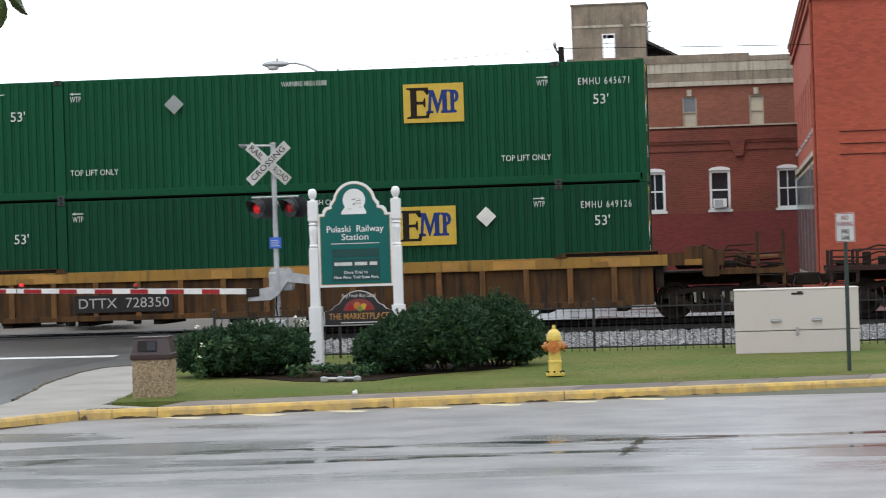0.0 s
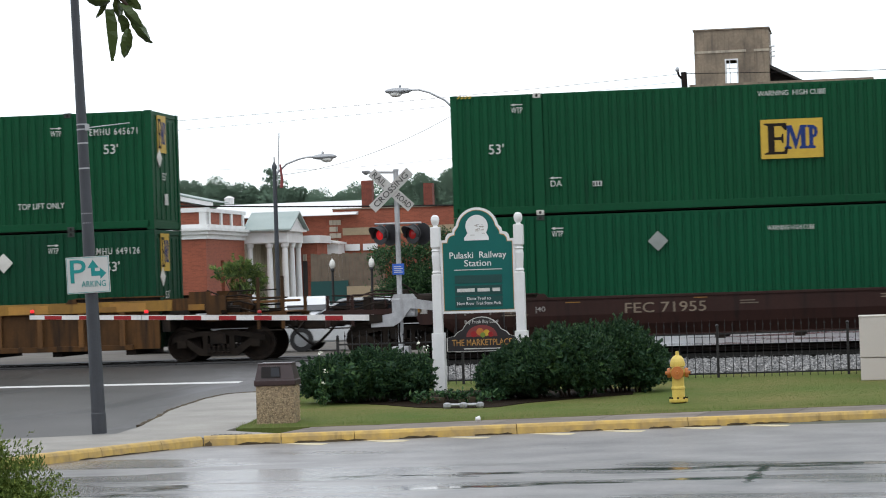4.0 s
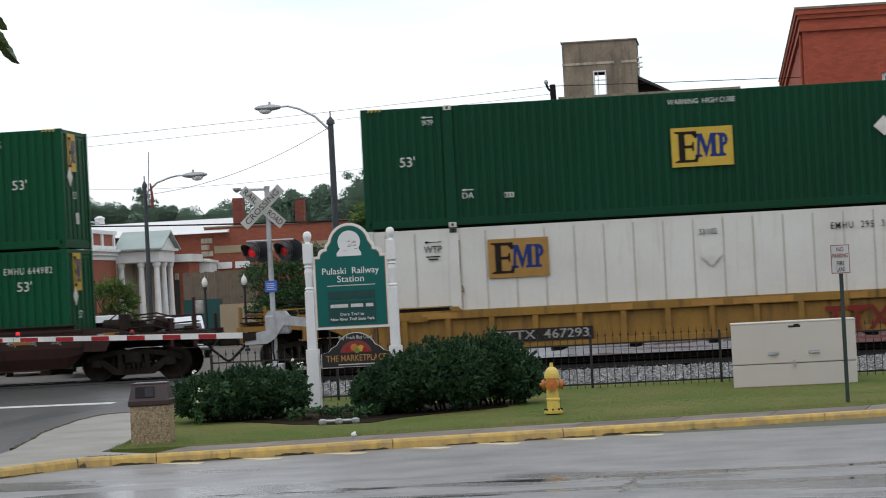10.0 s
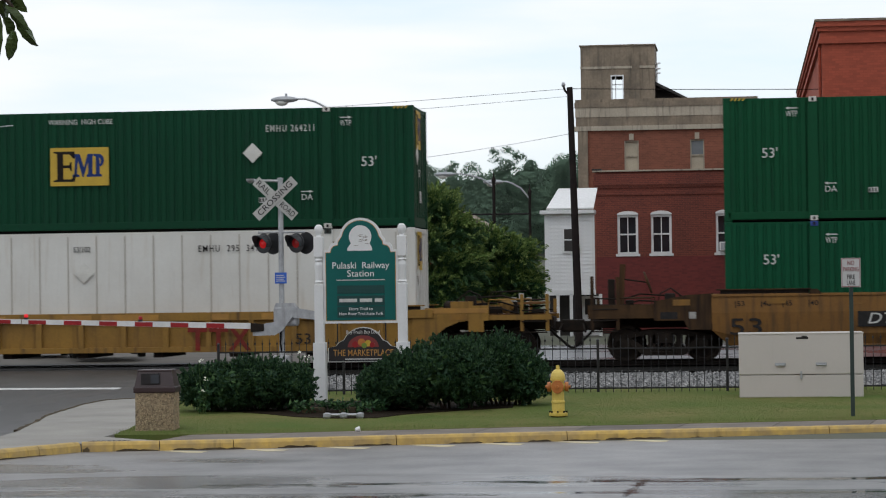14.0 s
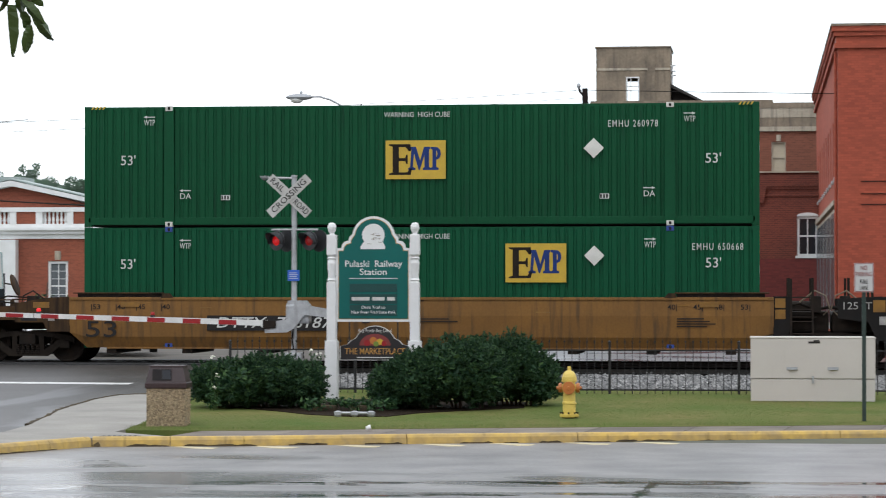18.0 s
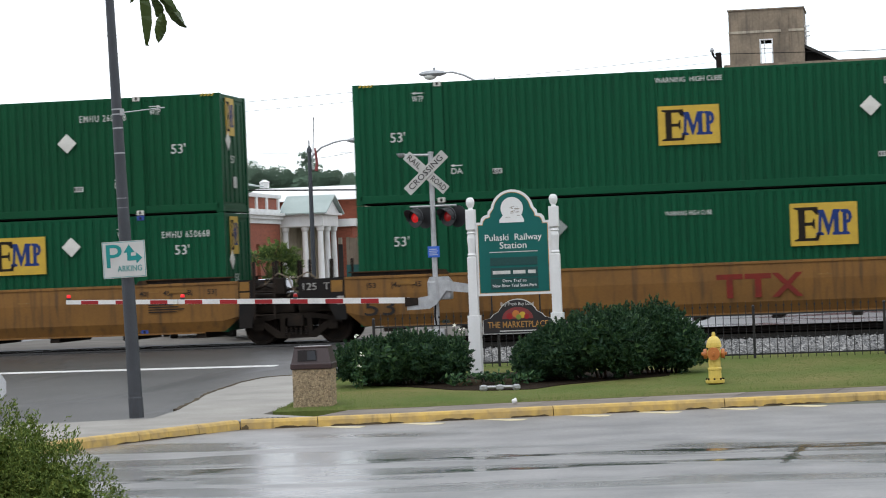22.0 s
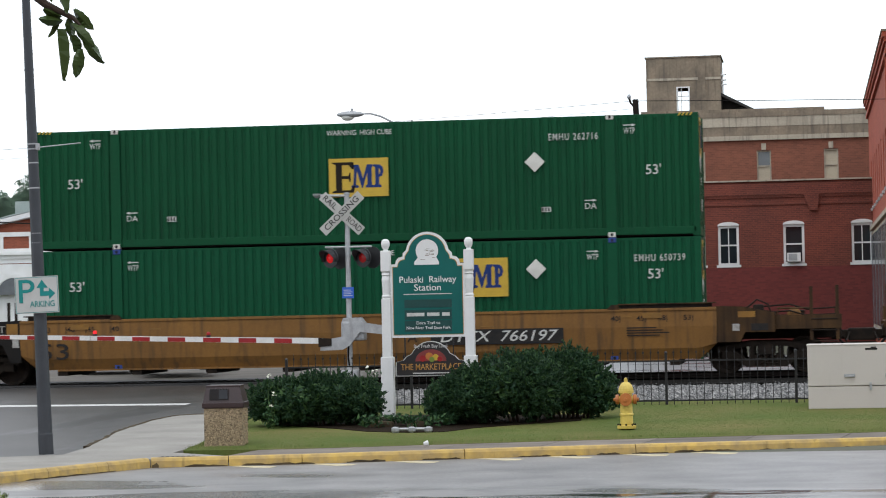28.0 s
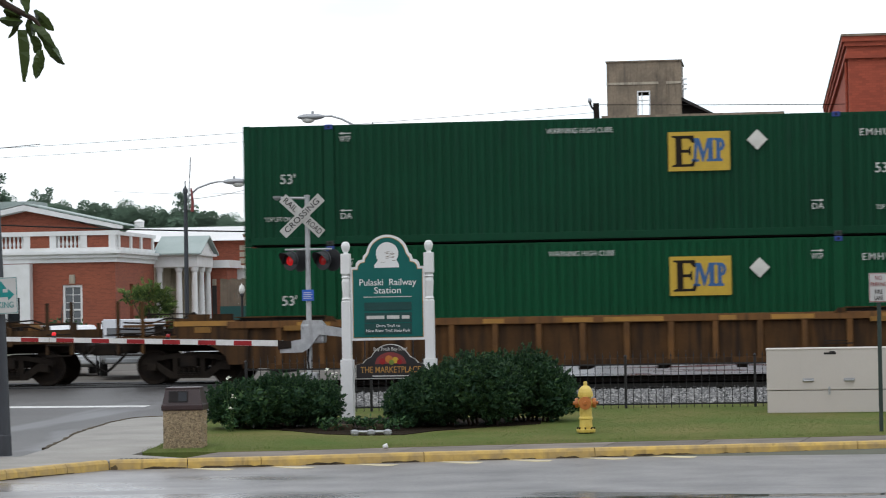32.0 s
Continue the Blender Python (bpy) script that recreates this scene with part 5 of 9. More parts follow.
                if style == "smooth":
                    part("data_plate", bx(e * 9.4 - 0.2, e * 9.4 + 0.2, ya, yb, 1.0, 1.16), "letter_dark", gusset)
                    part("white_square", bx(e * 8.85 - 0.08, e * 8.85 + 0.08, ya, yb, 1.0, 1.16), "letter_dim", gusset)
                elif arched:
                    part("paint_patch", bx(lo(8.32, 9.8), hi(8.32, 9.8), min(ya, yb) - 0.002, max(ya, yb) + 0.002, top - 0.08, top + 0.04), "yellow_patch", gusset)
                    q = [(8.0, 0.46), (8.0, top - deep), (9.75, top - deep), (9.75, 1.02), (9.45, 1.03), (9.1, 0.98), (8.8, 0.86), (8.55, 0.66), (8.48, 0.46)]
                    part("arched_panel", prism(B(), [(e * a, z) for a, z in q], min(y0, y1) + 0.004, max(y0, y1) - 0.012), paint, car)
            if joint and e > 0:
                bm = B()
                for k in range(4):
                    grab(bm, e * 9.05, s * 1.5, 0.72 + k * 0.28, 0.5, 0.016)
                for dx in (-0.25, 0.25):
                    box(bm, e * 9.05 + dx - 0.025, e * 9.05 + dx + 0.025, s * 1.5 - 0.015, s * 1.5 + 0.015, 0.62, 2.0)
                part("ladder", bm, "truck", car, "dark steel ladder")
            if not joint:
                bare = paint == "brown" and e > 0
                for x, z1 in ((10.55, 1.42), (11.12, 1.92)) if bare else ((10.6, 2.0), (11.2, 2.02)):
                    part("stake", bx(lo(x - 0.04, x + 0.04), hi(x - 0.04, x + 0.04), s * 1.3 - 0.04, s * 1.3 + 0.04, 0.75, (1.62 if paint == "yellow" else z1) if s < 0 and (bare or paint != "brown") else 1.5, bevel=0.008), grimy, car)
                bm = B()
                for z in (0.72,) if bare else (0.72, 0.98, 1.24):
                    tube(bm, [(e * 10.6, s * 1.36, z), (e * 11.2, s * 1.36, z)], 0.018, 6)
                part("step", bm, "truck", car)
                if bare and s < 0:
                    part("brake_chain_box", bx(11.16, 11.34, -1.36, -1.2, 1.52, 1.84, bevel=0.02), "letter_dim", car, "pale steel box on the end stake")
                part("handrail", tube(B(), [(e * 9.78, s * 1.28, 1.2), (e * 9.82, s * 1.28, 1.5), (e * 10.6, s * 1.3, 1.5)], 0.02, 6), grimy, car)
                part("deck_edge", bx(lo(9.3, 11.3), hi(9.3, 11.3), s * 1.33 - 0.03, s * 1.33 + 0.03, 1.02, 1.34 if paint == "ochre" else 1.14), grimy, car)
                if style == "ribbed":
                    part("deck_plate", bx(lo(9.8, 11.25), hi(9.8, 11.25), s * 0.6 - 0.6, s * 0.6 + 0.6, 1.14, 1.17), "rib_paint", car)
                    part("step_plate", bx(lo(10.5, 11.08), hi(10.5, 11.08), s * 1.2 - 0.12, s * 1.2 + 0.12, 1.38, 1.44, bevel=0.01), "rib_paint", car)
                    part("grab_rail", tube(B(), [(e * 9.85, s * 1.3, 1.6), (e * 9.9, s * 1.3, 1.68), (e * 10.5, s * 1.3, 1.7)], 0.018, 6), "truck", car)
            if joint:
                for x in (8.75, 9.3):
                    part("stake", bx(lo(x - 0.03, x + 0.03), hi(x - 0.03, x + 0.03), s * 1.2 - 0.03, s * 1.2 + 0.03, 1.4, 2.02), "truck", car)
        hose = tube(B(), [(e * 9.0, -1.2, 1.45), (e * 9.35, -1.25, 1.72), (e * 9.6, -1.2, 1.6), (e * 9.7, -1.15, 1.3), (e * 9.55, -1.1, 1.15)], 0.02, 8)
        part("air_hose", hose, "hose_tan" if joint else "truck", car)
        part("valve_box", bx(lo(9.25, 9.5), hi(9.25, 9.5), -1.3, -1.0, 1.2, 1.6, bevel=0.03), "truck", car)
        part("air_tank", turned(B(), [(0.1, -0.35), (0.16, -0.3), (0.16, 0.3), (0.1, 0.35)], 14, pose(e * 9.0, -0.4, 1.32, 0, 90)), "truck", car)
        if not joint:
            for x, w, z0, z1, y in ((9.95, 0.16, 1.13, 1.34, -1.0), (10.35, 0.1, 1.13, 1.45, -0.6), (10.95, 0.14, 1.0, 1.25, -1.05), (9.55, 0.2, 1.13, 1.42, -0.5)):
                part("brake_gear_box", bx(lo(x - w, x + w), hi(x - w, x + w), y - 0.14, y + 0.14, z0, z1, bevel=0.03), "truck", car)
            for z, y in ((1.25, -1.22), (1.4, -1.1), (1.55, -0.8)):
                part("brake_pipe", tube(B(), [(e * 9.5, y, z), (e * 10.1, y - 0.04, z + 0.04), (e * 10.5, y, z - 0.08), (e * 11.2, y + 0.03, z - 0.05)], 0.022, 6), "truck", car)
        if not joint and e > 0:
            part("brake_cylinder", turned(B(), [(0.14, -0.12), (0.17, -0.08), (0.17, 0.1), (0.1, 0.14)], 16, pose(e * 10.2, -0.9, 1.34, 90)), paint, car)
        if not joint and e < 0 and paint == "ochre":
            part("brake_wheel", turned(B(), [(0.26, -0.02), (0.28, 0), (0.26, 0.02), (0.1, 0.03)], 20, pose(e * 9.9, -0.9, 1.86, 0, 70)), "rust", car, "rusty hand-brake wheel")
            part("brake_post", prism(B(), [(e * 10.62, 1.1), (e * 10.5, 1.1), (e * 10.42, 2.3), (e * 10.55, 2.3)], -0.98, -0.86), "rust", car)
            part("brake_rod", tube(B(), [(e * 10.5, -0.92, 1.95), (e * 9.9, -0.9, 1.86)], 0.02, 6), "truck", car)
            part("brake_stand", bx(lo(10.7, 10.86), hi(10.7, 10.86), -0.65, -0.35, 1.1, 1.95, bevel=0.02), "truck", car)
        if not joint:
            bm = bx(lo(11.05, 11.75), hi(11.05, 11.75), -0.1, 0.1, 0.74, 0.96, bevel=0.03)
            box(bm, lo(11.45, 11.8), hi(11.45, 11.8), -0.2, 0.14, 0.70, 1.0, 0.04)
            part("coupler", bm, "truck", car)
            part("coupler_hose", tube(B(), [(e * 11.15, -0.4, 0.85), (e * 11.35, -0.42, 0.62), (e * 11.62, -0.36, 0.38), (e * 11.76, -0.3, 0.3)], 0.034, 6), "black", car)
            part("cut_lever", tube(B(), [(e * 11.3, -1.3, 0.85), (e * 11.4, -0.7, 0.7), (e * 11.5, -0.1, 0.95)], 0.015, 6), "truck", car)
    for kind, x, z, *rest in marks:
        y = -1.476 if style == "smooth" else -1.485
        if kind == "text":
            part("lettering", words(rest[0], rest[1], rest[3] if len(rest) > 3 else "letter_dim", rest[2], 1.0, rest[4] if len(rest) > 4 else 0.0), None, car, at=pose(x, y - 0.004, z))
        elif kind == "plate":
            part("number_plate", bx(x - rest[0] / 2, x + rest[0] / 2, y - 0.003, y + 0.02, z - rest[1] / 2, z + rest[1] / 2), "letter_dark", car)
        elif kind == "bars":
            bm = B()
            for i in range(rest[1]):
                w = rest[0] * (0.7 + 0.3 * ((i * 7) % 5) / 4)
                box(bm, x - rest[0] / 2, x - rest[0] / 2 + w, y - 0.003, y + 0.001, z - i * 0.06, z - i * 0.06 + 0.025)
            part("stencil_bars", bm, rest[2], car)
        elif kind == "red":
            k = rest[0] if rest else 1.0
            for c in (-0.66, 0.0):
                tee = [(-0.31, 0.28), (-0.31, 0.16), (-0.075, 0.16), (-0.075, -0.28), (0.075, -0.28), (0.075, 0.16), (0.31, 0.16), (0.31, 0.28)]
                part("red_mark", prism(B(), [(x + (c + u) * k, z + v) for u, v in tee], y - 0.003, y), "logo_red", car)
            for e, d in ((1, 0.0), (-1, 0.0015)):
                bar = [(-0.36, 0.28), (-0.2, 0.28), (0.36, -0.28), (0.2, -0.28)]
                part("red_mark", prism(B(), [(x + (0.68 + u * e) * k, z + v) for u, v in bar], y - 0.003 - d, y - d), "logo_red", car)
    return car


def stencils(mt="letter_dark"):
    out = []
    for e in (-1, 1):
        for k, (x, s) in enumerate(((7.75, "53"), (7.15, "48"), (6.65, "45"), (6.05, "40"))):
            out.append(("text", e * x, 1.33 if mt == "letter_dark" else 1.02, s + "|" if e > 0 else "|" + s, 0.17, 0.22, mt))
    return out


CARS = [
    well_car("ribbed", "rust", "yellow", "rusty brown ribbed double-stack well car with a yellow top chord", "own",
             [("plate", -4.5, 0.75, 2.4, 0.42), ("text", -4.5, 0.75, "DTTX  728350", 0.34, 2.2)], top=1.5),
    well_car("smooth", "brown", "brown", "dark brown double-stack well car with white stencils", "own",
             [("text", -3.1, 0.98, "FEC 71955", 0.34, 1.9, "stucco"), ("bars", 3.95, 1.0, 1.2, 2, "stucco"), ("text", 5.4, 0.82, "53", 0.42, 0.5, "stucco"), ("bars", 2.35, 1.13, 0.9, 2, "stucco"), ("bars", 4.35, 1.18, 0.45, 1, "reflector"), ("bars", -2.2, 1.18, 0.45, 1, "reflector"), ("bars", -5.2, 1.15, 0.5, 1, "reflector"),
              ("bars", -1.1, 1.08, 0.5, 2, "stucco"), ("bars", -6.6, 0.95, 0.7, 2, "stucco")] + stencils("letter_dim"), top=1.28),
    well_car("ribbed", "yellow", "yellow", "dirty yellow ribbed double-stack well car", "own",
             [("plate", -4.0, 0.62, 2.4, 0.3), ("text", -4.0, 0.62, "DTTX  467293", 0.3, 2.2), ("red", 3.35, 0.66, 0.76), ("text", 5.4, 0.62, "53", 0.36, 0.36, "letter_dark")], top=1.27, deep=0.18, arched=True),
    well_car("smooth", "ochre", "ochre", "tan double-stack well car with black jointed end", "black",
             [("plate", -3.45, 0.95, 3.16, 0.36), ("text", -3.45, 0.95, "DTTX  766187", 0.36, 2.8, "letter", 0.25), ("text", -7.6, 0.78, "53", 0.55, 0.75, "letter_dark"), ("bars", 3.07, 1.2, 0.45, 1, "reflector"), ("bars", 6.35, 1.36, 0.4, 1, "reflector"), ("bars", -5.0, 1.3, 0.4, 1, "reflector"), 
              ("text", -1.2, 1.04, "B", 0.3, 0.2, "letter_dark"), ("bars", 0.5, 1.04, 1.4, 2, "letter_dark"), ("bars", 0.0, 1.47, 0.9, 1, "letter_dark"), ("bars", 6.6, 1.05, 0.9, 4, "letter_dark")] + stencils(), (False, True)),
    well_car("smooth", "ochre", "ochre", "tan double-stack well car with a worn red mark", "black",
             [("red", 1.45, 1.0), ("bars", 3.07, 1.2, 0.45, 1, "reflector"), ("bars", 6.35, 1.36, 0.4, 1, "reflector"), ("bars", -5.0, 1.3, 0.4, 1, "reflector"), ("text", -7.55, 0.78, "53", 0.55, 0.75, "letter_dark"), ("bars", -4.2, 1.3, 0.5, 1, "letter_dark"),
              ("bars", 6.6, 1.05, 0.9, 4, "letter_dark"), ("text", -9.12, 1.36, "125  T", 0.24, 0.66)] + stencils(), (True, True)),
    well_car("smooth", "ochre", "ochre", "tan double-stack well car with a black number plate", "black",
             [("plate", 3.23, 0.97, 3.16, 0.36), ("bars", 3.07, 1.2, 0.45, 1, "reflector"), ("bars", 6.35, 1.36, 0.4, 1, "reflector"), ("bars", -5.0, 1.3, 0.4, 1, "reflector"), ("text", 3.23, 0.97, "DTTX  766197", 0.36, 2.8, "letter", 0.25), ("text", 1.2, 0.97, "A", 0.32, 0.24, "letter_dark", 0.2), ("text", -7.55, 0.78, "53", 0.55, 0.75, "letter_dark"),
              ("bars", 6.8, 1.1, 1.0, 4, "letter_dark"), ("text", -9.12, 1.36, "125  T", 0.24, 0.66)] + stencils(), (True, False)),
    well_car("ribbed", "rust", "worn_chord", "rusty brown ribbed double-stack well car, grimy sides", "own", [("bars", 6.0, 0.8, 0.8, 2, "letter_dark")], top=1.47, deep=0.15, arched=True),
]
# trucks: one at each free end, one shared at each joint
for i, car in enumerate(CARS):
    if i not in (4, 5):
        add_truck(car, -9.53)
    add_truck(car, 9.71 if i in (3, 4) else 9.53)
OFFSETS = [-70.54, -47.04, -23.61, -0.15, 19.28, 38.70, 62.25]


def train_x(t):
    """How far the train has still to go at t seconds; it speeds up slowly."""
    u = (t - 16) / 16
    return -62.5790 * u ** 1 + -3.6406 * u ** 2 + -1.4456 * u ** 3 + 0.2511 * u ** 4 + 0.5033 * u ** 5 + 0.2176 * u ** 6

# ---- kerbside things ----


def arc(cx, cz, r, a0, a1, n=12, k=1.0):
    return [(cx + r * math.cos(radians(a0 + (a1 - a0) * i / n)), cz + k * r * math.sin(radians(a0 + (a1 - a0) * i / n))) for i in range(n + 1)]


def litter_bin():
    t = thing("litter_bin", "pebble-faced litter bin with dark brown plastic hood", "litter bin", pose(-9.48, 42.4, 0.15, 0, 0, 4) @ Matrix.Diagonal((0.945, 0.945, 0.985, 1)))
    part("body", bx(-0.335, 0.335, -0.31, 0.31, 0.0, 0.68, bevel=0.03), "aggregate", t, "exposed-aggregate concrete body")
    rng = random.Random(4)
    bm = B()
    for i in range(520):
        face = i % 3
        u, z, r = rng.uniform(-0.31, 0.31), rng.uniform(0.03, 0.65), rng.uniform(0.009, 0.018)
        p = {0: (u, -0.312, z), 1: (u, -0.312, z), 2: (0.337, u * 0.93, z)}[face]
        bmesh.ops.create_icosphere(bm, subdivisions=1, radius=r, matrix=Matrix.Translation(p) @ Matrix.Diagonal((1, 0.5 if face < 2 else 1, 0.8, 1)))
    tagged(part("pebble_face", bm, "stone_tan", t), kind="stuff")
    part("hood_rim", bx(-0.36, 0.36, -0.335, 0.335, 0.66, 0.76, bevel=0.02), "bin_brown", t)
    bm = B()
    lo, hi = [(-0.345, -0.32), (0.345, -0.32), (0.345, 0.32), (-0.345, 0.32)], [(-0.285, -0.25), (0.285, -0.25), (0.285, 0.25), (-0.285, 0.25)]
    a = [bm.verts.new((x, y, 0.75)) for x, y in lo]
    b = [bm.verts.new((x, y, 1.02)) for x, y in hi]
    for i in range(4):
        bm.faces.new((a[i], a[(i + 1) % 4], b[(i + 1) % 4], b[i]))
    hood = part("hood", bm, "bin_brown", t, "brown plastic hood")
    part("hood_top", bx(-0.295, 0.295, -0.26, 0.26, 1.0, 1.035, bevel=0.015), "bin_brown", t)
    bm = prism(B(), [(-0.23, 0.80), (0.1, 0.80), (0.09, 0.975), (-0.22, 0.975)], -0.325, -0.262)
    part("opening", bm, "sign_black", hood, "dark open slot")
    # grey plate on the black slot, coloured as daylight from the far side
    part("far_opening", prism(B(), [(-0.06, 0.815), (0.09, 0.815), (0.08, 0.96), (-0.06, 0.96)], -0.328, -0.3255), "pole", hood, "grey plate painted as light through the hood")
    return t


M["stone_tan"] = mat("tan_pebble", (0.5, 0.38, 0.22), (0.2, 0.14, 0.085), 0.6, 0, 30, 80, 0.2)
litter_bin()


def hydrant():
    t = thing("fire_hydrant", "yellow fire hydrant with orange caps on the lawn", "fire hydrant", pose(-3.13, 44.5, 0.265) @ Matrix.Diagonal((1.02, 1.02, 1.06, 1)))
    part("ground_collar", turned(B(), [(0.12, -0.08), (0.12, 0.0), (0.1, 0.004)], 16), "rail", t, "rusty collar at the ground")
    part("base_flange", turned(B(), [(0.15, 0), (0.155, 0.02), (0.155, 0.05), (0.12, 0.055)], 20), "hydrant", t)
    part("barrel", turned(B(), [(0.105, 0.05), (0.105, 0.2), (0.115, 0.21), (0.115, 0.235), (0.1, 0.245), (0.1, 0.55), (0.125, 0.56), (0.125, 0.6), (0.11, 0.605)], 24),
         "hydrant", t, smooth=False)
    part("bonnet", turned(B(), [(0.12, 0.6), (0.118, 0.63), (0.1, 0.68), (0.065, 0.72), (0.03, 0.735), (0.03, 0.76), (0.024, 0.8), (0.0, 0.8)], 24, cap=False), "hydrant", t,
         "domed yellow bonnet")
    for x, y, r, h in ((0, -1, 0.085, 0.15), (-1, 0, 0.058, 0.17), (1, 0, 0.058, 0.17)):
        turn = pose(0, 0, 0.46, 90) if y else pose(0, 0, 0.46, 0, 90 * x)
        n = part("nozzle", turned(B(), [(r, 0.05), (r, h - 0.05)], 18, turn), "hydrant", t)
        part("cap", turned(B(), [(r + 0.015, h - 0.055), (r + 0.02, h - 0.04), (r + 0.015, h), (0.028, h + 0.004), (0.024, h + 0.035), (0.0, h + 0.035)], 18, turn, cap=False),
             "orange", n, "orange nozzle cap")
    for k in range(8):
        a = k * math.pi / 4
        part("bolt", turned(B(), [(0.014, 0.0), (0.014, 0.03)], 6, pose(0.138 * math.cos(a), 0.138 * math.sin(a), 0.05)), "rail", t)


hydrant()


def station_sign():
    t = thing("station_sign", "green and white wooden station sign between white turned posts", "sign", pose(0, 48.8, 0.33))
    for x, h in ((-7.83, 3.13), (-6.28, 3.13)):
        p = part("post", bx(x - 0.115, x + 0.115, -0.115, 0.115, 0, 1.12, bevel=0.012), "white", t, "white square post with turned top")
        part("post_shaft", bx(x - 0.085, x + 0.085, -0.085, 0.085, 1.12, 2.2, bevel=0.01), "white", p)
        prof = [(0.085, 2.2), (0.07, 2.21), (0.09, 2.24), (0.07, 2.27), (0.075, 2.4), (0.085, 2.55), (0.07, 2.62), (0.09, 2.64), (0.07, 2.67), (0.085, 2.7)]
        part("post_turning", turned(B(), prof, 18, pose(x, 0, 0)), "white", p)
        part("post_head", bx(x - 0.088, x + 0.088, -0.088, 0.088, 2.7, 3.08, bevel=0.015), "white", p)
        part("finial", turned(B(), [(0.05, 3.08), (0.04, 3.11), (0.06, 3.13), (0.078, 3.18), (0.082, 3.22), (0.07, 3.27), (0.04, 3.3), (0.0, 3.305)], 18, pose(x, 0, 0), cap=False),
             "white", p, "round ball finial")
    cx, w = -7.05, 0.70

    def outline(g, z0):
        """The board's outline, drawn in by g at its edge."""
        q = [(cx - w + g, z0 + g), (cx + w - g, z0 + g), (cx + w - g, 2.83 - g)]
        right = [(0.60, 2.83), (0.585, 2.9), (0.54, 2.95), (0.46, 2.97), (0.455, 3.03)]
        q += [(cx + a - g * 0.8, b - g) for a, b in right]
        q += [(cx + (a - cx), b) for a, b in arc(cx, 3.02, 0.40 - g, 10, 170, 16)]
        q += [(cx - a + g * 0.8, b - g) for a, b in right[::-1]]
        q += [(cx - w + g, 2.83 - g)]
        return q

    board = part("board", prism(B(), outline(0, 1.47), -0.03, 0.03), "white", t, "white-edged arched board")
    part("green_face", prism(B(), outline(0.055, 1.47), -0.036, -0.028), "sign_green", board)
    part("gold_edge", prism(B(), outline(0.045, 1.47), -0.0335, -0.0285), "gold", board)
    for s, z, size, width in (("Pulaski  Railway", 2.535, 0.17, 1.06), ("Station", 2.385, 0.17, 0.5)):
        part("lettering", words(s, size, "white", width), None, board, at=pose(cx, -0.04, z))
    part("rule", bx(cx - 0.45, cx + 0.45, -0.041, -0.036, 2.262, 2.278), "letter", board)
    for z0, z1 in ((2.02, 2.17), (1.80, 1.98), (1.58, 1.78)):
        part("name_panel", bx(cx - 0.44, cx + 0.44, -0.043, -0.034, z0, z1), "sign_dark", board, "dark green slat panel")
    for a, b in ((-0.40, -0.07), (-0.02, 0.21), (0.26, 0.40)):
        part("tenant_bar", bx(cx + a, cx + b, -0.047, -0.0425, 1.862, 1.925), "letter", board)
    part("lettering", words("Dora Trail to", 0.075, "white", 0.44), None, board, at=pose(cx, -0.046, 1.735))
    part("lettering", words("New River Trail State Park", 0.075, "white", 0.82), None, board, at=pose(cx, -0.046, 1.645))
    part("emblem", prism(B(), arc(cx, 3.07, 0.21, -35, 215, 20) + [(cx - 0.24, 2.86), (cx - 0.24, 2.81), (cx + 0.22, 2.81), (cx + 0.22, 2.86)], -0.041, -0.036), "white", board,
         "white round emblem with a line drawing")
    bm = B()
    rng = random.Random(2)
    for i in range(16):
        x, z = cx + rng.uniform(-0.13, 0.1), 2.9 + rng.uniform(0, 0.2)
        box(bm, x, x + rng.uniform(0.02, 0.08), -0.043, -0.0405, z, z + rng.uniform(0.005, 0.011))
    tagged(part("emblem_drawing", bm, "stucco", board), kind="stuff")
    b = -7.02
    low = [(b - 0.66, 0.76), (b + 0.66, 0.76), (b + 0.66, 1.02), (b + 0.52, 1.05), (b + 0.46, 1.12)] + arc(b, 1.0, 0.40, 25, 155, 12) + \
          [(b - 0.46, 1.12), (b - 0.52, 1.05), (b - 0.66, 1.02)]
    lower = part("lower_board", prism(B(), low, -0.02, 0.02), "letter", t, "black hanging board with gold lettering")
    ins = [(b + (x - b) * 0.972, 1.05 + (z - 1.05) * 0.955) for x, z in low]
    part("black_face", prism(B(), ins, -0.026, -0.018), "sign_black", lower)
    part("lettering", words("THE MARKETPLACE", 0.165, "gold", 1.12), None, lower, at=pose(b, -0.029, 0.92))
    part("lettering", words("Buy Fresh Buy Local", 0.09, "letter", 0.62), None, lower, at=pose(b, -0.029, 1.305))
    part("small_bar", bx(b - 0.34, b + 0.34, -0.03, -0.026, 0.80, 0.82), "letter", lower)
    part("fruit_half_round", prism(B(), arc(b, 1.03, 0.29, 0, 180, 14, 0.75), -0.03, -0.025), "red_text", lower)
    for k, (x, z, r, c) in enumerate(((-0.15, 1.08, 0.06, "red_stripe"), (-0.03, 1.12, 0.07, "orange"), (0.09, 1.1, 0.06, "logo_yellow"), (0.17, 1.07, 0.05, "red_stripe"),
                                      (0.02, 1.06, 0.05, "near_bush"))):
        part("fruit", prism(B(), arc(b + x, z, r, 0, 330, 10), -0.034 - 0.001 * k, -0.0295), c, lower)
    for x in (-7.5, -6.6):
        part("hanger", bx(x - 0.012, x + 0.012, -0.01, 0.01, 1.1, 1.48), "iron", t)
    return t


station_sign()


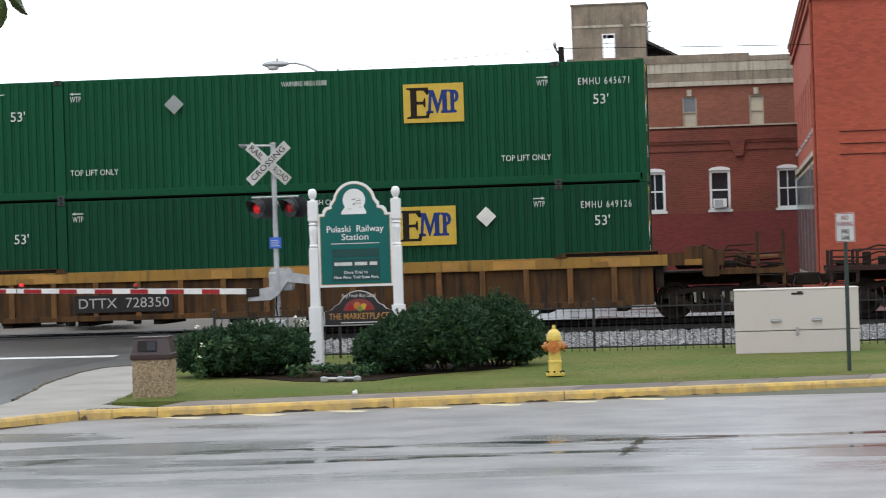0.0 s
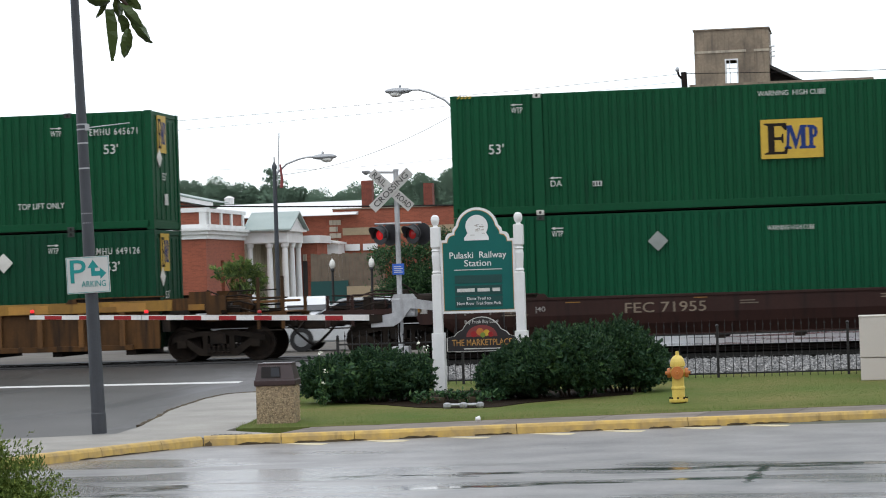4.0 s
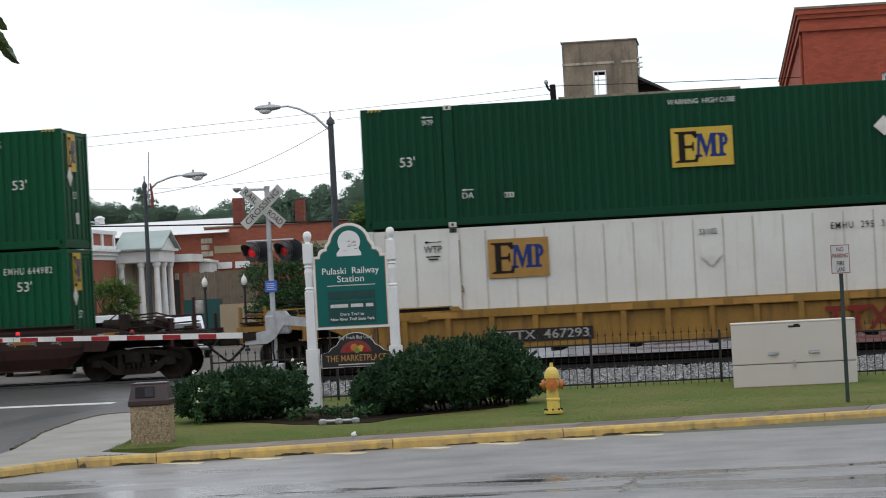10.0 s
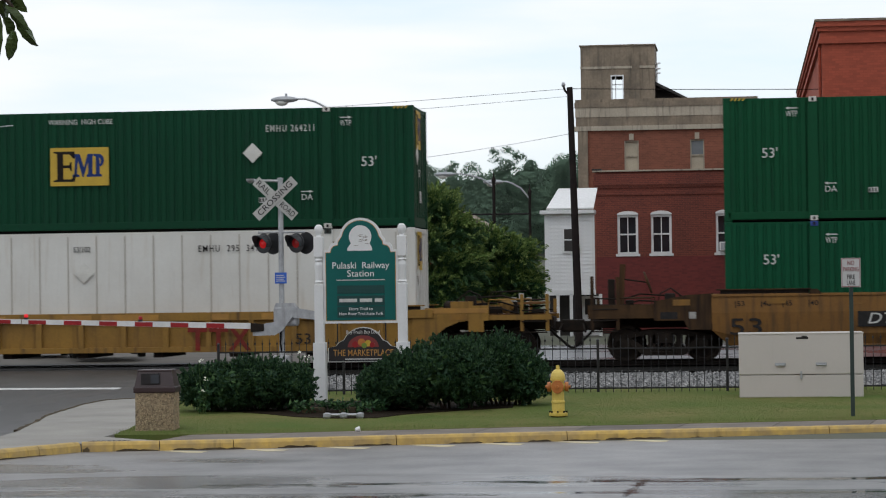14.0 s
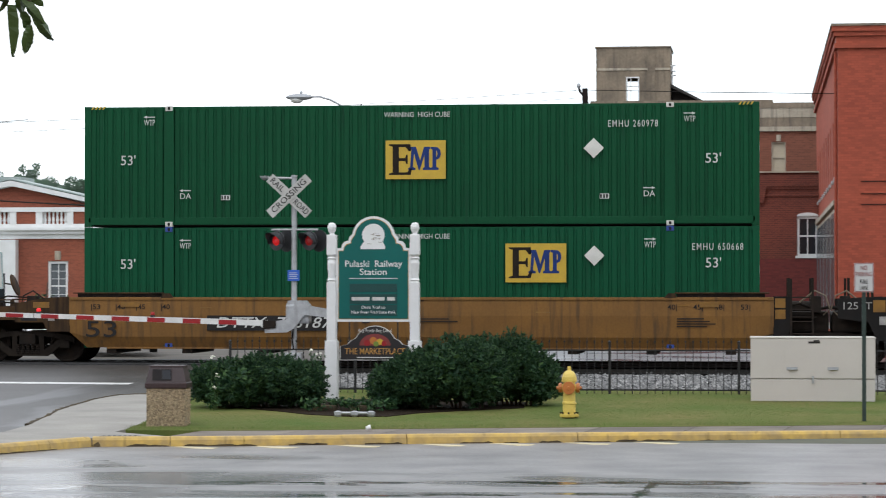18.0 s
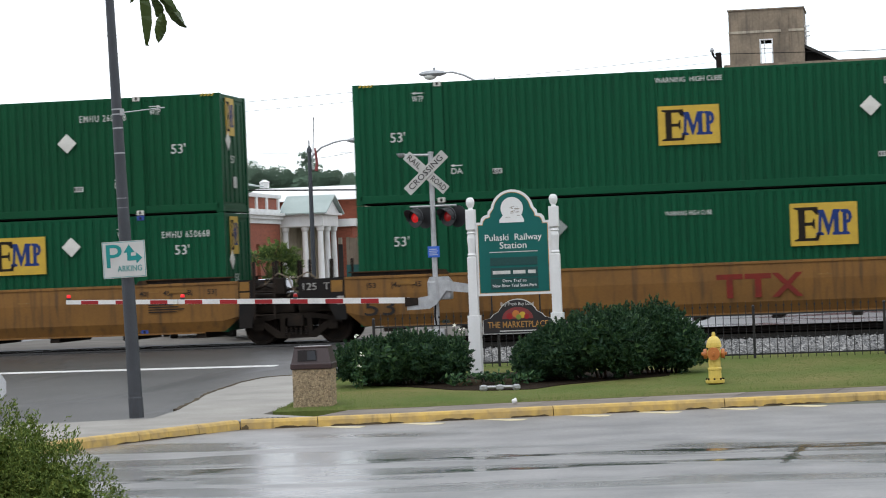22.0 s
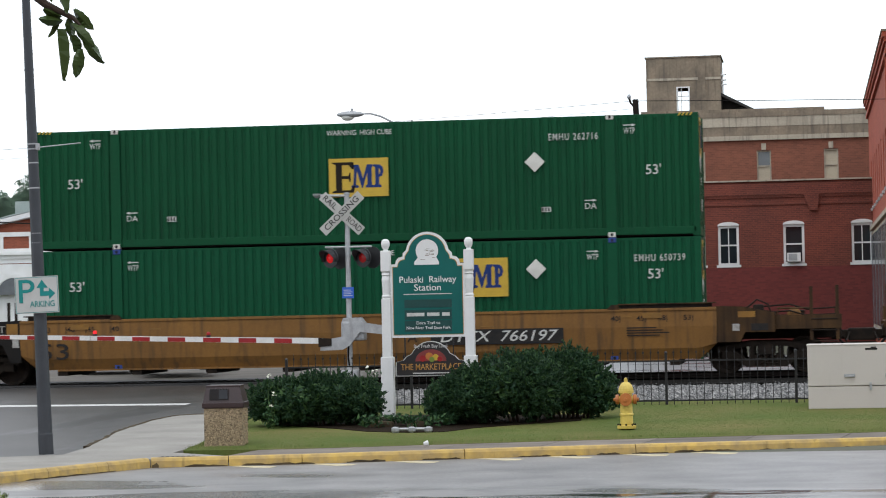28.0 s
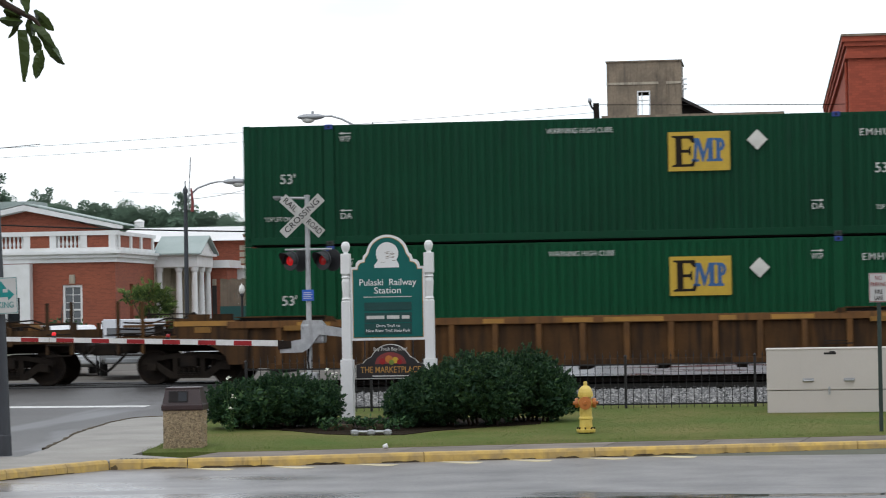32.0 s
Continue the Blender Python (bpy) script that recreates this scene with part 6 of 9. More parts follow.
def cabinet():
    t = thing("utility_cabinet", "beige steel utility cabinet on a concrete pad", "cabinet", pose(0.03, 49.2, 0.32))
    part("pad", bx(-0.2, 2.13, -0.03, 1.05, -0.1, 0.03, bevel=0.015), "concrete", t, "concrete pad")
    part("lower_body", bx(-0.16, 2.09, 0, 1.0, 0.03, 0.435, bevel=0.01), "cabinet", t)
    part("upper_body", bx(-0.165, 2.095, -0.012, 1.0, 0.445, 1.18, bevel=0.014), "cabinet", t)
    part("lid", bx(-0.175, 2.105, -0.02, 1.02, 1.178, 1.205, bevel=0.01), "cabinet", t)
    for x in (0.59, 1.33):
        h = part("handle", tube(B(), [(x - 0.08, -0.012, 0.63), (x - 0.075, -0.05, 0.615), (x + 0.075, -0.05, 0.615), (x + 0.08, -0.012, 0.63)], 0.013, 8), "steel", t, "steel bail handle")
        part("handle_plate", bx(x - 0.1, x + 0.1, -0.02, -0.012, 0.6, 0.66, bevel=0.004), "steel", h)
    part("latch", bx(0.945, 0.985, -0.04, -0.012, 0.36, 0.5, bevel=0.006), "steel", t)
    part("label_plate", bx(0.88, 1.1, -0.016, -0.011, 1.09, 1.125), "letter_dark", t)
    part("label_tag", bx(0.98, 1.08, -0.018, -0.0115, 1.127, 1.15), "letter_dark", t)


cabinet()


def no_parking():
    t = thing("no_parking_sign", "white no parking sign on a dark green steel post", "sign", pose(1.76, 45.1, 0.067) @ Matrix.Diagonal((1.061, 1.061, 1.061, 1)))
    part("post", bx(-0.032, 0.032, -0.02, 0.02, -0.1, 2.42, bevel=0.006), "green_pole", t)
    p = part("plate", bx(-0.152, 0.152, -0.034, -0.026, 2.15, 2.61, bevel=0.003), "sheet", t, "white rectangular plate")
    fr = prism(B(), [(-0.145, 2.157), (0.145, 2.157), (0.145, 2.603), (-0.145, 2.603)], -0.0355, -0.0345)
    part("border", fr, "red_text", p)
    part("face", bx(-0.135, 0.135, -0.0375, -0.0352, 2.167, 2.593), "sheet", p)
    for s, z, w in (("NO", 2.53, 0.11), ("PARKING", 2.43, 0.24), ("FIRE", 2.31, 0.12), ("LANE", 2.215, 0.13)):
        part("lettering", words(s, 0.1, "red_text" if z > 2.4 else "letter_dark", w), None, p, at=pose(0, -0.04, z))


no_parking()


def parking_pole():
    t = thing("street_light_pole", "dark grey tapered steel pole with bands, carrying a parking sign", "pole", pose(-12.08, 41.0, 0.16, 0, -1.6))
    part("pole", turned(B(), [(0.118, 0), (0.118, 0.32), (0.112, 0.33), (0.1, 2.4), (0.072, 6.2), (0.05, 9.5)], 20), "pole", t)
    for z in (0.34, 3.35, 3.5, 4.22, 4.62, 4.84, 4.92, 6.1):
        r = 0.104 - z * 0.0052
        part("band", turned(B(), [(r + 0.002, z - 0.012), (r + 0.006, z - 0.01), (r + 0.006, z + 0.01), (r + 0.002, z + 0.012)], 18), "steel" if z > 1 and z < 6 else "pole", t, "steel band")
    for z, l in ((4.86, 0.8),):
        a = part("banner_arm", tube(B(), [(0.05, -0.03, z), (0.12, -0.05, z), (l, -0.05, z + 0.03)], 0.009, 6), "steel", t, "thin steel banner arm")
        part("arm_bracket", bx(0.07, 0.13, -0.08, -0.02, z - 0.045, z + 0.06, bevel=0.006), "steel", a)
    p = part("parking_sign", bx(-0.355, 0.355, -0.135, -0.122, 2.235, 2.815, bevel=0.004), "sheet", t, "white parking sign with teal lettering")
    part("sign_border", prism(B(), [(-0.345, 2.245), (0.345, 2.245), (0.345, 2.805), (-0.345, 2.805)], -0.1365, -0.1355), "teal", p)
    part("sign_face", bx(-0.337, 0.337, -0.138, -0.1362, 2.253, 2.797), "sheet", p)
    part("lettering", words("P", 0.53, "teal", 0.26), None, p, at=pose(-0.175, -0.141, 2.565))
    part("lettering", words("ARKING", 0.135, "teal", 0.4), None, p, at=pose(0.09, -0.141, 2.375))
    arrow = [(0.06, 2.5), (0.06, 2.64), (0.0, 2.64), (0.1, 2.78), (0.2, 2.64), (0.13, 2.64), (0.13, 2.58), (0.22, 2.58), (0.22, 2.64), (0.33, 2.54), (0.22, 2.44), (0.22, 2.5)]
    part("arrow", prism(B(), [(x * 0.92, 2.525 + (z - 2.525) * 0.92) for x, z in arrow], -0.1415, -0.138), "teal", p)
    return t


parking_pole()


def crossing_signal():
    t = thing("crossing_signal", "railway crossing signal with crossbuck, red lamps and lowered gate", "crossing signal", pose(-10.41, 59.5, 0.55))
    part("base", bx(-0.2, 0.2, -0.2, 0.2, 0, 0.42, bevel=0.03), "alum", t, "silver cast base")
    part("mast", turned(B(), [(0.066, 0.4), (0.062, 1.5), (0.06, 4.38), (0.07, 4.39), (0.07, 4.43), (0.0, 4.44)], 16, cap=False), "alum", t, "silver steel mast")
    part("junction_box", bx(-0.14, 0.16, -0.12, 0.12, 1.4, 1.55, bevel=0.02), "alum", t)
    # crossbuck, turned a little to face the road
    cb = part("crossbuck", turned(B(), [(0.03, -0.02), (0.03, 0.02)], 10, pose(-0.1, -0.11, 3.96, 90)), "steel", t, "white crossbuck with black lettering")
    for k, (ang, s) in enumerate(((43, "CROSSING"), (-43, "RAIL    ROAD"))):
        turn = pose(-0.1, -0.122 + 0.022 * k, 3.96, 0, -ang)
        bl = part("blade", bx(-0.61, 0.61, -0.008, 0.008, -0.114, 0.114, bevel=0.003), "crossbuck_white", cb, at=turn)
        if k == 0:
            part("lettering", words(s, 0.19, "letter_dark", 1.02), None, bl, at=pose(0, -0.011, 0))
        else:
            part("lettering", words("RAIL", 0.19, "letter_dark", 0.37), None, bl, at=pose(-0.37, -0.011, 0))
            part("lettering", words("ROAD", 0.19, "letter_dark", 0.40), None, bl, at=pose(0.37, -0.011, 0))
    part("bell_arm", tube(B(), [(0.0, -0.02, 4.36), (-0.35, -0.04, 4.37), (-0.70, -0.05, 4.38)], 0.028, 8), "alum", t)
    part("bell", turned(B(), [(0.02, 0), (0.05, 0.02), (0.09, 0.06), (0.1, 0.1), (0.0, 0.1)], 16, pose(-0.68, -0.05, 4.32), cap=False), "alum", t)
    part("lamp_crossarm", tube(B(), [(-0.52, -0.02, 3.2), (0.55, -0.02, 3.2)], 0.025, 8), "alum", t)
    for x, lit in ((-0.38, True), (0.37, False)):
        lamp = part("flashing_lamp", turned(B(), [(0.15, -0.03), (0.15, 0.0), (0.12, 0.12), (0.05, 0.16)], 24, pose(x, -0.05, 2.95, -90)), "lamp_black", t, "black round signal lamp with red lens",
                    at=Matrix.Translation((x, -0.05, 0)) @ Matrix.Rotation(math.radians(-30), 4, "Z") @ Matrix.Translation((-x, 0.05, 0)))
        part("backing_disc", turned(B(), [(0.225, -0.004), (0.22, 0.012), (0.15, 0.015)], 32, pose(x, -0.07, 2.95, 90)), "lamp_black", lamp)
        hoodm = B()
        n = 18
        rows = []
        for d, r in ((0.0, 0.19), (0.3, 0.18)):
            rows.append([hoodm.verts.new((x + r * math.cos(math.radians(-25 + 230 * i / n)), -0.08 - d * (0.35 + 0.65 * max(0, math.sin(math.radians(-25 + 230 * i / n)))),
                                          2.95 + r * math.sin(math.radians(-25 + 230 * i / n)))) for i in range(n + 1)])
        for i in range(n):
            hoodm.faces.new((rows[0][i], rows[0][i + 1], rows[1][i + 1], rows[1][i]))
        bmesh.ops.solidify(hoodm, geom=hoodm.faces[:], thickness=0.006)
        part("visor", hoodm, "visor_grey", lamp, "weathered grey visor")
        part("lens", turned(B(), [(0.0, 0.04), (0.06, 0.03), (0.112, 0.0)], 24, pose(x, -0.085, 2.95, 90), cap=False), "red_lamp" if lit else "dim_lamp", lamp, "red glass lens")
        part("rear_lamp", turned(B(), [(0.25, -0.01), (0.25, 0.0), (0.15, 0.02), (0.13, 0.12), (0.05, 0.16)], 24, pose(x + 0.1, 0.16, 2.95, -90)), "lamp_black", lamp)
        part("lamp_bracket", tube(B(), [(x, 0.0, 2.97), (x, 0.0, 3.2)], 0.022, 8), "alum", lamp)
    part("blue_sign", bx(-0.135, 0.135, -0.09, -0.082, 2.04, 2.29, bevel=0.004), "blue_sign", t, "small blue emergency notice")
    bm = B()
    for i in range(4):
        box(bm, -0.1, 0.1 - 0.03 * (i % 2), -0.093, -0.0905, 2.09 + i * 0.042, 2.105 + i * 0.042)
    tagged(part("notice_bars", bm, "letter", t), kind="stuff")
    # gate mechanism and arm
    mech = part("gate_mechanism", bx(-0.16, 0.38, -0.22, 0.16, 1.08, 1.52, bevel=0.05), "alum", t, "silver gate mechanism box")
    part("mechanism_cover", prism(B(), [(-0.15, 1.5), (0.36, 1.5), (0.28, 1.6), (-0.1, 1.6)], -0.2, 0.14), "alum", mech)
    part("support_arm", prism(B(), [(-0.62, 0.87), (-0.62, 1.10), (-0.1, 1.18), (0.05, 1.52), (0.3, 1.52), (0.3, 1.30), (0.06, 0.98), (-0.12, 0.88)], -0.30, -0.22), "alum", mech, "cast gate arm support")
    part("counterweight_arm", prism(B(), [(0.25, 1.28), (0.95, 1.20), (0.98, 1.38), (0.3, 1.50)], -0.29, -0.23), "alum", mech)
    part("shaft", turned(B(), [(0.07, -0.36), (0.07, -0.2)], 14, pose(0.14, 0, 1.4, 90)), "steel", mech)
    part("conduit", tube(B(), [(0.02, -0.25, 1.0), (-0.02, -0.12, 0.7), (0.0, -0.02, 0.42)], 0.02, 8), "black", mech)
    for bxx, bz in ((-0.1, 1.15), (0.3, 1.15), (-0.1, 1.44), (0.3, 1.44), (0.1, 1.3)):
        part("bolt", turned(B(), [(0.022, 0.0), (0.022, 0.03)], 6, pose(bxx, -0.22, bz, 90)), "steel", mech)
    part("pinch_plate", prism(B(), [(-0.66, 0.95), (-0.36, 0.98), (-0.36, 1.14), (-0.66, 1.16)], -0.325, -0.30), "truck", mech)
    x0, x1, z0, z1 = -0.56, -8.62, 1.09, 1.335
    arm = part("gate_arm", tube(B(), [(-0.62, -0.26, z0 - 0.0), (-0.4, -0.26, z0 + 0.02)], 0.03, 8), "alum", t, "long red and white gate arm")

    def along(a, b, low, high, y0, y1):
        """A length of the tapering arm between x = a and b."""
        q = []
        for x in (a, b):
            f = (x - x0) / (x1 - x0)
            q.append((x, z0 + (z1 - z0) * f, 0.066 - 0.018 * f))
        return prism(B(), [(q[0][0], q[0][1] + low * q[0][2]), (q[1][0], q[1][1] + low * q[1][2]), (q[1][0], q[1][1] + high * q[1][2]), (q[0][0], q[0][1] + high * q[0][2])], y0, y1)

    for a, b in ((x0, -3.3), (-3.32, -5.95), (-5.97, x1)):
        part("arm_beam", along(a, b, -1, 1, -0.285, -0.235), "arm_white", arm)
    for i in range(9):
        a = -1.27 - i * 0.8225
        part("arm_stripe", along(a, a - 0.41, -0.95, 0.7, -0.289, -0.284), "red_stripe", arm)
    for x, h in ((-3.2, "red_lamp"), (-5.85, "arm_lamp"), (-8.56, "arm_lamp")):
        f = (x - x0) / (x1 - x0)
        z = z0 + (z1 - z0) * f + 0.05
        l = part("arm_lamp", bx(x - 0.05, x + 0.05, -0.29, -0.23, z, z + 0.05, bevel=0.01), "lamp_black", arm)
        part("lens", turned(B(), [(0.045, 0.05), (0.05, 0.08), (0.04, 0.12), (0.0, 0.125)], 12, pose(x, -0.26, z), cap=False), h if x < -4 else "dim_lamp", l, "small red lamp")


M["visor_grey"] = mat("weathered_visor", (0.09, 0.095, 0.1), (0.05, 0.052, 0.056), 0.5, 0, 3, 40, 0.05)
M["crossbuck_white"] = mat("weathered_white_sheet", (0.5, 0.49, 0.46), (0.4, 0.39, 0.36), 0.5, 0, 3, 40, 0.05)
M["arm_white"] = mat("white_reflective_tape", (0.74, 0.73, 0.70), (0.62, 0.61, 0.58), 0.4, 0, 3, 40, 0.03)
crossing_signal()


def iron_fence():
    t = thing("iron_fence", "low black iron fence with spear tops along the lawn", "fence")
    y, z = 51.2, 0.37
    pick = mesh_of("picket", prism(bx(-0.007, 0.007, -0.007, 0.007, 0.02, 1.02), [(-0.02, 1.02), (0.0, 0.99), (0.02, 1.02), (0.006, 1.05), (0.0, 1.13), (-0.006, 1.05)], -0.006, 0.006), M["iron"])
    x = -10.22
    i = 0
    while x < 10.5:
        if i % 17 == 0:
            p = part("post", bx(-0.025, 0.025, -0.025, 0.025, -0.1, 1.0, bevel=0.004), "iron", t, at=pose(x, y, z))
            part("post_cap", turned(B(), [(0.02, 1.0), (0.033, 1.015), (0.025, 1.035), (0.0, 1.05)], 10, cap=False), "iron", p)
        else:
            part("picket", pick, None, t, at=pose(x, y, z))
        x += 0.145
        i += 1
    for zz in (0.1, 0.86):
        part("fence_rail", bx(-10.22, 10.5, y - 0.012, y + 0.012, z + zz - 0.015, z + zz + 0.015), "iron", t)


iron_fence()

# ---- planting ----


def shrub(label, lobes, n, size, mt, seed, base, cat="shrub"):
    """A dense bush: short stems and a crown of small leaves in uneven lobes."""
    rng = np.random.default_rng(seed)
    t = thing("shrub", label, cat, pose(*base))
    bm = B()
    for (cx, cy, cz), (rx, ry, rz) in lobes:
        for k in range(3):
            tube(bm, [(cx * 0.7 + 0.06 * k, cy * 0.7, -0.05), (cx * 0.9 + 0.1 * (k - 1), cy, cz * 0.5), (cx + rx * 0.4 * (k - 1), cy, cz + rz * 0.4)], 0.03, 6, 0.01)
    part("woody_base", bm, "bark", t)
    tot = sum(r[0] * r[2] for _, r in lobes)
    pts, ways, dark = [], [], []
    for c, r in lobes:
        m = int(n * r[0] * r[2] / tot)
        tufts = max(20, m // 30)
        tc = clump_points(rng, c, r, tufts, 0.8)
        out = (tc - np.asarray(c)) / np.asarray(r) * 0.8 + np.array([0, 0, 0.55]) + rng.normal(0, 0.3, (tufts, 3))
        out /= np.linalg.norm(out, axis=1, keepdims=True)
        reach = rng.uniform(0.05, 0.15, tufts) * np.where(rng.random(tufts) < 0.12, 1.7, 1.0)
        k = rng.integers(0, tufts, m)
        f = rng.random((m, 1))
        sub = tc[k] + out[k] * f * reach[k, None] + rng.normal(0, 0.022, (m, 3)) * (1.25 - f)
        ok = sub[:, 2] > 0.02
        pts.append(sub[ok])
        ways.append((out[k] + rng.normal(0, 0.45, (m, 3)))[ok])
        dark.append(clump_points(rng, c, np.array(r) * 0.86, m // 4, 0.7))
    pts, ways = np.concatenate(pts), np.concatenate(ways)
    leaves("crown", pts, rng.uniform(0.6, 1.2, len(pts)) * size, mt, t, seed, 0.0, 0.34, ways)
    dk = np.concatenate(dark)
    dk = dk[dk[:, 2] > 0.02]
    leaves("inner_leaves", dk, rng.uniform(0.9, 1.5, len(dk)) * size * 1.8, mt, t, seed + 50)
    return t


shrub("dense dark green evergreen shrub beside the sign", [((-0.72, 0, 0.42), (0.52, 0.62, 0.38)), ((-0.25, -0.05, 0.47), (0.58, 0.75, 0.42)), ((0.35, 0, 0.5), (0.55, 0.7, 0.42)), ((0.78, 0.05, 0.44), (0.46, 0.6, 0.38)),
                                                         ((0.05, 0.1, 0.62), (0.5, 0.6, 0.3))],
      30000, 0.034, "shrub_leaf", 5, (-8.83, 46.7, 0.28))
shrub("large dense dark green evergreen shrub in front of the sign", [((-1.1, -0.1, 0.42), (0.55, 0.8, 0.4)), ((-0.72, -0.2, 0.55), (0.58, 0.85, 0.5)), ((-0.15, -0.15, 0.7), (0.62, 0.9, 0.56)), ((0.3, -0.1, 0.62), (0.55, 0.8, 0.56))],
      36000, 0.034, "shrub_leaf", 6, (-5.2, 46.8, 0.28))
shrub("dense dark green evergreen shrub crowding a larger one", [((0.0, 0, 0.62), (0.6, 0.7, 0.5)), ((0.2, 0.1, 0.82), (0.5, 0.6, 0.48)), ((0.55, 0, 0.5), (0.5, 0.6, 0.42)), ((-0.35, 0, 0.85), (0.4, 0.5, 0.42))],
      24000, 0.034, "shrub_leaf", 16, (-4.5, 47.6, 0.28))
bush = shrub("bright green leafy bush close to the viewer", [((-0.45, 0, 1.22), (0.5, 0.5, 0.5)), ((-0.02, 0, 0.98), (0.4, 0.4, 0.52)), ((-0.9, 0.1, 1.26), (0.5, 0.5, 0.5)),
                                                      ((-0.45, 0, 0.55), (0.75, 0.5, 0.55))], 110000, 0.0115, "near_bush", 7, (-4.02, 12, 0.12))
rng = np.random.default_rng(61)
tips = []
for k in range(150):
    x = rng.uniform(-1.4, 0.35)
    top = float(np.interp(x, [-1.4, -0.9, -0.45, 0.0, 0.2, 0.35], [1.6, 1.72, 1.68, 1.46, 1.3, 0.9])) + rng.uniform(-0.12, 0.1)
    y, lean = rng.uniform(-0.35, 0.3), rng.normal(0, 0.12)
    f = rng.random((60, 1)) ** 0.8
    q = np.array([x, y, top - 0.3]) + f * np.array([lean * 0.3, 0, 0.34])
    tips.append(q + rng.normal(0, 0.014, (60, 3)) * (1.4 - f))
tips = np.concatenate(tips)
leaves("shoots", tips, rng.uniform(0.007, 0.012, len(tips)), "near_bush", bush, 62)
# mulch under the shrubs
setting("flower_bed", slab([(-9.6, 46.9), (-9.0, 46.4), (-8.3, 45.75), (-7.6, 44.9), (-6.8, 44.5), (-6.2, 44.55), (-5.8, 45.4), (-5.0, 46.2), (-4.1, 46.9), (-4.2, 48.4), (-6.6, 49.3), (-9.4, 48.6)],
                           lambda y: lawn_z(y) + 0.012, 0.06, (45, 46, 47, 48)), "mulch", "dark mulched flower bed", "flower bed")
rng = np.random.default_rng(12)
for k in range(8):
    x, y = -7.75 + 0.2 * k, 45.5 + 0.9 * rng.random()
    fl = thing("flowering_plant", "small leafy bedding plant with pale flowers", "flower", pose(x, y, lawn_z(y) + 0.03), group="plants in the flower bed")
    p = rng.normal(0, 0.07, (60, 3)) * [1, 1, 0.7] + [0, 0, 0.1]
    leaves("foliage", p[p[:, 2] > 0], rng.uniform(0.03, 0.06, (p[:, 2] > 0).sum()), "dark_leaf", fl, 20 + k)
for x, y, h in ((-9.52, 45.95, 0.95), (-9.42, 45.95, 0.62), (-9.45, 45.9, 0.4), (-7.95, 47.2, 1.0), (-7.82, 47.2, 0.92)):
    fl = thing("tall_flower", "tall thin stem with white blooms", "flower", pose(x, y, lawn_z(y)), group="plants in the flower bed")
    part("stem", tube(B(), [(0, 0, 0), (0.02, 0, h * 0.5), (0, 0, h)], 0.008, 5, 0.004), "tree_leaf", fl)
    p = np.array([[0, 0, h]]) + rng.normal(0, 0.025, (14, 3))
    leaves("bloom", p[:6], np.full(6, 0.03), "flower", fl, 40)
    p = np.stack([rng.normal(0, 0.05, 40), rng.normal(0, 0.05, 40), rng.uniform(0.05, h, 40)], 1)
    leaves("foliage", p, np.full(40, 0.04), "dark_leaf", fl, 41)
# small ground lights and stones at the sign's foot
gl = thing("ground_light", "low grey twin floodlight at the sign's foot", "light", pose(-6.76, 44.55, lawn_z(44.55)))
part("bar", tube(B(), [(-0.28, 0, 0.06), (0.28, 0, 0.06)], 0.025, 8), "steel", gl)
for x in (-0.28, 0, 0.28):
    part("lamp_body", turned(B(), [(0.05, 0), (0.07, 0.03), (0.07, 0.08), (0.03, 0.1)], 12, pose(x, 0, 0)), "steel", gl)
for k, (x, w) in enumerate(((-7.5, 0.4), (-6.9, 0.3))):
    st = thing("stone", "dark weathered edging stone in the flower bed", "stone", pose(x, 46.0, lawn_z(46.0)), group="edging stones")
    part("block", bx(-w / 2, w / 2, -0.1, 0.1, -0.03, 0.1, bevel=0.04), "bare_kerb", st)
cup = thing("litter_cup", "crumpled white paper cup on the grass edge", "litter", pose(-6.15, 41.75, 0.155))
part("cup", turned(B(), [(0.03, 0), (0.045, 0.06), (0.048, 0.07), (0.04, 0.068)], 12, pose(0, 0, 0.045, 0, 80, 20)), "white", cup)


def lawn_blades():
    rng = np.random.default_rng(3)
    n = 190000
    x, y = rng.uniform(-10.9, 9.0, n), rng.uniform(41.3, 52.4, n)
    edge = np.interp(x, [q[0] for q in KERB[6:]], [q[1] for q in KERB[6:]]) + 1.74
    left = np.interp(y, [q[1] for q in walk_edge], [q[0] for q in walk_edge]) + 0.05
    bed = (np.abs(x + 6.8) < 2.9) & (y > 44.45 + np.where(x > -6.9, 0.5, 0.22) * (x + 6.9) ** 2) & (y < 48.5)
    keep = (y > edge) & (x > left) & ~bed
    x, y = x[keep], y[keep]
    n = len(x)
    z = np.minimum(0.17 + np.maximum(0, y - 41) * 0.022, 0.152 + 0.11 * np.maximum(0, y - edge[keep] + 0.01))
    rim = np.minimum(y - edge[keep], (x - left[keep]) * 1.2) < 0.22
    h, a = rng.uniform(0.004, 0.014, n) * np.where(rim, 5.0, 1.0), rng.uniform(0, 6.28, n)
    w = 0.0035
    p = np.stack([x, y, z], 1)
    d = np.stack([np.cos(a), np.sin(a), np.zeros(n)], 1)
    tip = p + np.stack([rng.normal(0, 0.025, n), rng.normal(0, 0.025, n), h], 1)
    v = np.stack([p - d * w, p + d * w, tip], 1).reshape(-1, 3)
    me = bpy.data.meshes.new("grass")
    me.from_pydata(v.tolist(), [], np.arange(n * 3).reshape(-1, 3).tolist())
    me.materials.append(M["blade"])
    tagged(new("grass", me), "short green grass blades with straw tips", "grass", kind="stuff")


lawn_blades()


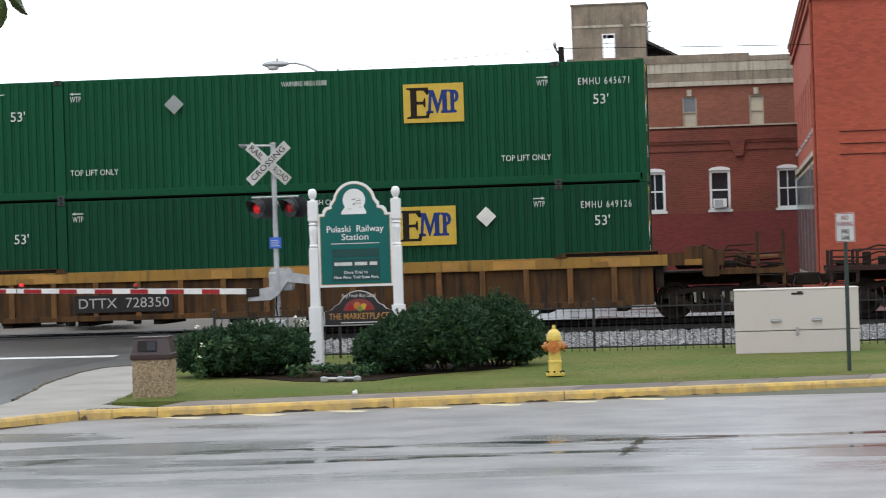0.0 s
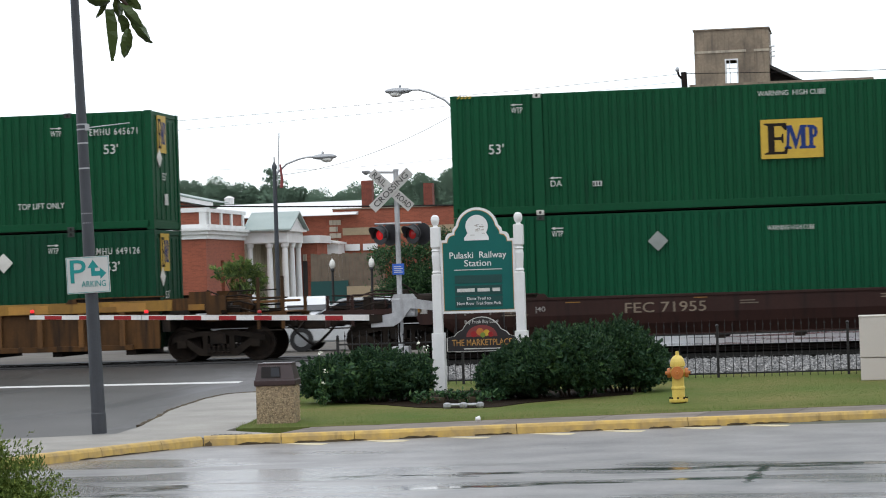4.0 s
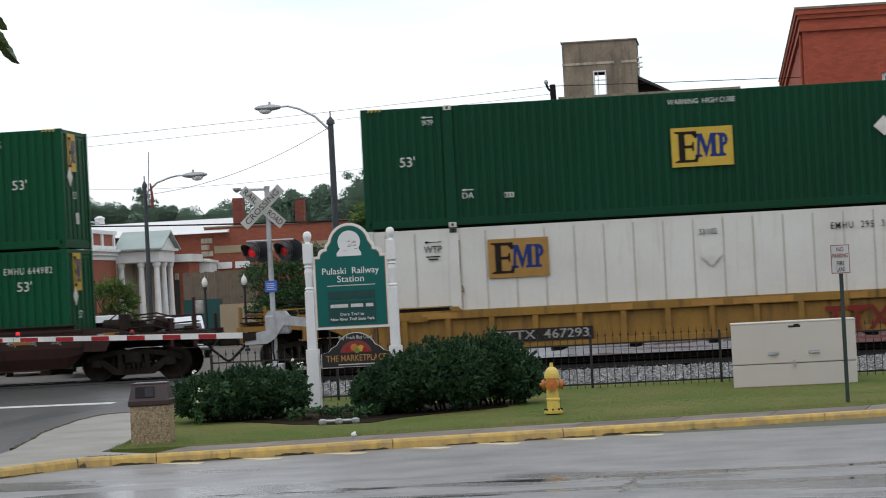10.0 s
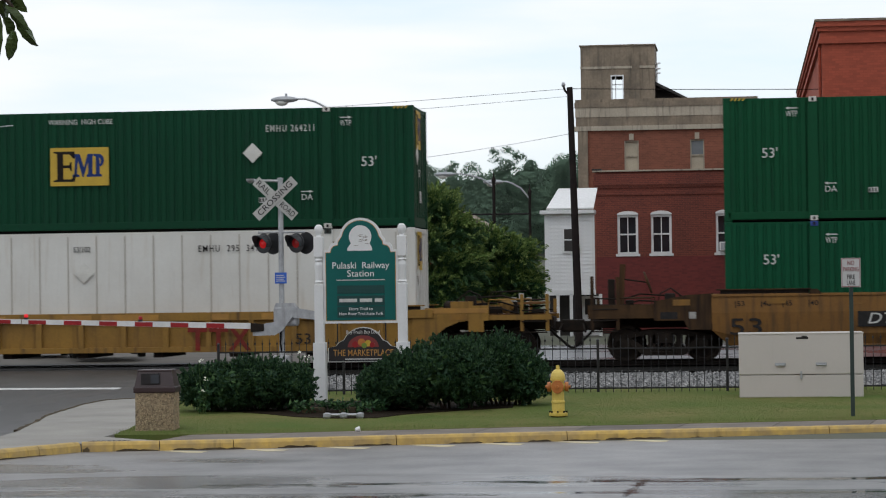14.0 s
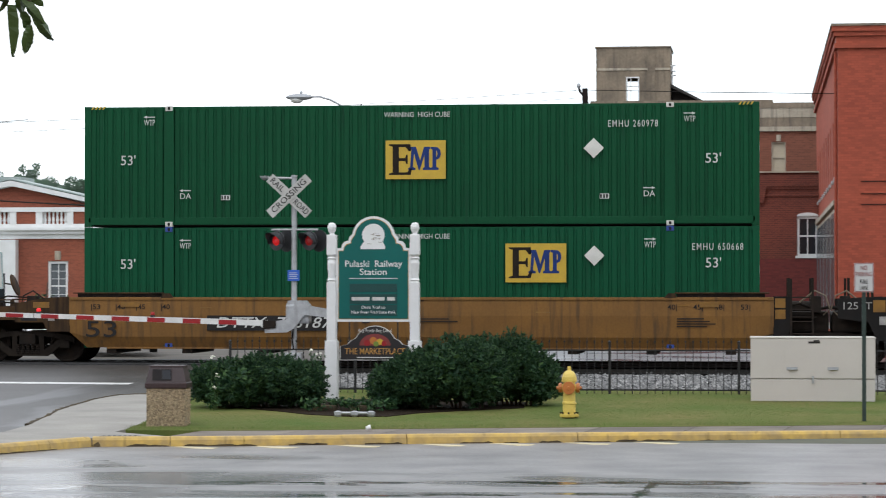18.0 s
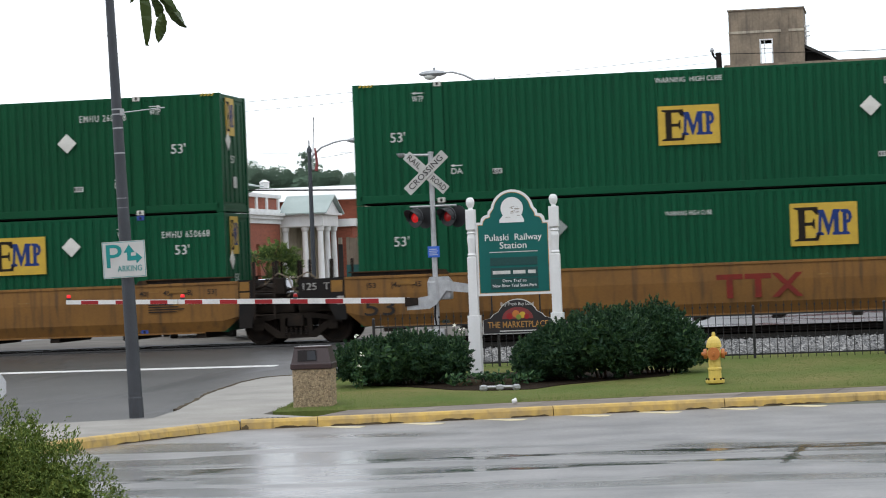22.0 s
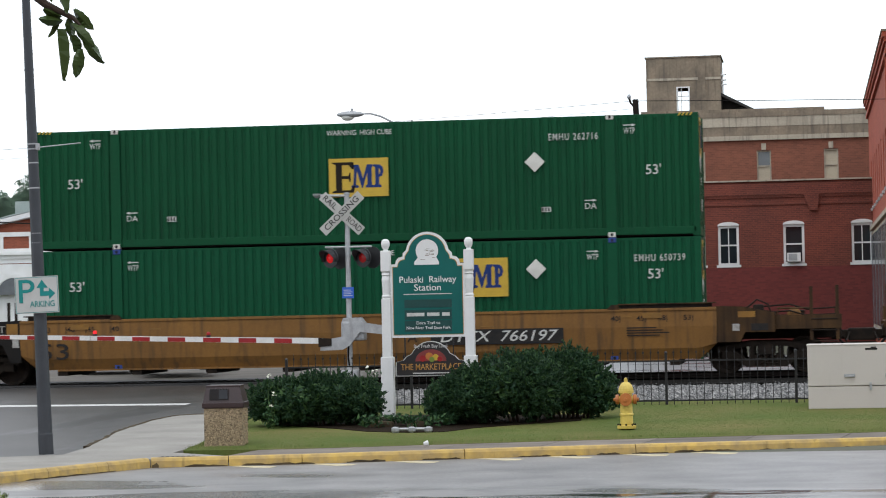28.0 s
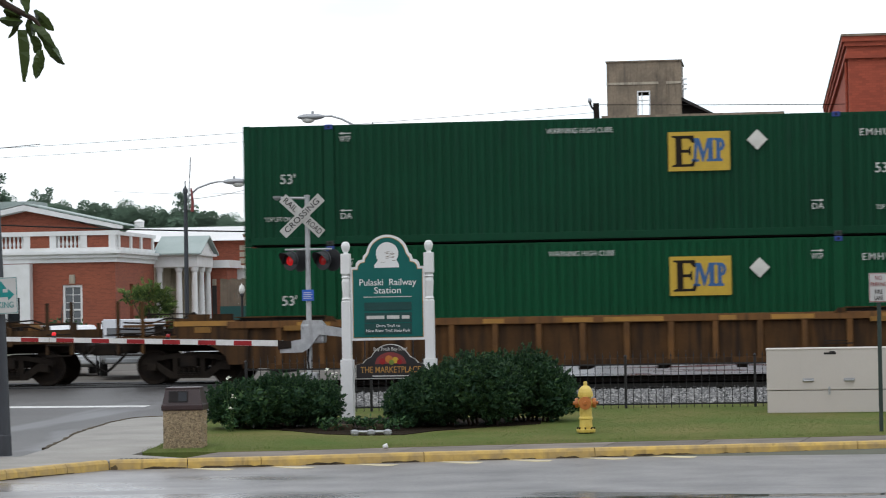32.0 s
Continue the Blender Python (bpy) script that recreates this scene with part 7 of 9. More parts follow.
def stones():
    """Loose ballast stones, one mesh."""
    rng = np.random.default_rng(8)
    n = 22000
    base = np.array([(1, 0, 0), (-1, 0, 0), (0, 1, 0), (0, -1, 0), (0, 0, 1), (0, 0, -1)], float)
    tri = np.array([(0, 2, 4), (2, 1, 4), (1, 3, 4), (3, 0, 4), (2, 0, 5), (1, 2, 5), (3, 1, 5), (0, 3, 5)])
    c = np.stack([rng.uniform(-11, 9, n), 53 + 6.2 * rng.random(n) ** 0.9, np.zeros(n)], 1)
    c[:, 2] = 0.40 + np.clip((c[:, 1] - 53) / 8, 0, 1) * 0.13 + rng.uniform(0, 0.035, n)
    q = base[None] + rng.normal(0, 0.22, (n, 6, 3))
    q *= (rng.uniform(0.02, 0.044, n)[:, None, None]) * np.array([1, 1, 0.75])
    v = (q + c[:, None]).reshape(-1, 3)
    f = (tri[None] + np.arange(n)[:, None, None] * 6).reshape(-1, 3)
    me = bpy.data.meshes.new("ballast_stones")
    me.from_pydata(v.tolist(), [], f.tolist())
    me.materials.append(M["stone_mix"])
    tagged(new("ballast_stones", me), "loose grey crushed ballast stones", "gravel", kind="stuff")


M["stone_mix"] = leaf_mat("mixed_grey_stone", (0.1, 0.1, 0.1), (0.21, 0.207, 0.2), (0.36, 0.35, 0.335), 0.9)
stones()


def hanging_branch():
    """A drooping spray of long leaves just overhead."""
    tree = thing("tree", "street tree with drooping long green leaves", "tree", pose(-4.4, 7.0, 0.12))
    part("trunk", tube(B(), [(0, 0, -0.2), (0.03, 0, 1.5), (0.0, 0, 3.0), (0.05, 0, 5.0)], 0.14, 12, 0.07), "bark", tree)
    t = part("branch", tube(B(), [(0.0, 0, 3.0), (0.8, 0, 3.75), (1.7, 0, 3.6), (2.2, 0, 3.29), (2.255, 0, 3.214), (2.3, 0, 3.15), (2.356, 0, 3.1), (2.434, 0, 3.059), (2.46, 0, 3.03)], 0.035, 8, 0.0025), "bark", tree)
    # foot of each leaf, its length and the way it hangs
    for k, (x, z, l, a) in enumerate((
            (-1.999, 3.149, 0.143, 3), (-1.967, 3.163, 0.102, 43), (-1.966, 3.202, 0.08, 40), (-1.945, 3.093, 0.08, -7), (-1.944, 3.131, 0.097, 35), (-1.968, 3.133, 0.048, 8),
            (-2.003, 3.281, 0.096, 13), (-2.057, 3.337, 0.12, 13), (-2.105, 3.332, 0.074, 31), (-2.033, 3.344, 0.1, 55), (-2.049, 3.337, 0.1, 43), (-2.0, 3.404, 0.078, -44),
            (-2.063, 3.438, 0.091, 59), (-2.087, 3.439, 0.038, 5), (-2.151, 3.412, 0.068, 35), (-2.19, 3.437, 0.11, 29), (-2.184, 3.351, 0.119, 93), (-2.199, 3.399, 0.071, 25),
            (-2.045, 3.205, 0.053, 62), (-1.998, 3.172, 0.067, -90), (-2.014, 3.17, 0.049, -31), (-2.129, 3.318, 0.062, 38), (-2.24, 3.47, 0.12, 10), (-1.982, 3.179, 0.054, 6))):
        bm = B()
        n = 7
        w = 0.009 + l * 0.1
        rows = []
        for i in range(n + 1):
            f = i / n
            ww = w * math.sin(math.pi * min(1, 0.08 + f * 0.92)) ** 0.7 * (1 - 0.12 * (i % 2))
            bend = 0.25 * l * f * f
            rows.append([bm.verts.new((-ww + bend * (0.3 if a > 0 else -0.2), 0.012 * math.sin(f * 3 + k), -l * f)), bm.verts.new((bend * (0.3 if a > 0 else -0.2), -0.012, -l * f)),
                         bm.verts.new((ww + bend * (0.3 if a > 0 else -0.2), 0.012 * math.cos(f * 2 + k), -l * f))])
        for p, q in zip(rows, rows[1:]):
            for i in range(2):
                bm.faces.new((p[i], p[i + 1], q[i + 1], q[i]))
        part("leaf", bm, "near_leaf", t, at=pose(x + 4.4, 0.012 * (k % 3) - 0.01, z - 0.12, 0, -a, 16 * (k % 5 - 2)))


hanging_branch()

# lighter leaf for upper spray tips: light on the crown put into colour
M["lit_tip_leaf"] = leaf_mat("lit_spray_leaf", (0.06, 0.125, 0.03), (0.13, 0.2, 0.045), (0.27, 0.34, 0.1), 0.6)

# ---- buildings beyond the railway ----


def wall(x0, x1, z0, z1, y0, y1, openings=()):
    """A wall along x with rectangular openings cut right through it."""
    xs = sorted({x0, x1, *(o[0] for o in openings), *(o[1] for o in openings)})
    zs = sorted({z0, z1, *(o[2] for o in openings), *(o[3] for o in openings)})
    bm = B()
    for a, b in zip(xs, xs[1:]):
        run = None
        for c, d in zip(zs, zs[1:]):
            hole = any(o[0] - 1e-6 < (a + b) / 2 < o[1] + 1e-6 and o[2] - 1e-6 < (c + d) / 2 < o[3] + 1e-6 for o in openings)
            if hole:
                if run:
                    box(bm, a, b, y0, y1, *run)
                run = None
            else:
                run = (run[0], d) if run else (c, d)
        if run:
            box(bm, a, b, y0, y1, *run)
    bmesh.ops.remove_doubles(bm, verts=bm.verts[:], dist=0.0005)
    return bm


def window(parent, x0, x1, z0, z1, y, glass="glass", trim="white", arch=0.0, sill=True, t=0.09, lights=1, lower=None):
    """A sash window in its opening: frame, two sashes, panes and sill."""
    cx = (x0 + x1) / 2
    bm = bx(x0, x0 + t, y - 0.05, y + 0.1, z0, z1)
    box(bm, x1 - t, x1, y - 0.05, y + 0.1, z0, z1)
    box(bm, x0 + t, x1 - t, y - 0.05, y + 0.1, z0, z0 + t * 0.7)
    box(bm, x0 + t, x1 - t, y - 0.05, y + 0.1, z1 - t, z1)
    w = part("window", bm, trim, parent, "white sash window" if trim == "white" else "")
    zm = (z0 + z1) / 2
    part("meeting_rail", bx(x0 + t, x1 - t, y - 0.01, y + 0.06, zm - 0.03, zm + 0.03), trim, w)
    if lights > 1:
        part("glazing_bar", bx(cx - 0.02, cx + 0.02, y + 0.0, y + 0.05, z0 + t * 0.7, z1 - t), trim, w)
    for a, b, g in ((z0 + t * 0.7, zm - 0.03, lower or glass), (zm + 0.03, z1 - t, glass)):
        part("pane", bx(x0 + t, x1 - t, y + 0.055, y + 0.065, a, b), g, w)
    if arch:
        pts = arc(cx, z1, (x1 - x0) / 2 + 0.02, 0, 180, 12, arch)
        part("arched_head", prism(B(), pts, y - 0.15, y - 0.1), trim, w)
    if sill:
        part("sill", bx(x0 - 0.07, x1 + 0.07, y - 0.14, y + 0.02, z0 - 0.1, z0), trim, w)
    return w


def corner_building():
    """Orange-red painted brick block, its end towards the railway."""
    t = thing("brick_building", "orange-red painted two-storey brick building with corbelled parapet", "building", pose(0, 82, 0.6))
    holes = [(4.75, 5.75, 5.82, 7.77), (7.4, 8.4, 5.82, 7.77), (10.0, 11.0, 5.82, 7.77), (12.6, 13.6, 5.82, 7.77)]
    part("front_wall", wall(2.43, 16, 0, 9.15, 0, 0.4, holes), "brick_r", t)
    for h in holes:
        window(t, *h, 0.16, "pale_glass", t=0.1)
    side = [(1.5 + k * 3.0, 2.5 + k * 3.0, 5.3, 7.2) for k in range(9)] + [(1.2 + k * 4.6, 4.9 + k * 4.6, 0.6, 4.3) for k in range(6)]
    bm = wall(0.4, 30, 0, 9.15, 0, 0.4, side)
    bmesh.ops.transform(bm, matrix=pose(2.83, 0, 0, 0, 0, 90), verts=bm.verts[:])
    part("side_wall", bm, "brick_r", t)
    for y0, y1, z0, z1 in side:
        tall = z1 - z0 > 2
        d = -0.2 if tall else 0.0
        f = part("window", bx(2.56 + d, 2.66 + d, y0, y1, z0, z1), "stucco_light" if tall else "alum", t)
        for i in range(3 if tall else 1):
            k = (y1 - y0) / (3 if tall else 1)
            part("pane", bx(2.535 + d, 2.556 + d, y0 + i * k + 0.12, y0 + i * k + k - 0.08, z0 + 0.12, z1 - 0.12), "pale_glass" if tall else "glass", f)
        part("sill", bx(2.36, 2.43, y0 - 0.05, y1 + 0.05, z0 - 0.1, z0), "alum", f)
    part("sill_band", bx(2.3, 2.43, 0.6, 29, 4.4, 4.55), "stucco_light", t, "grey band over the side windows")
    part("back_wall", bx(2.43, 16, 29.6, 30, 0, 9.15), "brick_r", t)
    part("end_wall", bx(15.6, 16, 0.4, 29.6, 0, 9.15), "brick_r", t)
    part("roof", bx(2.5, 15.9, 0.1, 29.9, 8.7, 8.8), "roof_dark", t)
    for z0, z1, d in ((9.15, 9.3, 0.1), (9.3, 9.52, 0.05), (9.52, 9.66, 0.12), (9.66, 9.82, 0.18)):
        part("parapet_course", bx(2.43 - d, 16 + d, -d, 0.42, z0, z1), "brick_r", t)
        part("parapet_course", bx(2.43 - d, 2.85, 0.42, 30 + d, z0, z1), "brick_r", t)
    part("coping", bx(2.22, 16.2, -0.22, 0.46, 9.82, 9.89), "stucco", t)
    part("coping", bx(2.22, 2.87, 0.46, 30.2, 9.82, 9.89), "stucco", t)
    for z in (4.43, 4.75, 5.13):
        part("string_course", bx(3.12, 16, -0.05, 0.0, z - 0.025, z + 0.03), "brick_r", t)
        # dark strip painted in as the shadow line below the course
        part("string_shadow_joint", bx(3.12, 16, -0.008, 0.0, z - 0.05, z - 0.03), "roof_dark", t)
    part("downpipe", tube(B(), [(2.38, 0.6, 0), (2.38, 0.6, 9.1)], 0.05, 8), "brick_r", t)


corner_building()


def mill_building():
    """A low brick front block with a taller one and a stair tower behind."""
    t = thing("brick_building", "dark red brick mill with arched white windows, lower half painted maroon", "building", pose(0, 108, 0.6))
    holes = [(-5.1, -4.26, 3.17, 4.75), (-3.75, -2.91, 3.17, 4.75), (-1.14, -0.3, 3.17, 4.75), (1.57, 2.41, 3.17, 4.75)]
    part("lower_wall", bx(-5.96, 7.9, 0, 0.4, 0, 3.05), "brick_paint", t)
    part("front_wall", wall(-5.96, 7.9, 3.05, 6.5, 0, 0.4, holes), "brick_d", t)
    for k, h in enumerate(holes):
        window(t, *h, 0.1, "glass", arch=0.34, lights=1 if k == 2 else 2, t=0.1)
    ac = part("air_conditioner", bx(-1.0, -0.46, -0.25, 0.1, 3.24, 3.6, bevel=0.02), "siding", t, "white window air conditioner")
    part("grille", bx(-0.94, -0.6, -0.256, -0.25, 3.28, 3.56), "steel", ac)
    part("side_wall", bx(-5.96, -5.56, 0.4, 8.6, 0, 6.5), "brick_d", t)
    part("roof", bx(-5.9, 7.9, 0.1, 8.6, 5.95, 6.05), "roof_dark", t)
    for z0, z1, d in ((5.55, 5.63, 0.05), (5.85, 5.95, 0.06), (5.95, 6.15, 0.1), (6.15, 6.42, 0.07)):
        part("corbel_course", bx(-5.96 - d, 7.9, -d, 0.0, z0, z1), "brick_d", t)
    part("pilaster_bracket", prism(B(), [(-0.2 + 0.15, 5.3), (0.1 + 0.15, 5.3), (0.35, 5.95), (-0.3, 5.95)], -0.14, 0.0), "brick_d", t)
    part("coping", bx(-6.08, 7.9, -0.12, 0.44, 6.5, 6.56), "stucco_light", t)
    part("corner_cap", bx(-6.1, -5.7, -0.14, 0.46, 6.56, 6.63), "roof_dark", t)
    # taller block
    b = thing("brick_building", "tall old brick block with stained pale stucco cornice", "building", pose(0, 117, 0.6))
    holes = [(-5.17, -4.54, 6.88, 8.25), (-2.3, -1.68, 6.88, 8.25), (0.6, 1.22, 6.88, 8.25), (3.5, 4.12, 6.88, 8.25)]
    part("front_wall", wall(-6.76, 8, 0, 8.7, 0, 0.4, holes), "brick_t", b)
    for k, h in enumerate(holes):
        window(b, *h, 0.1, "pale_glass" if k == 1 else "blind", "stucco_light", t=0.06, lower="blind")
        part("keystone", bx((h[0] + h[1]) / 2 - 0.1, (h[0] + h[1]) / 2 + 0.1, -0.06, 0.0, 8.27, 8.55), "stucco_light", b)
    part("corner_pilaster", bx(-7.2, -6.76, -0.12, 0.5, 0, 8.7), "stucco", b, "stained stucco corner pilaster")
    for z0, z1, d, m in ((8.7, 8.9, 0.14, "stucco_light"), (8.9, 9.3, 0.08, "stucco"), (9.3, 9.72, 0.1, "stucco_light"), (9.72, 9.95, 0.13, "stucco")):
        part("cornice_band", bx(-7.2 - d, 8, -d, 0.45, z0, z1), m, b)
    part("parapet_step", bx(-7.3, 0.67, -0.05, 0.4, 9.95, 10.08), "stucco", b)
    part("side_wall", bx(-7.2, -6.8, 0.5, 12, 0, 9.9), "stucco", b)
    part("roof", bx(-7.0, 8, 0.3, 12, 9.4, 9.5), "roof_dark", b)
    tw = thing("stair_tower", "weathered grey-brown stucco roof tower with an open window", "tower", pose(0, 121, 10.1))
    hole = [(-5.86, -5.38, 0.82, 1.9)]
    part("front_wall", wall(-7.28, -3.92, 0, 3.28, 0, 0.3, hole), "stucco", tw)
    part("back_wall", wall(-7.4, -4.0, 0, 3.28, 3.0, 3.3, [(-6.3, -5.1, 0.5, 2.0)]), "stucco", tw)
    part("side_wall", bx(-7.28, -6.98, 0.3, 3.0, 0, 3.28), "stucco", tw)
    part("side_wall", bx(-4.22, -3.92, 0.3, 3.0, 0, 3.28), "stucco", tw)
    part("roof", bx(-7.33, -3.87, -0.05, 3.35, 3.28, 3.34), "stucco", tw)
    part("band", bx(-7.3, -3.9, -0.03, 0.0, 2.25, 2.36), "stucco_light", tw)
    part("pilaster_strip", bx(-4.95, -4.6, -0.04, 0.0, 0, 2.9), "stucco", tw)
    f = part("window_frame", bx(-5.92, -5.86, -0.04, 0.1, 0.76, 1.96), "white", tw, "white open window frame")
    part("frame_side", bx(-5.38, -5.32, -0.04, 0.1, 0.76, 1.96), "white", f)
    part("frame_head", bx(-5.86, -5.38, -0.04, 0.1, 1.9, 1.96), "white", f)
    part("frame_mullion", bx(-5.72, -5.68, 0.0, 0.05, 0.82, 1.9), "white", f)
    part("frame_rail", bx(-5.86, -5.38, 0.0, 0.05, 1.5, 1.55), "white", f)
    part("lean_roof", prism(B(), [(-3.92, 1.65), (-3.92, 1.5), (-2.4, 0.75), (-2.3, 0.8)], 0.2, 3.0), "roof_dark", tw, "dark sloping lean-to roof")
    part("lean_wall", prism(B(), [(-3.92, 0), (-3.92, 1.5), (-2.5, 0.8), (-2.5, 0)], 1.2, 1.4), "roof_dark", tw)
    part("vent_pipe", tube(B(), [(-3.85, 0.3, 1.6), (-3.85, 0.3, 2.5)], 0.05, 8), "white", tw)
    for z in (2.0, 2.2, 2.45):
        part("insulator", tube(B(), [(-3.9, 0.2, z), (-3.66, 0.2, z + 0.03)], 0.04, 6), "white", tw)


mill_building()


def board_house():
    t = thing("small_house", "small white board-sided house with pale metal roof", "house", pose(0.36, 100, 0.6))
    bm = bx(-7.8, -5.96, 0.06, 4.0, 1.72, 4.62)
    for v in bm.verts:
        if v.co.y > 1 and v.co.x > -6.5:
            v.co.x = -6.2
    part("core_wall", bm, "siding", t)
    hole = (-6.68, -6.4, 3.3, 4.2)
    bm_full = mesh_of("siding_board", prism(B(), [(0, 0), (-0.022, 0), (-0.008, 0.135), (0, 0.135)], -7.82, -5.94, "yz"), M["siding"])
    for k in range(21):
        part("siding_board", bm_full, None, t, at=pose(0, 0.06, 1.72 + k * 0.138))
    w = part("window", bx(-7.16, -6.5, -0.02, 0.05, 3.12, 4.1), "white", t)
    part("pane", bx(-7.08, -6.58, -0.026, -0.02, 3.2, 3.6), "roof_dark", w, "dark window pane")
    part("pane", bx(-7.08, -6.58, -0.024, -0.02, 3.65, 4.03), "roof_dark", w, "dark window pane")
    part("eave", bx(-7.98, -5.92, -0.2, 1.0, 4.6, 4.74, bevel=0.02), "white", t)
    bm = prism(B(), [(-0.2, 4.76), (2.6, 5.6), (2.6, 5.66), (-0.2, 4.82)], -7.72, -5.95, "yz")
    for v in bm.verts:
        if v.co.y > 1 and v.co.x < -7:
            v.co.x = -7.45
    part("roof", bm, "roof_white", t, "pale standing-seam metal roof")
    part("skirt_board", bx(-7.84, -5.92, 0.0, 0.05, 1.55, 1.74), "white", t)
    part("porch_wall", bx(-7.8, -5.95, 2.0, 2.2, 0, 1.6), "roof_dark", t, "dark recessed porch wall")
    d = part("door", bx(-6.6, -5.9, 1.9, 1.99, 0, 1.5), "white", t, "white panelled door")
    part("door_pane", bx(-6.45, -6.05, 1.88, 1.9, 0.8, 1.4), "glass", d)
    for x in (-7.35, -6.85, -5.75):
        part("porch_post", bx(x - 0.06, x + 0.06, 0.0, 0.12, 0, 1.58), "white", t)
    for k in range(3):
        nb = thing("notice_board", "small white notice on a thin post", "sign", pose(-7.95 + 0.26 * k, 92, 0.6), group="notices by the street")
        part("post", bx(-0.02, 0.02, -0.02, 0.02, 0, 1.5), "steel", nb)
        part("panel", bx(-0.09, 0.09, -0.035, -0.02, 1.25 + 0.14 * (k % 2), 1.52 + 0.14 * (k % 2)), "sheet", nb)


board_house()


def cobra_lamp(x, y, top, arm, label, pole="pole", r=0.11, rise=0.25, base=0.6):
    """A street lamp: pole, curved arm and a flat luminaire."""
    t = thing("street_lamp", label, "street lamp", pose(x, y, base))
    h = top - base
    part("pole", turned(B(), [(r, -0.05), (r, h * 0.6), (r * 0.85, h)], 14), pole, t)
    part("pole_cap", turned(B(), [(r * 0.85, h), (r * 1.3, h + 0.02), (r * 1.2, h + 0.12), (r * 0.5, h + 0.2), (0.02, h + 0.25), (0.02, h + 0.4)], 12), pole, t)
    s = 1 if arm > 0 else -1
    pts = [(0, 0, h - 0.2), (arm * 0.3, 0, h + rise * 0.45), (arm * 0.6, 0, h + rise * 0.85), (arm * 0.8, 0, h + rise), (arm, 0, h + rise)]
    part("arm", tube(B(), pts, 0.035, 8, 0.028), "steel", t, "curved steel arm")
    bm = bmesh.new()
    bmesh.ops.create_uvsphere(bm, u_segments=16, v_segments=8, radius=1, matrix=pose(arm + s * 0.3, 0, h + rise - 0.01) @ Matrix.Diagonal((0.42, 0.16, 0.1, 1)))
    hd = part("luminaire", bm, "steel", t, "grey cobra-head luminaire")
    bm = bmesh.new()
    bmesh.ops.create_uvsphere(bm, u_segments=14, v_segments=8, radius=1, matrix=pose(arm + s * 0.38, 0, h + rise - 0.08) @ Matrix.Diagonal((0.2, 0.13, 0.12, 1)))
    part("lens", bm, "globe", hd, "glass bowl")
    part("photocell", turned(B(), [(0.04, 0), (0.04, 0.07), (0.02, 0.09)], 8, pose(arm + s * 0.25, 0, h + rise + 0.08)), "steel", hd)


cobra_lamp(-11.64, 78, 7.5, -1.55, "grey cobra-head street lamp on a dark pole", rise=0.62, r=0.1)
cobra_lamp(-9.82, 105, 6.65, -1.65, "far cobra-head street lamp on a wooden pole", "wood_pole", r=0.07, rise=0.35)
cobra_lamp(-8.48, 106, 6.2, -1.15, "far street lamp with short arm on a wooden pole", "wood_pole", r=0.06, rise=0.5)
cobra_lamp(-18.66, 84, 6.2, 1.35, "cobra-head street lamp on a dark pole with a flag", r=0.072, rise=0.35)
fl = thing("flag", "furled flag hanging on the lamp pole", "flag", pose(-18.45, 83.9, 4.75))
part("cloth", tube(B(), [(0, 0, 1.6), (0.03, 0, 1.35), (0.05, 0, 1.1), (0.02, 0, 0.85)], 0.03, 7, 0.06), "red_text", fl)
part("staff", tube(B(), [(-0.1, 0, 0.9), (0.0, 0, 2.6)], 0.02, 6), "steel", fl)


def utility_pole():
    t = thing("utility_pole", "leaning dark wooden utility pole", "pole", pose(-5.33, 86, 0.55, 0, -1.4))
    part("pole", turned(B(), [(0.135, -0.1), (0.115, 4), (0.095, 8.35)], 12), "wood_pole", t)
    part("crossarm_bracket", tube(B(), [(0, 0, 8.05), (-0.16, 0, 8.25), (-0.2, 0, 8.4)], 0.04, 6), "wood_pole", t)
    part("insulator", turned(B(), [(0.05, 0), (0.07, 0.06), (0.04, 0.14)], 8, pose(-0.2, 0, 8.38)), "steel", t)


utility_pole()


def cable(pts, r=0.008, sag=0.3):
    a, b = Vector(pts[0]), Vector(pts[1])
    q = []
    for i in range(13):
        f = i / 12
        p = a.lerp(b, f)
        p.z -= sag * 4 * f * (1 - f)
        q.append(p)
    c = thing("overhead_cable", "thin dark overhead cable between poles", "cable", group="overhead cables")
    part("wire", tube(B(), q, r, 5), "black", c)


cable([(-11.64, 78, 7.45), (-18.6, 84, 6.0)], 0.008, 0.35)
cable([(-5.6, 86, 8.85), (-60, 92, 8.0)], 0.007, 0.5)
cable([(-5.6, 86, 8.6), (-60, 92, 7.8)], 0.006, 0.6)
cable([(-5.5, 86, 7.4), (-30, 120, 8.0)], 0.007, 0.6)
cable([(-5.6, 86, 8.85), (40, 82, 8.8)], 0.012, 0.4)
cable([(-45, 132, 7.4), (-8.5, 106, 5.4)], 0.035, 0.3)


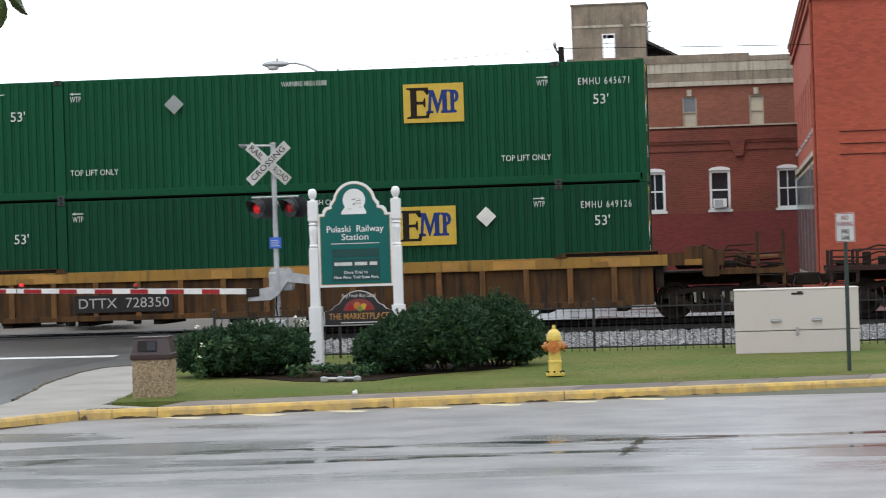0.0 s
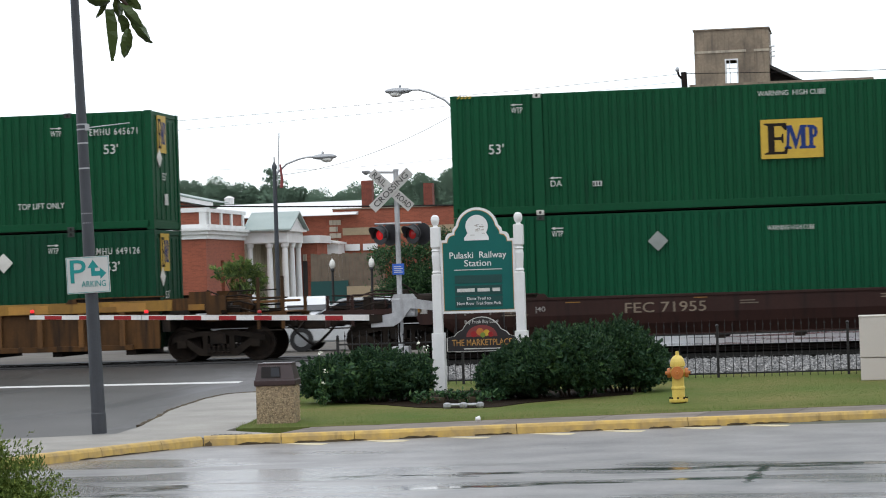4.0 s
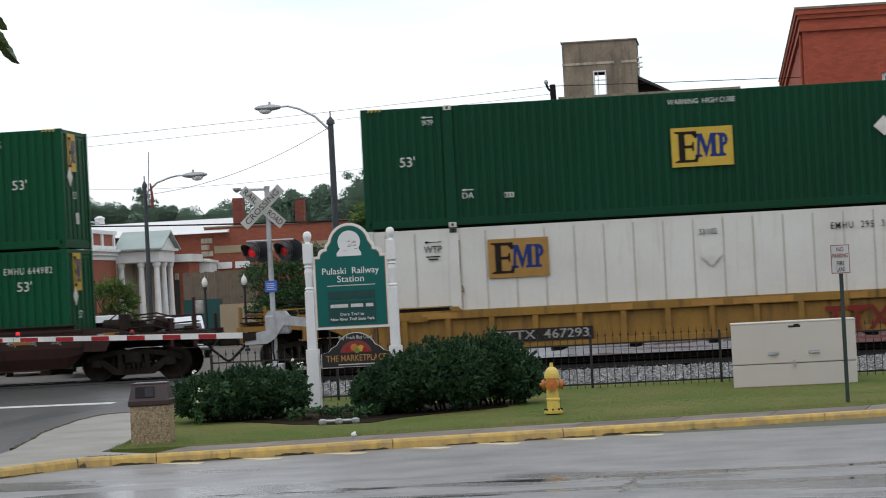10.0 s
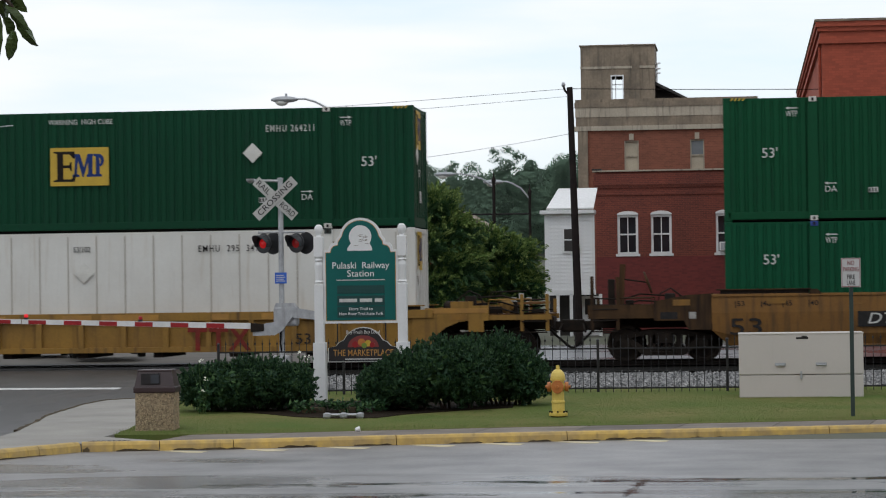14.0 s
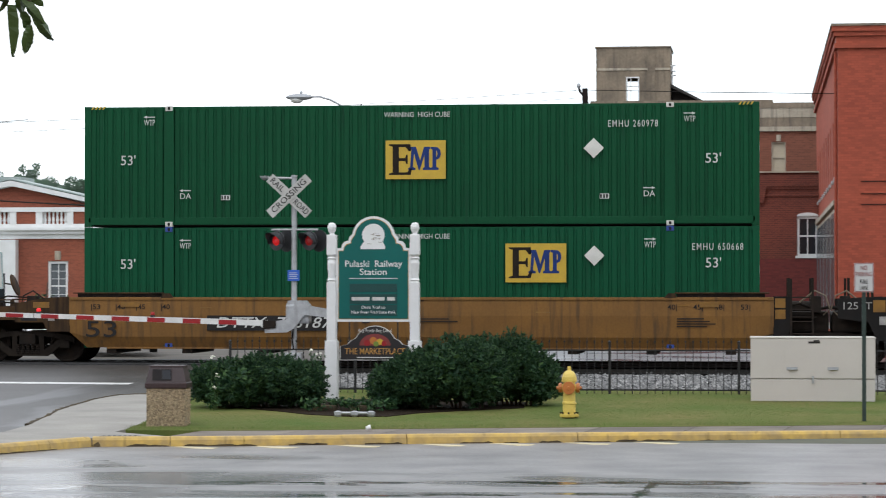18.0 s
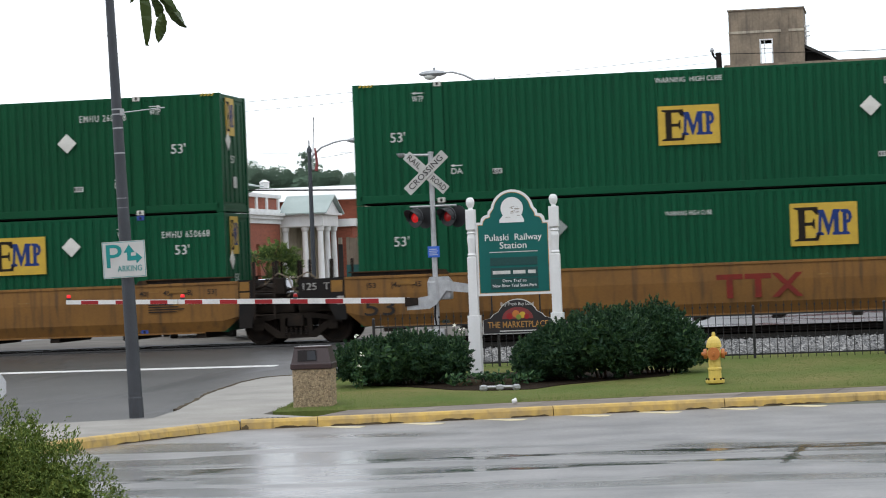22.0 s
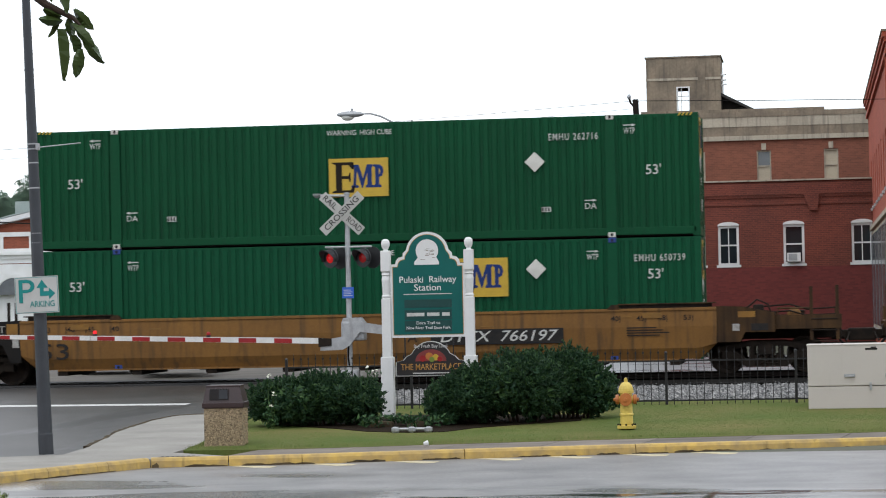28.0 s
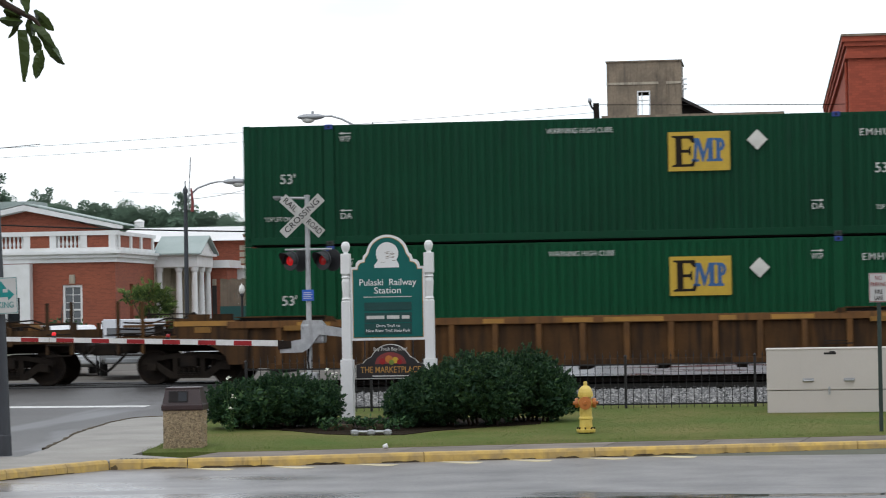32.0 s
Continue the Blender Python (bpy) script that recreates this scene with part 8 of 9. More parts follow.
def town_hall():
    """Brick public building with white balustrade, pediment and side portico."""
    t = thing("public_building", "red-brown brick classical public building with white balustrade and pediment", "building", pose(0, 140, 0.4))
    z_c0, z_c1, z_t = 4.75, 5.35, 6.4
    holes = [(-37.92, -36.82, 0.9, 3.55)]
    part("front_wall", wall(-60, -35.0, 0, z_c0, 0, 0.5, holes), "brick_l", t)
    for h in holes:
        w = window(t, *h, 0.12, "pale_glass", t=0.13, lights=2)
        for k in range(5):
            part("glazing_bar", bx(h[0] + 0.13, h[1] - 0.13, 0.13, 0.17, h[2] + 0.42 + 0.42 * k, h[2] + 0.45 + 0.42 * k), "white", w)
        part("keystone", bx((h[0] + h[1]) / 2 - 0.16, (h[0] + h[1]) / 2 + 0.16, -0.06, 0, 3.62, 4.1), "stucco_light", t)
    side = [(3.2, 4.0, 0.9, 3.6)]
    bm = wall(0.5, 9, 0, z_c0, 0, 0.5, side)
    bmesh.ops.transform(bm, matrix=pose(-35.0, 0, 0, 0, 0, 90), verts=bm.verts[:])
    part("side_wall", bm, "brick_l", t)
    w = part("window", bx(-35.3, -35.2, 3.2, 4.0, 0.9, 3.6), "white", t)
    part("pane", bx(-35.195, -35.18, 3.3, 3.9, 1.0, 3.5), "glass", w)
    for z0, z1, d in ((z_c0, 5.0, 0.1), (5.0, 5.2, 0.25), (5.2, z_c1, 0.42)):
        part("cornice", bx(-60, -35.0 + d, -d, 9.5, z0, z1), "white", t)
    # balustrade: solid brick panels between runs of balusters
    def run(y, xa, xb, brick):
        if brick:
            part("parapet_panel", bx(xa, xb, y, y + 0.3, z_c1 + 0.2, z_t - 0.2), "brick_l", t)
        else:
            n = max(2, round((xb - xa) / 0.24))
            for i in range(n):
                x = xa + (i + 0.5) * (xb - xa) / n
                part("baluster", BAL, None, t, at=pose(x, y + 0.15, z_c1 + 0.2))
    BAL = mesh_of("baluster", turned(B(), [(0.07, 0), (0.05, 0.05), (0.085, 0.2), (0.045, 0.45), (0.06, 0.58), (0.075, 0.64)], 8), M["white"])
    for x0, x1, b in ((-36.5, -35.3, True), (-38.2, -36.86, False), (-39.65, -38.56, True), (-41.6, -40.0, False), (-43.4, -41.96, True), (-45.6, -43.76, False), (-48.0, -46.0, True)):
        run(-0.1, x0, x1, b)
        part("pedestal", bx(x1, x1 + 0.36, -0.155, 0.26, z_c1 + 0.2, z_t - 0.2), "white", t)
    part("parapet_base", bx(-60, -34.9, -0.14, 0.3, z_c1, z_c1 + 0.2), "white", t)
    part("parapet_rail", bx(-60, -34.85, -0.18, 0.32, z_t - 0.2, z_t), "white", t)
    for y0, y1 in ((0.6, 3.0), (3.4, 5.4), (5.8, 8.2)):
        part("parapet_panel", bx(-35.25, -34.95, y0, y1, z_c1 + 0.2, z_t - 0.2), "brick_l", t)
    part("parapet_base", bx(-35.3, -34.88, 0.3, 9, z_c1, z_c1 + 0.2), "white", t)
    part("parapet_rail", bx(-35.3, -34.85, 0.32, 9, z_t - 0.2, z_t), "white", t)
    for y in (0.3, 3.0, 5.4, 8.2):
        part("pedestal", bx(-35.32, -34.86, y, y + 0.4, z_c1 + 0.2, z_t - 0.2), "white", t)
    part("flat_roof", bx(-60, -35.3, 0.3, 9, z_c1 - 0.1, z_c1 + 0.02), "roof_dark", t)
    # gabled upper part set back
    part("attic_wall", prism(B(), [(-46.8, 5.4), (-36.3, 5.4), (-36.3, 6.6), (-40.9, 7.75), (-46.8, 6.6)], 4.0, 7), "brick_l", t)
    gab = [(-47.4, 6.72), (-41.0, 8.05), (-35.5, 6.82), (-35.5, 6.6), (-41.0, 7.75), (-47.4, 6.5)]
    part("gable_trim", prism(B(), gab, 3.4, 3.9), "white", t)
    part("gable_sill", bx(-47.2, -35.7, 3.5, 4.0, 6.36, 6.56), "white", t)
    part("gable_roof", prism(B(), [(-47.4, 6.74), (-41.0, 8.09), (-35.4, 6.84), (-35.4, 6.9), (-41.0, 8.17), (-47.4, 6.8)], 3.4, 7.2), "roof_green", t, "pale green metal gable roof")
    part("roof_monitor", bx(-45.5, -42.0, 9, 12, 7.3, 8.5), "roof_green", t)
    # white entrance bay with a round-headed niche
    bay = part("entrance_bay", wall(-46.2, -39.55, 0, z_c0 - 0.05, -0.5, 0.0, [(-43.9, -41.6, 0.2, 3.3), (-40.9, -40.15, 0.9, 2.9), (-45.5, -44.7, 0.9, 2.9)]), "white", t, "white entrance bay")
    part("niche_back", bx(-44.0, -41.5, -0.1, -0.02, 0.2, 3.4), "white", bay)
    part("fanlight", prism(B(), arc(-42.75, 3.05, 0.9, 0, 180, 14), -0.52, -0.505), "pale_glass", bay)
    part("arch_ring", prism(B(), arc(-42.75, 3.05, 1.15, 0, 180, 16) + arc(-42.75, 3.05, 0.92, 180, 0, 16), -0.56, -0.5), "white", bay)
    for x0, x1 in ((-40.9, -40.15), (-45.5, -44.7)):
        part("pane", bx(x0, x1, -0.2, -0.15, 0.9, 2.9), "glass", bay)
    for x in (-46.1, -44.3, -41.4, -39.9):
        part("pilaster", bx(x, x + 0.35, -0.62, -0.5, 0, z_c0 - 0.05), "white", bay)
    # side portico
    p = part("portico_entablature", bx(-35.0, -32.45, 9.0, 13.2, 4.55, 5.2, bevel=0.04), "white", t, "white columned side portico")
    part("portico_cornice", bx(-35.0, -32.25, 8.8, 13.4, 5.2, 5.34), "white", p)
    part("portico_pediment", prism(B(), [(8.9, 5.34), (13.3, 5.34), (11.1, 6.2)], -35.0, -32.4, "yz"), "white", p)
    part("portico_roof", prism(B(), [(8.6, 5.34), (11.1, 6.38), (13.6, 5.34), (13.6, 5.26), (11.1, 6.28), (8.6, 5.26)], -35.0, -32.15, "yz"), "roof_green", p)
    part("portico_wall", bx(-35.4, -34.9, 9.0, 13.5, 0, 4.55), "stucco_light", p)
    part("portico_back_wall", bx(-34.9, -33.3, 12.9, 13.2, 0, 4.55), "stucco_light", p)
    for x, y in ((-34.75, 9.3), (-33.6, 9.3), (-32.7, 9.3), (-32.7, 11.1), (-32.7, 12.9)):
        part("column", turned(B(), [(0.26, 0), (0.26, 0.15), (0.2, 0.2), (0.195, 1.6), (0.16, 4.25), (0.22, 4.35), (0.25, 4.55)], 16, pose(x, y, 0)), "white", p)
    part("rear_wing", bx(-35.4, -31.75, 13.8, 16.8, 0, 4.55), "brick_l", t)
    rw = part("window", bx(-32.62, -32.36, 13.74, 13.8, 1.0, 3.5), "roof_dark", t, "narrow dark window")
    part("keystone", bx(-32.6, -32.38, 13.7, 13.8, 3.52, 3.9), "stucco_light", rw)
    part("rear_wing_cornice", bx(-35.6, -31.55, 13.6, 17, 4.55, 5.0), "white", t)


town_hall()


def far_block():
    t = thing("brick_building", "long far brick commercial building with white roof edge", "building", pose(0, 160, 0.4))
    part("front_wall", bx(-31.99, -18, 0, 0.5, 0, 6.62), "brick_l", t)
    part("white_parapet", prism(B(), [(-1.0, 6.3), (4, 7.3), (4, 6.3)], -40, -30.4, "yz"), "roof_white", t, "white sloped roof membrane")
    part("brick_body", bx(-40, -31.99, 0, 0.5, 0, 6.35), "brick_l", t)
    part("coping", bx(-32.0, -18, -0.1, 0.6, 6.62, 6.7), "stucco", t)
    part("buff_band", bx(-31.4, -18, -0.05, 0, 5.05, 5.5), "tan", t)
    for k in range(8):
        part("quoin", bx(-32.2, -31.5 if k % 2 else -31.7, -0.1, 0, 2.9 + k * 0.4, 3.2 + k * 0.4), "stucco_light", t)
    for x, w, h in ((-30.35, 0.64, 8.4), (-26.5, 0.55, 8.1)):
        part("chimney", bx(x, x + w, 1, 1.8, 6.2, h), "brick_d", t, "brick chimney")
    for x in (-31.25, -30.15):
        part("sign_plate", bx(x, x + 0.9, -0.12, -0.05, 4.1, 4.5), "white", t)
    part("roof", bx(-40, -18, 0.5, 20, 6.1, 6.2), "roof_dark", t)
    part("vent", turned(B(), [(0.3, 7.2), (0.3, 7.5), (0.35, 7.55), (0.1, 7.7)], 10, pose(-38.3, -0.6, 0)), "white", t)
    lw = thing("low_wall", "tan rendered low wall beside the yard", "wall", pose(0, 108, 0.4))
    part("wall_body", bx(-21.1, -16.4, 0, 0.4, 0, 1.95), "tan", lw)
    bf = thing("board_fence", "tall weathered board fence round a yard", "fence", pose(0, 110, 0.4))
    for k in range(21):
        part("board", bx(-23.0 + k * 0.15, -23.0 + k * 0.15 + 0.142, 0, 0.03, 1.5, 3.36 - 0.02 * (k % 3)), "fence_wood", bf)
    part("screen", bx(-23.0, -21.4, -0.1, -0.05, 0.0, 2.2), "sign_dark", bf, "dark green screen below the boards")
    for x in (-22.9, -21.5, -20.1):
        part("fence_post", bx(x - 0.06, x + 0.06, 0.031, 0.12, 0, 3.36), "fence_wood", bf)
    wb = thing("shed", "small cream white shed with a sloping white roof", "shed", pose(-32.4, 157.4, 0.4))
    part("shed_wall", bx(-1.4, 1.2, 0, 2, 0, 4.5), "siding", wb)
    part("shed_roof", prism(B(), [(-1.5, 4.95), (1.3, 4.5), (1.3, 4.62), (-1.5, 5.07)], -0.2, 2.2), "roof_white", wb)
    hs = thing("small_house", "far small house with a red-brown roof", "house", pose(-13.7, 130, 0.5))
    part("wall", bx(-1.6, 1.6, 0, 5, 0, 4.6), "stucco_light", hs)
    part("roof", prism(B(), [(-1.9, 4.6), (1.9, 4.6), (0, 5.75)], -0.3, 5.3), "stucco", hs, "red-brown gable roof")


far_block()
for x in (-19.07, -17.62):
    g = thing("globe_lamp", "dark post lamp with white acorn globe", "street lamp", pose(x, 95, 0.4), group="globe lamps by the yard")
    part("post", turned(B(), [(0.1, 0), (0.1, 0.3), (0.05, 0.36), (0.045, 2.5), (0.085, 2.55), (0.07, 2.62)], 12), "iron", g)
    part("globe", turned(B(), [(0.06, 2.62), (0.105, 2.7), (0.11, 2.78), (0.075, 2.9), (0.025, 2.94), (0.0, 3.02)], 14, cap=False), "globe", g, "white acorn globe")

# ---- vehicles ----


def vehicle(label, paint, at, pickup=False):
    """A parked car: body, cabin, windows, wheels, lamps. It points along +x."""
    t = thing("pickup_truck" if pickup else "car", label, "vehicle", at)
    L, W = (5.4, 1.9) if pickup else (4.5, 1.78)
    h = L / 2
    if pickup:
        low = [(-h, 0.5), (-h, 1.0), (-0.55, 1.0), (-0.5, 1.05), (1.2, 1.05), (h - 0.1, 0.95), (h, 0.7), (h, 0.4), (h - 0.4, 0.32), (-h + 0.3, 0.32)]
        cab = [(-0.5, 1.05), (-0.35, 1.44), (-0.2, 1.5), (0.7, 1.48), (1.25, 1.05)]
    else:
        low = [(-h, 0.55), (-h + 0.08, 0.92), (-h + 0.6, 0.96), (h - 1.3, 0.92), (h - 0.25, 0.76), (h, 0.6), (h - 0.02, 0.34), (h - 0.4, 0.25), (-h + 0.3, 0.25)]
        cab = [(-h + 0.45, 0.94), (-h + 1.15, 1.38), (-h + 1.5, 1.44), (0.25, 1.42), (h - 1.2, 0.92)]
    bm = prism(B(), low, -W / 2, W / 2)
    bmesh.ops.bevel(bm, geom=bm.edges[:], offset=0.05, segments=2, affect="EDGES")
    part("body", bm, paint, t)
    bm = prism(B(), cab, -W / 2 + 0.1, W / 2 - 0.1)
    bmesh.ops.bevel(bm, geom=bm.edges[:], offset=0.04, segments=2, affect="EDGES")
    part("cabin", bm, paint, t)
    zc = [c[1] for c in cab]
    ins = [(x * 0.9 + 0.1 * sum(c[0] for c in cab) / len(cab), max(zc[0] + 0.06, min(z, max(zc) - 0.08))) for x, z in cab]
    for s in (-1, 1):
        part("side_glass", prism(B(), ins, s * (W / 2 - 0.095) - 0.004, s * (W / 2 - 0.095) + 0.004), "glass", t)
        for x in (-h + 0.85, h - 0.9):
            w = part("wheel", turned(B(), [(0.2, -0.1), (0.33, -0.1), (0.335, -0.06), (0.335, 0.06), (0.33, 0.1), (0.2, 0.1)], 20, pose(x, s * (W / 2 - 0.08), 0.335, 90)), "rubber", t)
            part("rim", turned(B(), [(0.05, -0.11), (0.2, -0.105), (0.2, 0.105), (0.05, 0.11)], 14, pose(x, s * (W / 2 - 0.08), 0.335, 90)), "steel", w)
        part("headlight", bx(h - 0.16, h - 0.01, s * 0.62 - 0.16, s * 0.62 + 0.16, 0.58, 0.72, bevel=0.02), "globe", t)
        part("tail_lamp", bx(-h - 0.005, -h + 0.1, s * 0.7 - 0.14, s * 0.7 + 0.14, 0.68, 0.84, bevel=0.02), "tail_lamp", t)
    part("windscreen", prism(B(), [(cab[-1][0] - 0.03, cab[-1][1] + 0.05), (cab[-1][0] + 0.0, cab[-1][1] + 0.05), (cab[-2][0] + 0.05, cab[-2][1] - 0.08), (cab[-2][0] + 0.02, cab[-2][1] - 0.08)],
                             -W / 2 + 0.2, W / 2 - 0.2), "glass", t)
    part("bumper", bx(h - 0.12, h + 0.03, -W / 2 + 0.1, W / 2 - 0.1, 0.34, 0.48, bevel=0.03), "steel" if pickup else paint, t)
    return t


vehicle("white car waiting beyond the crossing", "car_white", pose(-20.3, 75.5, 0.62, 0, 0, -70))
vehicle("silver pickup truck waiting beyond the crossing", "car_silver", pose(-17.4, 71.5, 0.72, 0, 0, -74), True)
vehicle("white sedan waiting beyond the crossing", "car_white", pose(-18.75, 88.5, 0.62, 0, 0, -72))
vehicle("white car waiting on the wet road", "car_white", pose(-16.45, 42.65, 0.075, 0, 0, 90))
passing = vehicle("white car driving along the far street", "car_white", pose(0, 71.8, 0.62, 0, 0, 180))

# ---- trees and woods ----


def tree(label, base, height, lobes, n, size, mt, seed, trunk=0.12):
    rng = np.random.default_rng(seed)
    t = thing("tree", label, "tree", pose(*base))
    part("trunk", tube(B(), [(0, 0, -0.2), (0.05, 0, height * 0.25), (-0.04, 0, height * 0.5), (0.03, 0, height * 0.85)], trunk, 10, trunk * 0.3), "bark", t)
    tot = sum(r[0] * r[2] for _, r in lobes)
    pts = []
    for c, r in lobes:
        part("limb", tube(B(), [(0, 0, height * 0.3), (c[0] * 0.5, c[1] * 0.5, (height * 0.3 + c[2]) / 2), c], trunk * 0.45, 6, 0.015), "bark", t)
        m = int(n * r[0] * r[2] / tot)
        k = max(8, m // 40)
        tc = clump_points(rng, c, r, k, 0.5)
        d = rng.normal(0, 1, (m, 3))
        pts.append(tc[rng.integers(0, k, m)] + d * np.array([0.2, 0.2, 0.13]))
    pts = np.concatenate(pts)
    pts = pts[pts[:, 2] > 0.3]
    leaves("crown", pts, rng.uniform(0.6, 1.3, len(pts)) * size, mt, t, seed)


def lobes_of(seed, n, rx, z0, z1, r):
    g = random.Random(seed)
    return [((g.uniform(-rx, rx), g.uniform(-rx * 0.6, rx * 0.6), g.uniform(z0, z1)), (r * g.uniform(0.7, 1.2), r * g.uniform(0.7, 1.1), r * g.uniform(0.55, 0.9))) for _ in range(n)]


def spray_tree(label, base, height, lobes, sprays, size, mt, seed, trunk=0.12, light="lit_tip_leaf"):
    """A crown of arching sprays that droop at their tips, with gaps between them. Upper tips are coloured as lit."""
    rng = np.random.default_rng(seed)
    t = thing("tree", label, "tree", pose(*base))
    part("trunk", tube(B(), [(0, 0, -0.2), (0.05, 0, height * 0.25), (-0.04, 0, height * 0.5), (0.03, 0, height * 0.85)], trunk, 10, trunk * 0.3), "bark", t)
    tot = sum(r[0] * r[2] for _, r in lobes)
    pts, ways, tips, tip_way = [], [], [], []
    for c, r in lobes:
        part("limb", tube(B(), [(0, 0, height * 0.3), (c[0] * 0.5, c[1] * 0.5, (height * 0.3 + c[2]) / 2), c], trunk * 0.45, 6, 0.015), "bark", t)
        m = int(sprays * r[0] * r[2] / tot)
        root = clump_points(rng, c, np.array(r) * 0.75, m, 0.3)
        out = root - np.array([c[0] * 0.6, c[1], c[2] - 0.5])
        out += rng.normal(0, 0.35, out.shape)
        out /= np.linalg.norm(out, axis=1, keepdims=True)
        ln = rng.uniform(0.35, 0.85, (m, 1)) * min(1.0, 0.55 + 0.45 * r[0])
        upper = root[:, 2] > c[2] - 0.1 * r[2]
        for f in np.linspace(0.1, 1.0, 12):
            p = root + out * ln * f
            p[:, 2] += (0.32 * f - 0.4 * f * f) * ln[:, 0]
            way = out.copy()
            way[:, 2] += 0.32 - 0.8 * f
            for _ in range(4):
                q = p + rng.normal(0, 1, p.shape) * 0.045 * (1.3 - 0.6 * f)
                if f > 0.55:
                    tips.append(q[upper])
                    tip_way.append(way[upper])
                    q, w = q[~upper], way[~upper]
                else:
                    w = way
                pts.append(q)
                ways.append(w)
    for name, p, w, m in (("crown", pts, ways, mt), ("spray_foliage", tips, tip_way, light)):
        p, w = np.concatenate(p), np.concatenate(w)
        ok = p[:, 2] > 0.3
        p, w = p[ok], w[ok]
        leaves(name, p, rng.uniform(0.6, 1.3, len(p)) * size, m, t, seed, 0.0, 0.26, w)


spray_tree("dark green street tree with drooping feathery sprays", (-11.0, 91, 0.55), 5.4,
           [((0.4, 0, 4.6), (0.8, 0.8, 0.7)), ((-0.9, 0, 4.3), (0.9, 0.9, 0.7)), ((1.0, 0, 3.7), (0.9, 0.9, 0.6)), ((-0.2, -0.3, 3.3), (1.3, 1.0, 0.8)), ((1.2, 0, 2.6), (0.9, 0.9, 0.7)),
            ((-1.2, 0, 2.4), (1.0, 0.9, 0.8)), ((0.2, 0, 1.8), (1.6, 1.0, 0.8)), ((0.2, 0, 0.9), (1.6, 1.0, 0.6))], 2900, 0.07, "dark_leaf", 31)
spray_tree("dark green bushy tree with drooping sprays behind the track", (-8.7, 94, 0.55), 4.0,
           [((-0.3, 0, 3.3), (0.8, 0.9, 0.5)), ((0.6, 0, 2.9), (0.8, 0.9, 0.55)), ((-0.9, 0, 2.7), (0.8, 0.8, 0.6)), ((0.2, 0, 2.1), (1.3, 1.0, 0.7)), ((0.9, 0, 1.8), (0.6, 0.8, 0.6)),
            ((0, 0, 1.2), (1.3, 1.0, 0.7))], 2200, 0.07, "dark_leaf", 32)
tree("dark green rounded tree behind the sign", (-15.3, 98, 0.55), 3.9, lobes_of(4, 15, 2.1, 1.0, 3.3, 0.9), 42000, 0.055, "dark_leaf", 33)
tree("dark green tree filling the gap behind the sign", (-12.9, 93, 0.55), 4.2, lobes_of(9, 9, 1.4, 1.0, 3.2, 0.9), 24000, 0.06, "dark_leaf", 37)
spray_tree("small pale green tree before the public building", (-24.9, 105, 0.5), 3.3, lobes_of(6, 9, 0.9, 1.0, 2.7, 0.5), 150, 0.07, "tree_leaf", 34, 0.07)
tree("small shrub-like tree by the public building", (-29.3, 108, 0.5), 2.6, lobes_of(8, 6, 0.7, 0.6, 1.4, 0.45), 1800, 0.1, "dark_leaf", 35, 0.07)


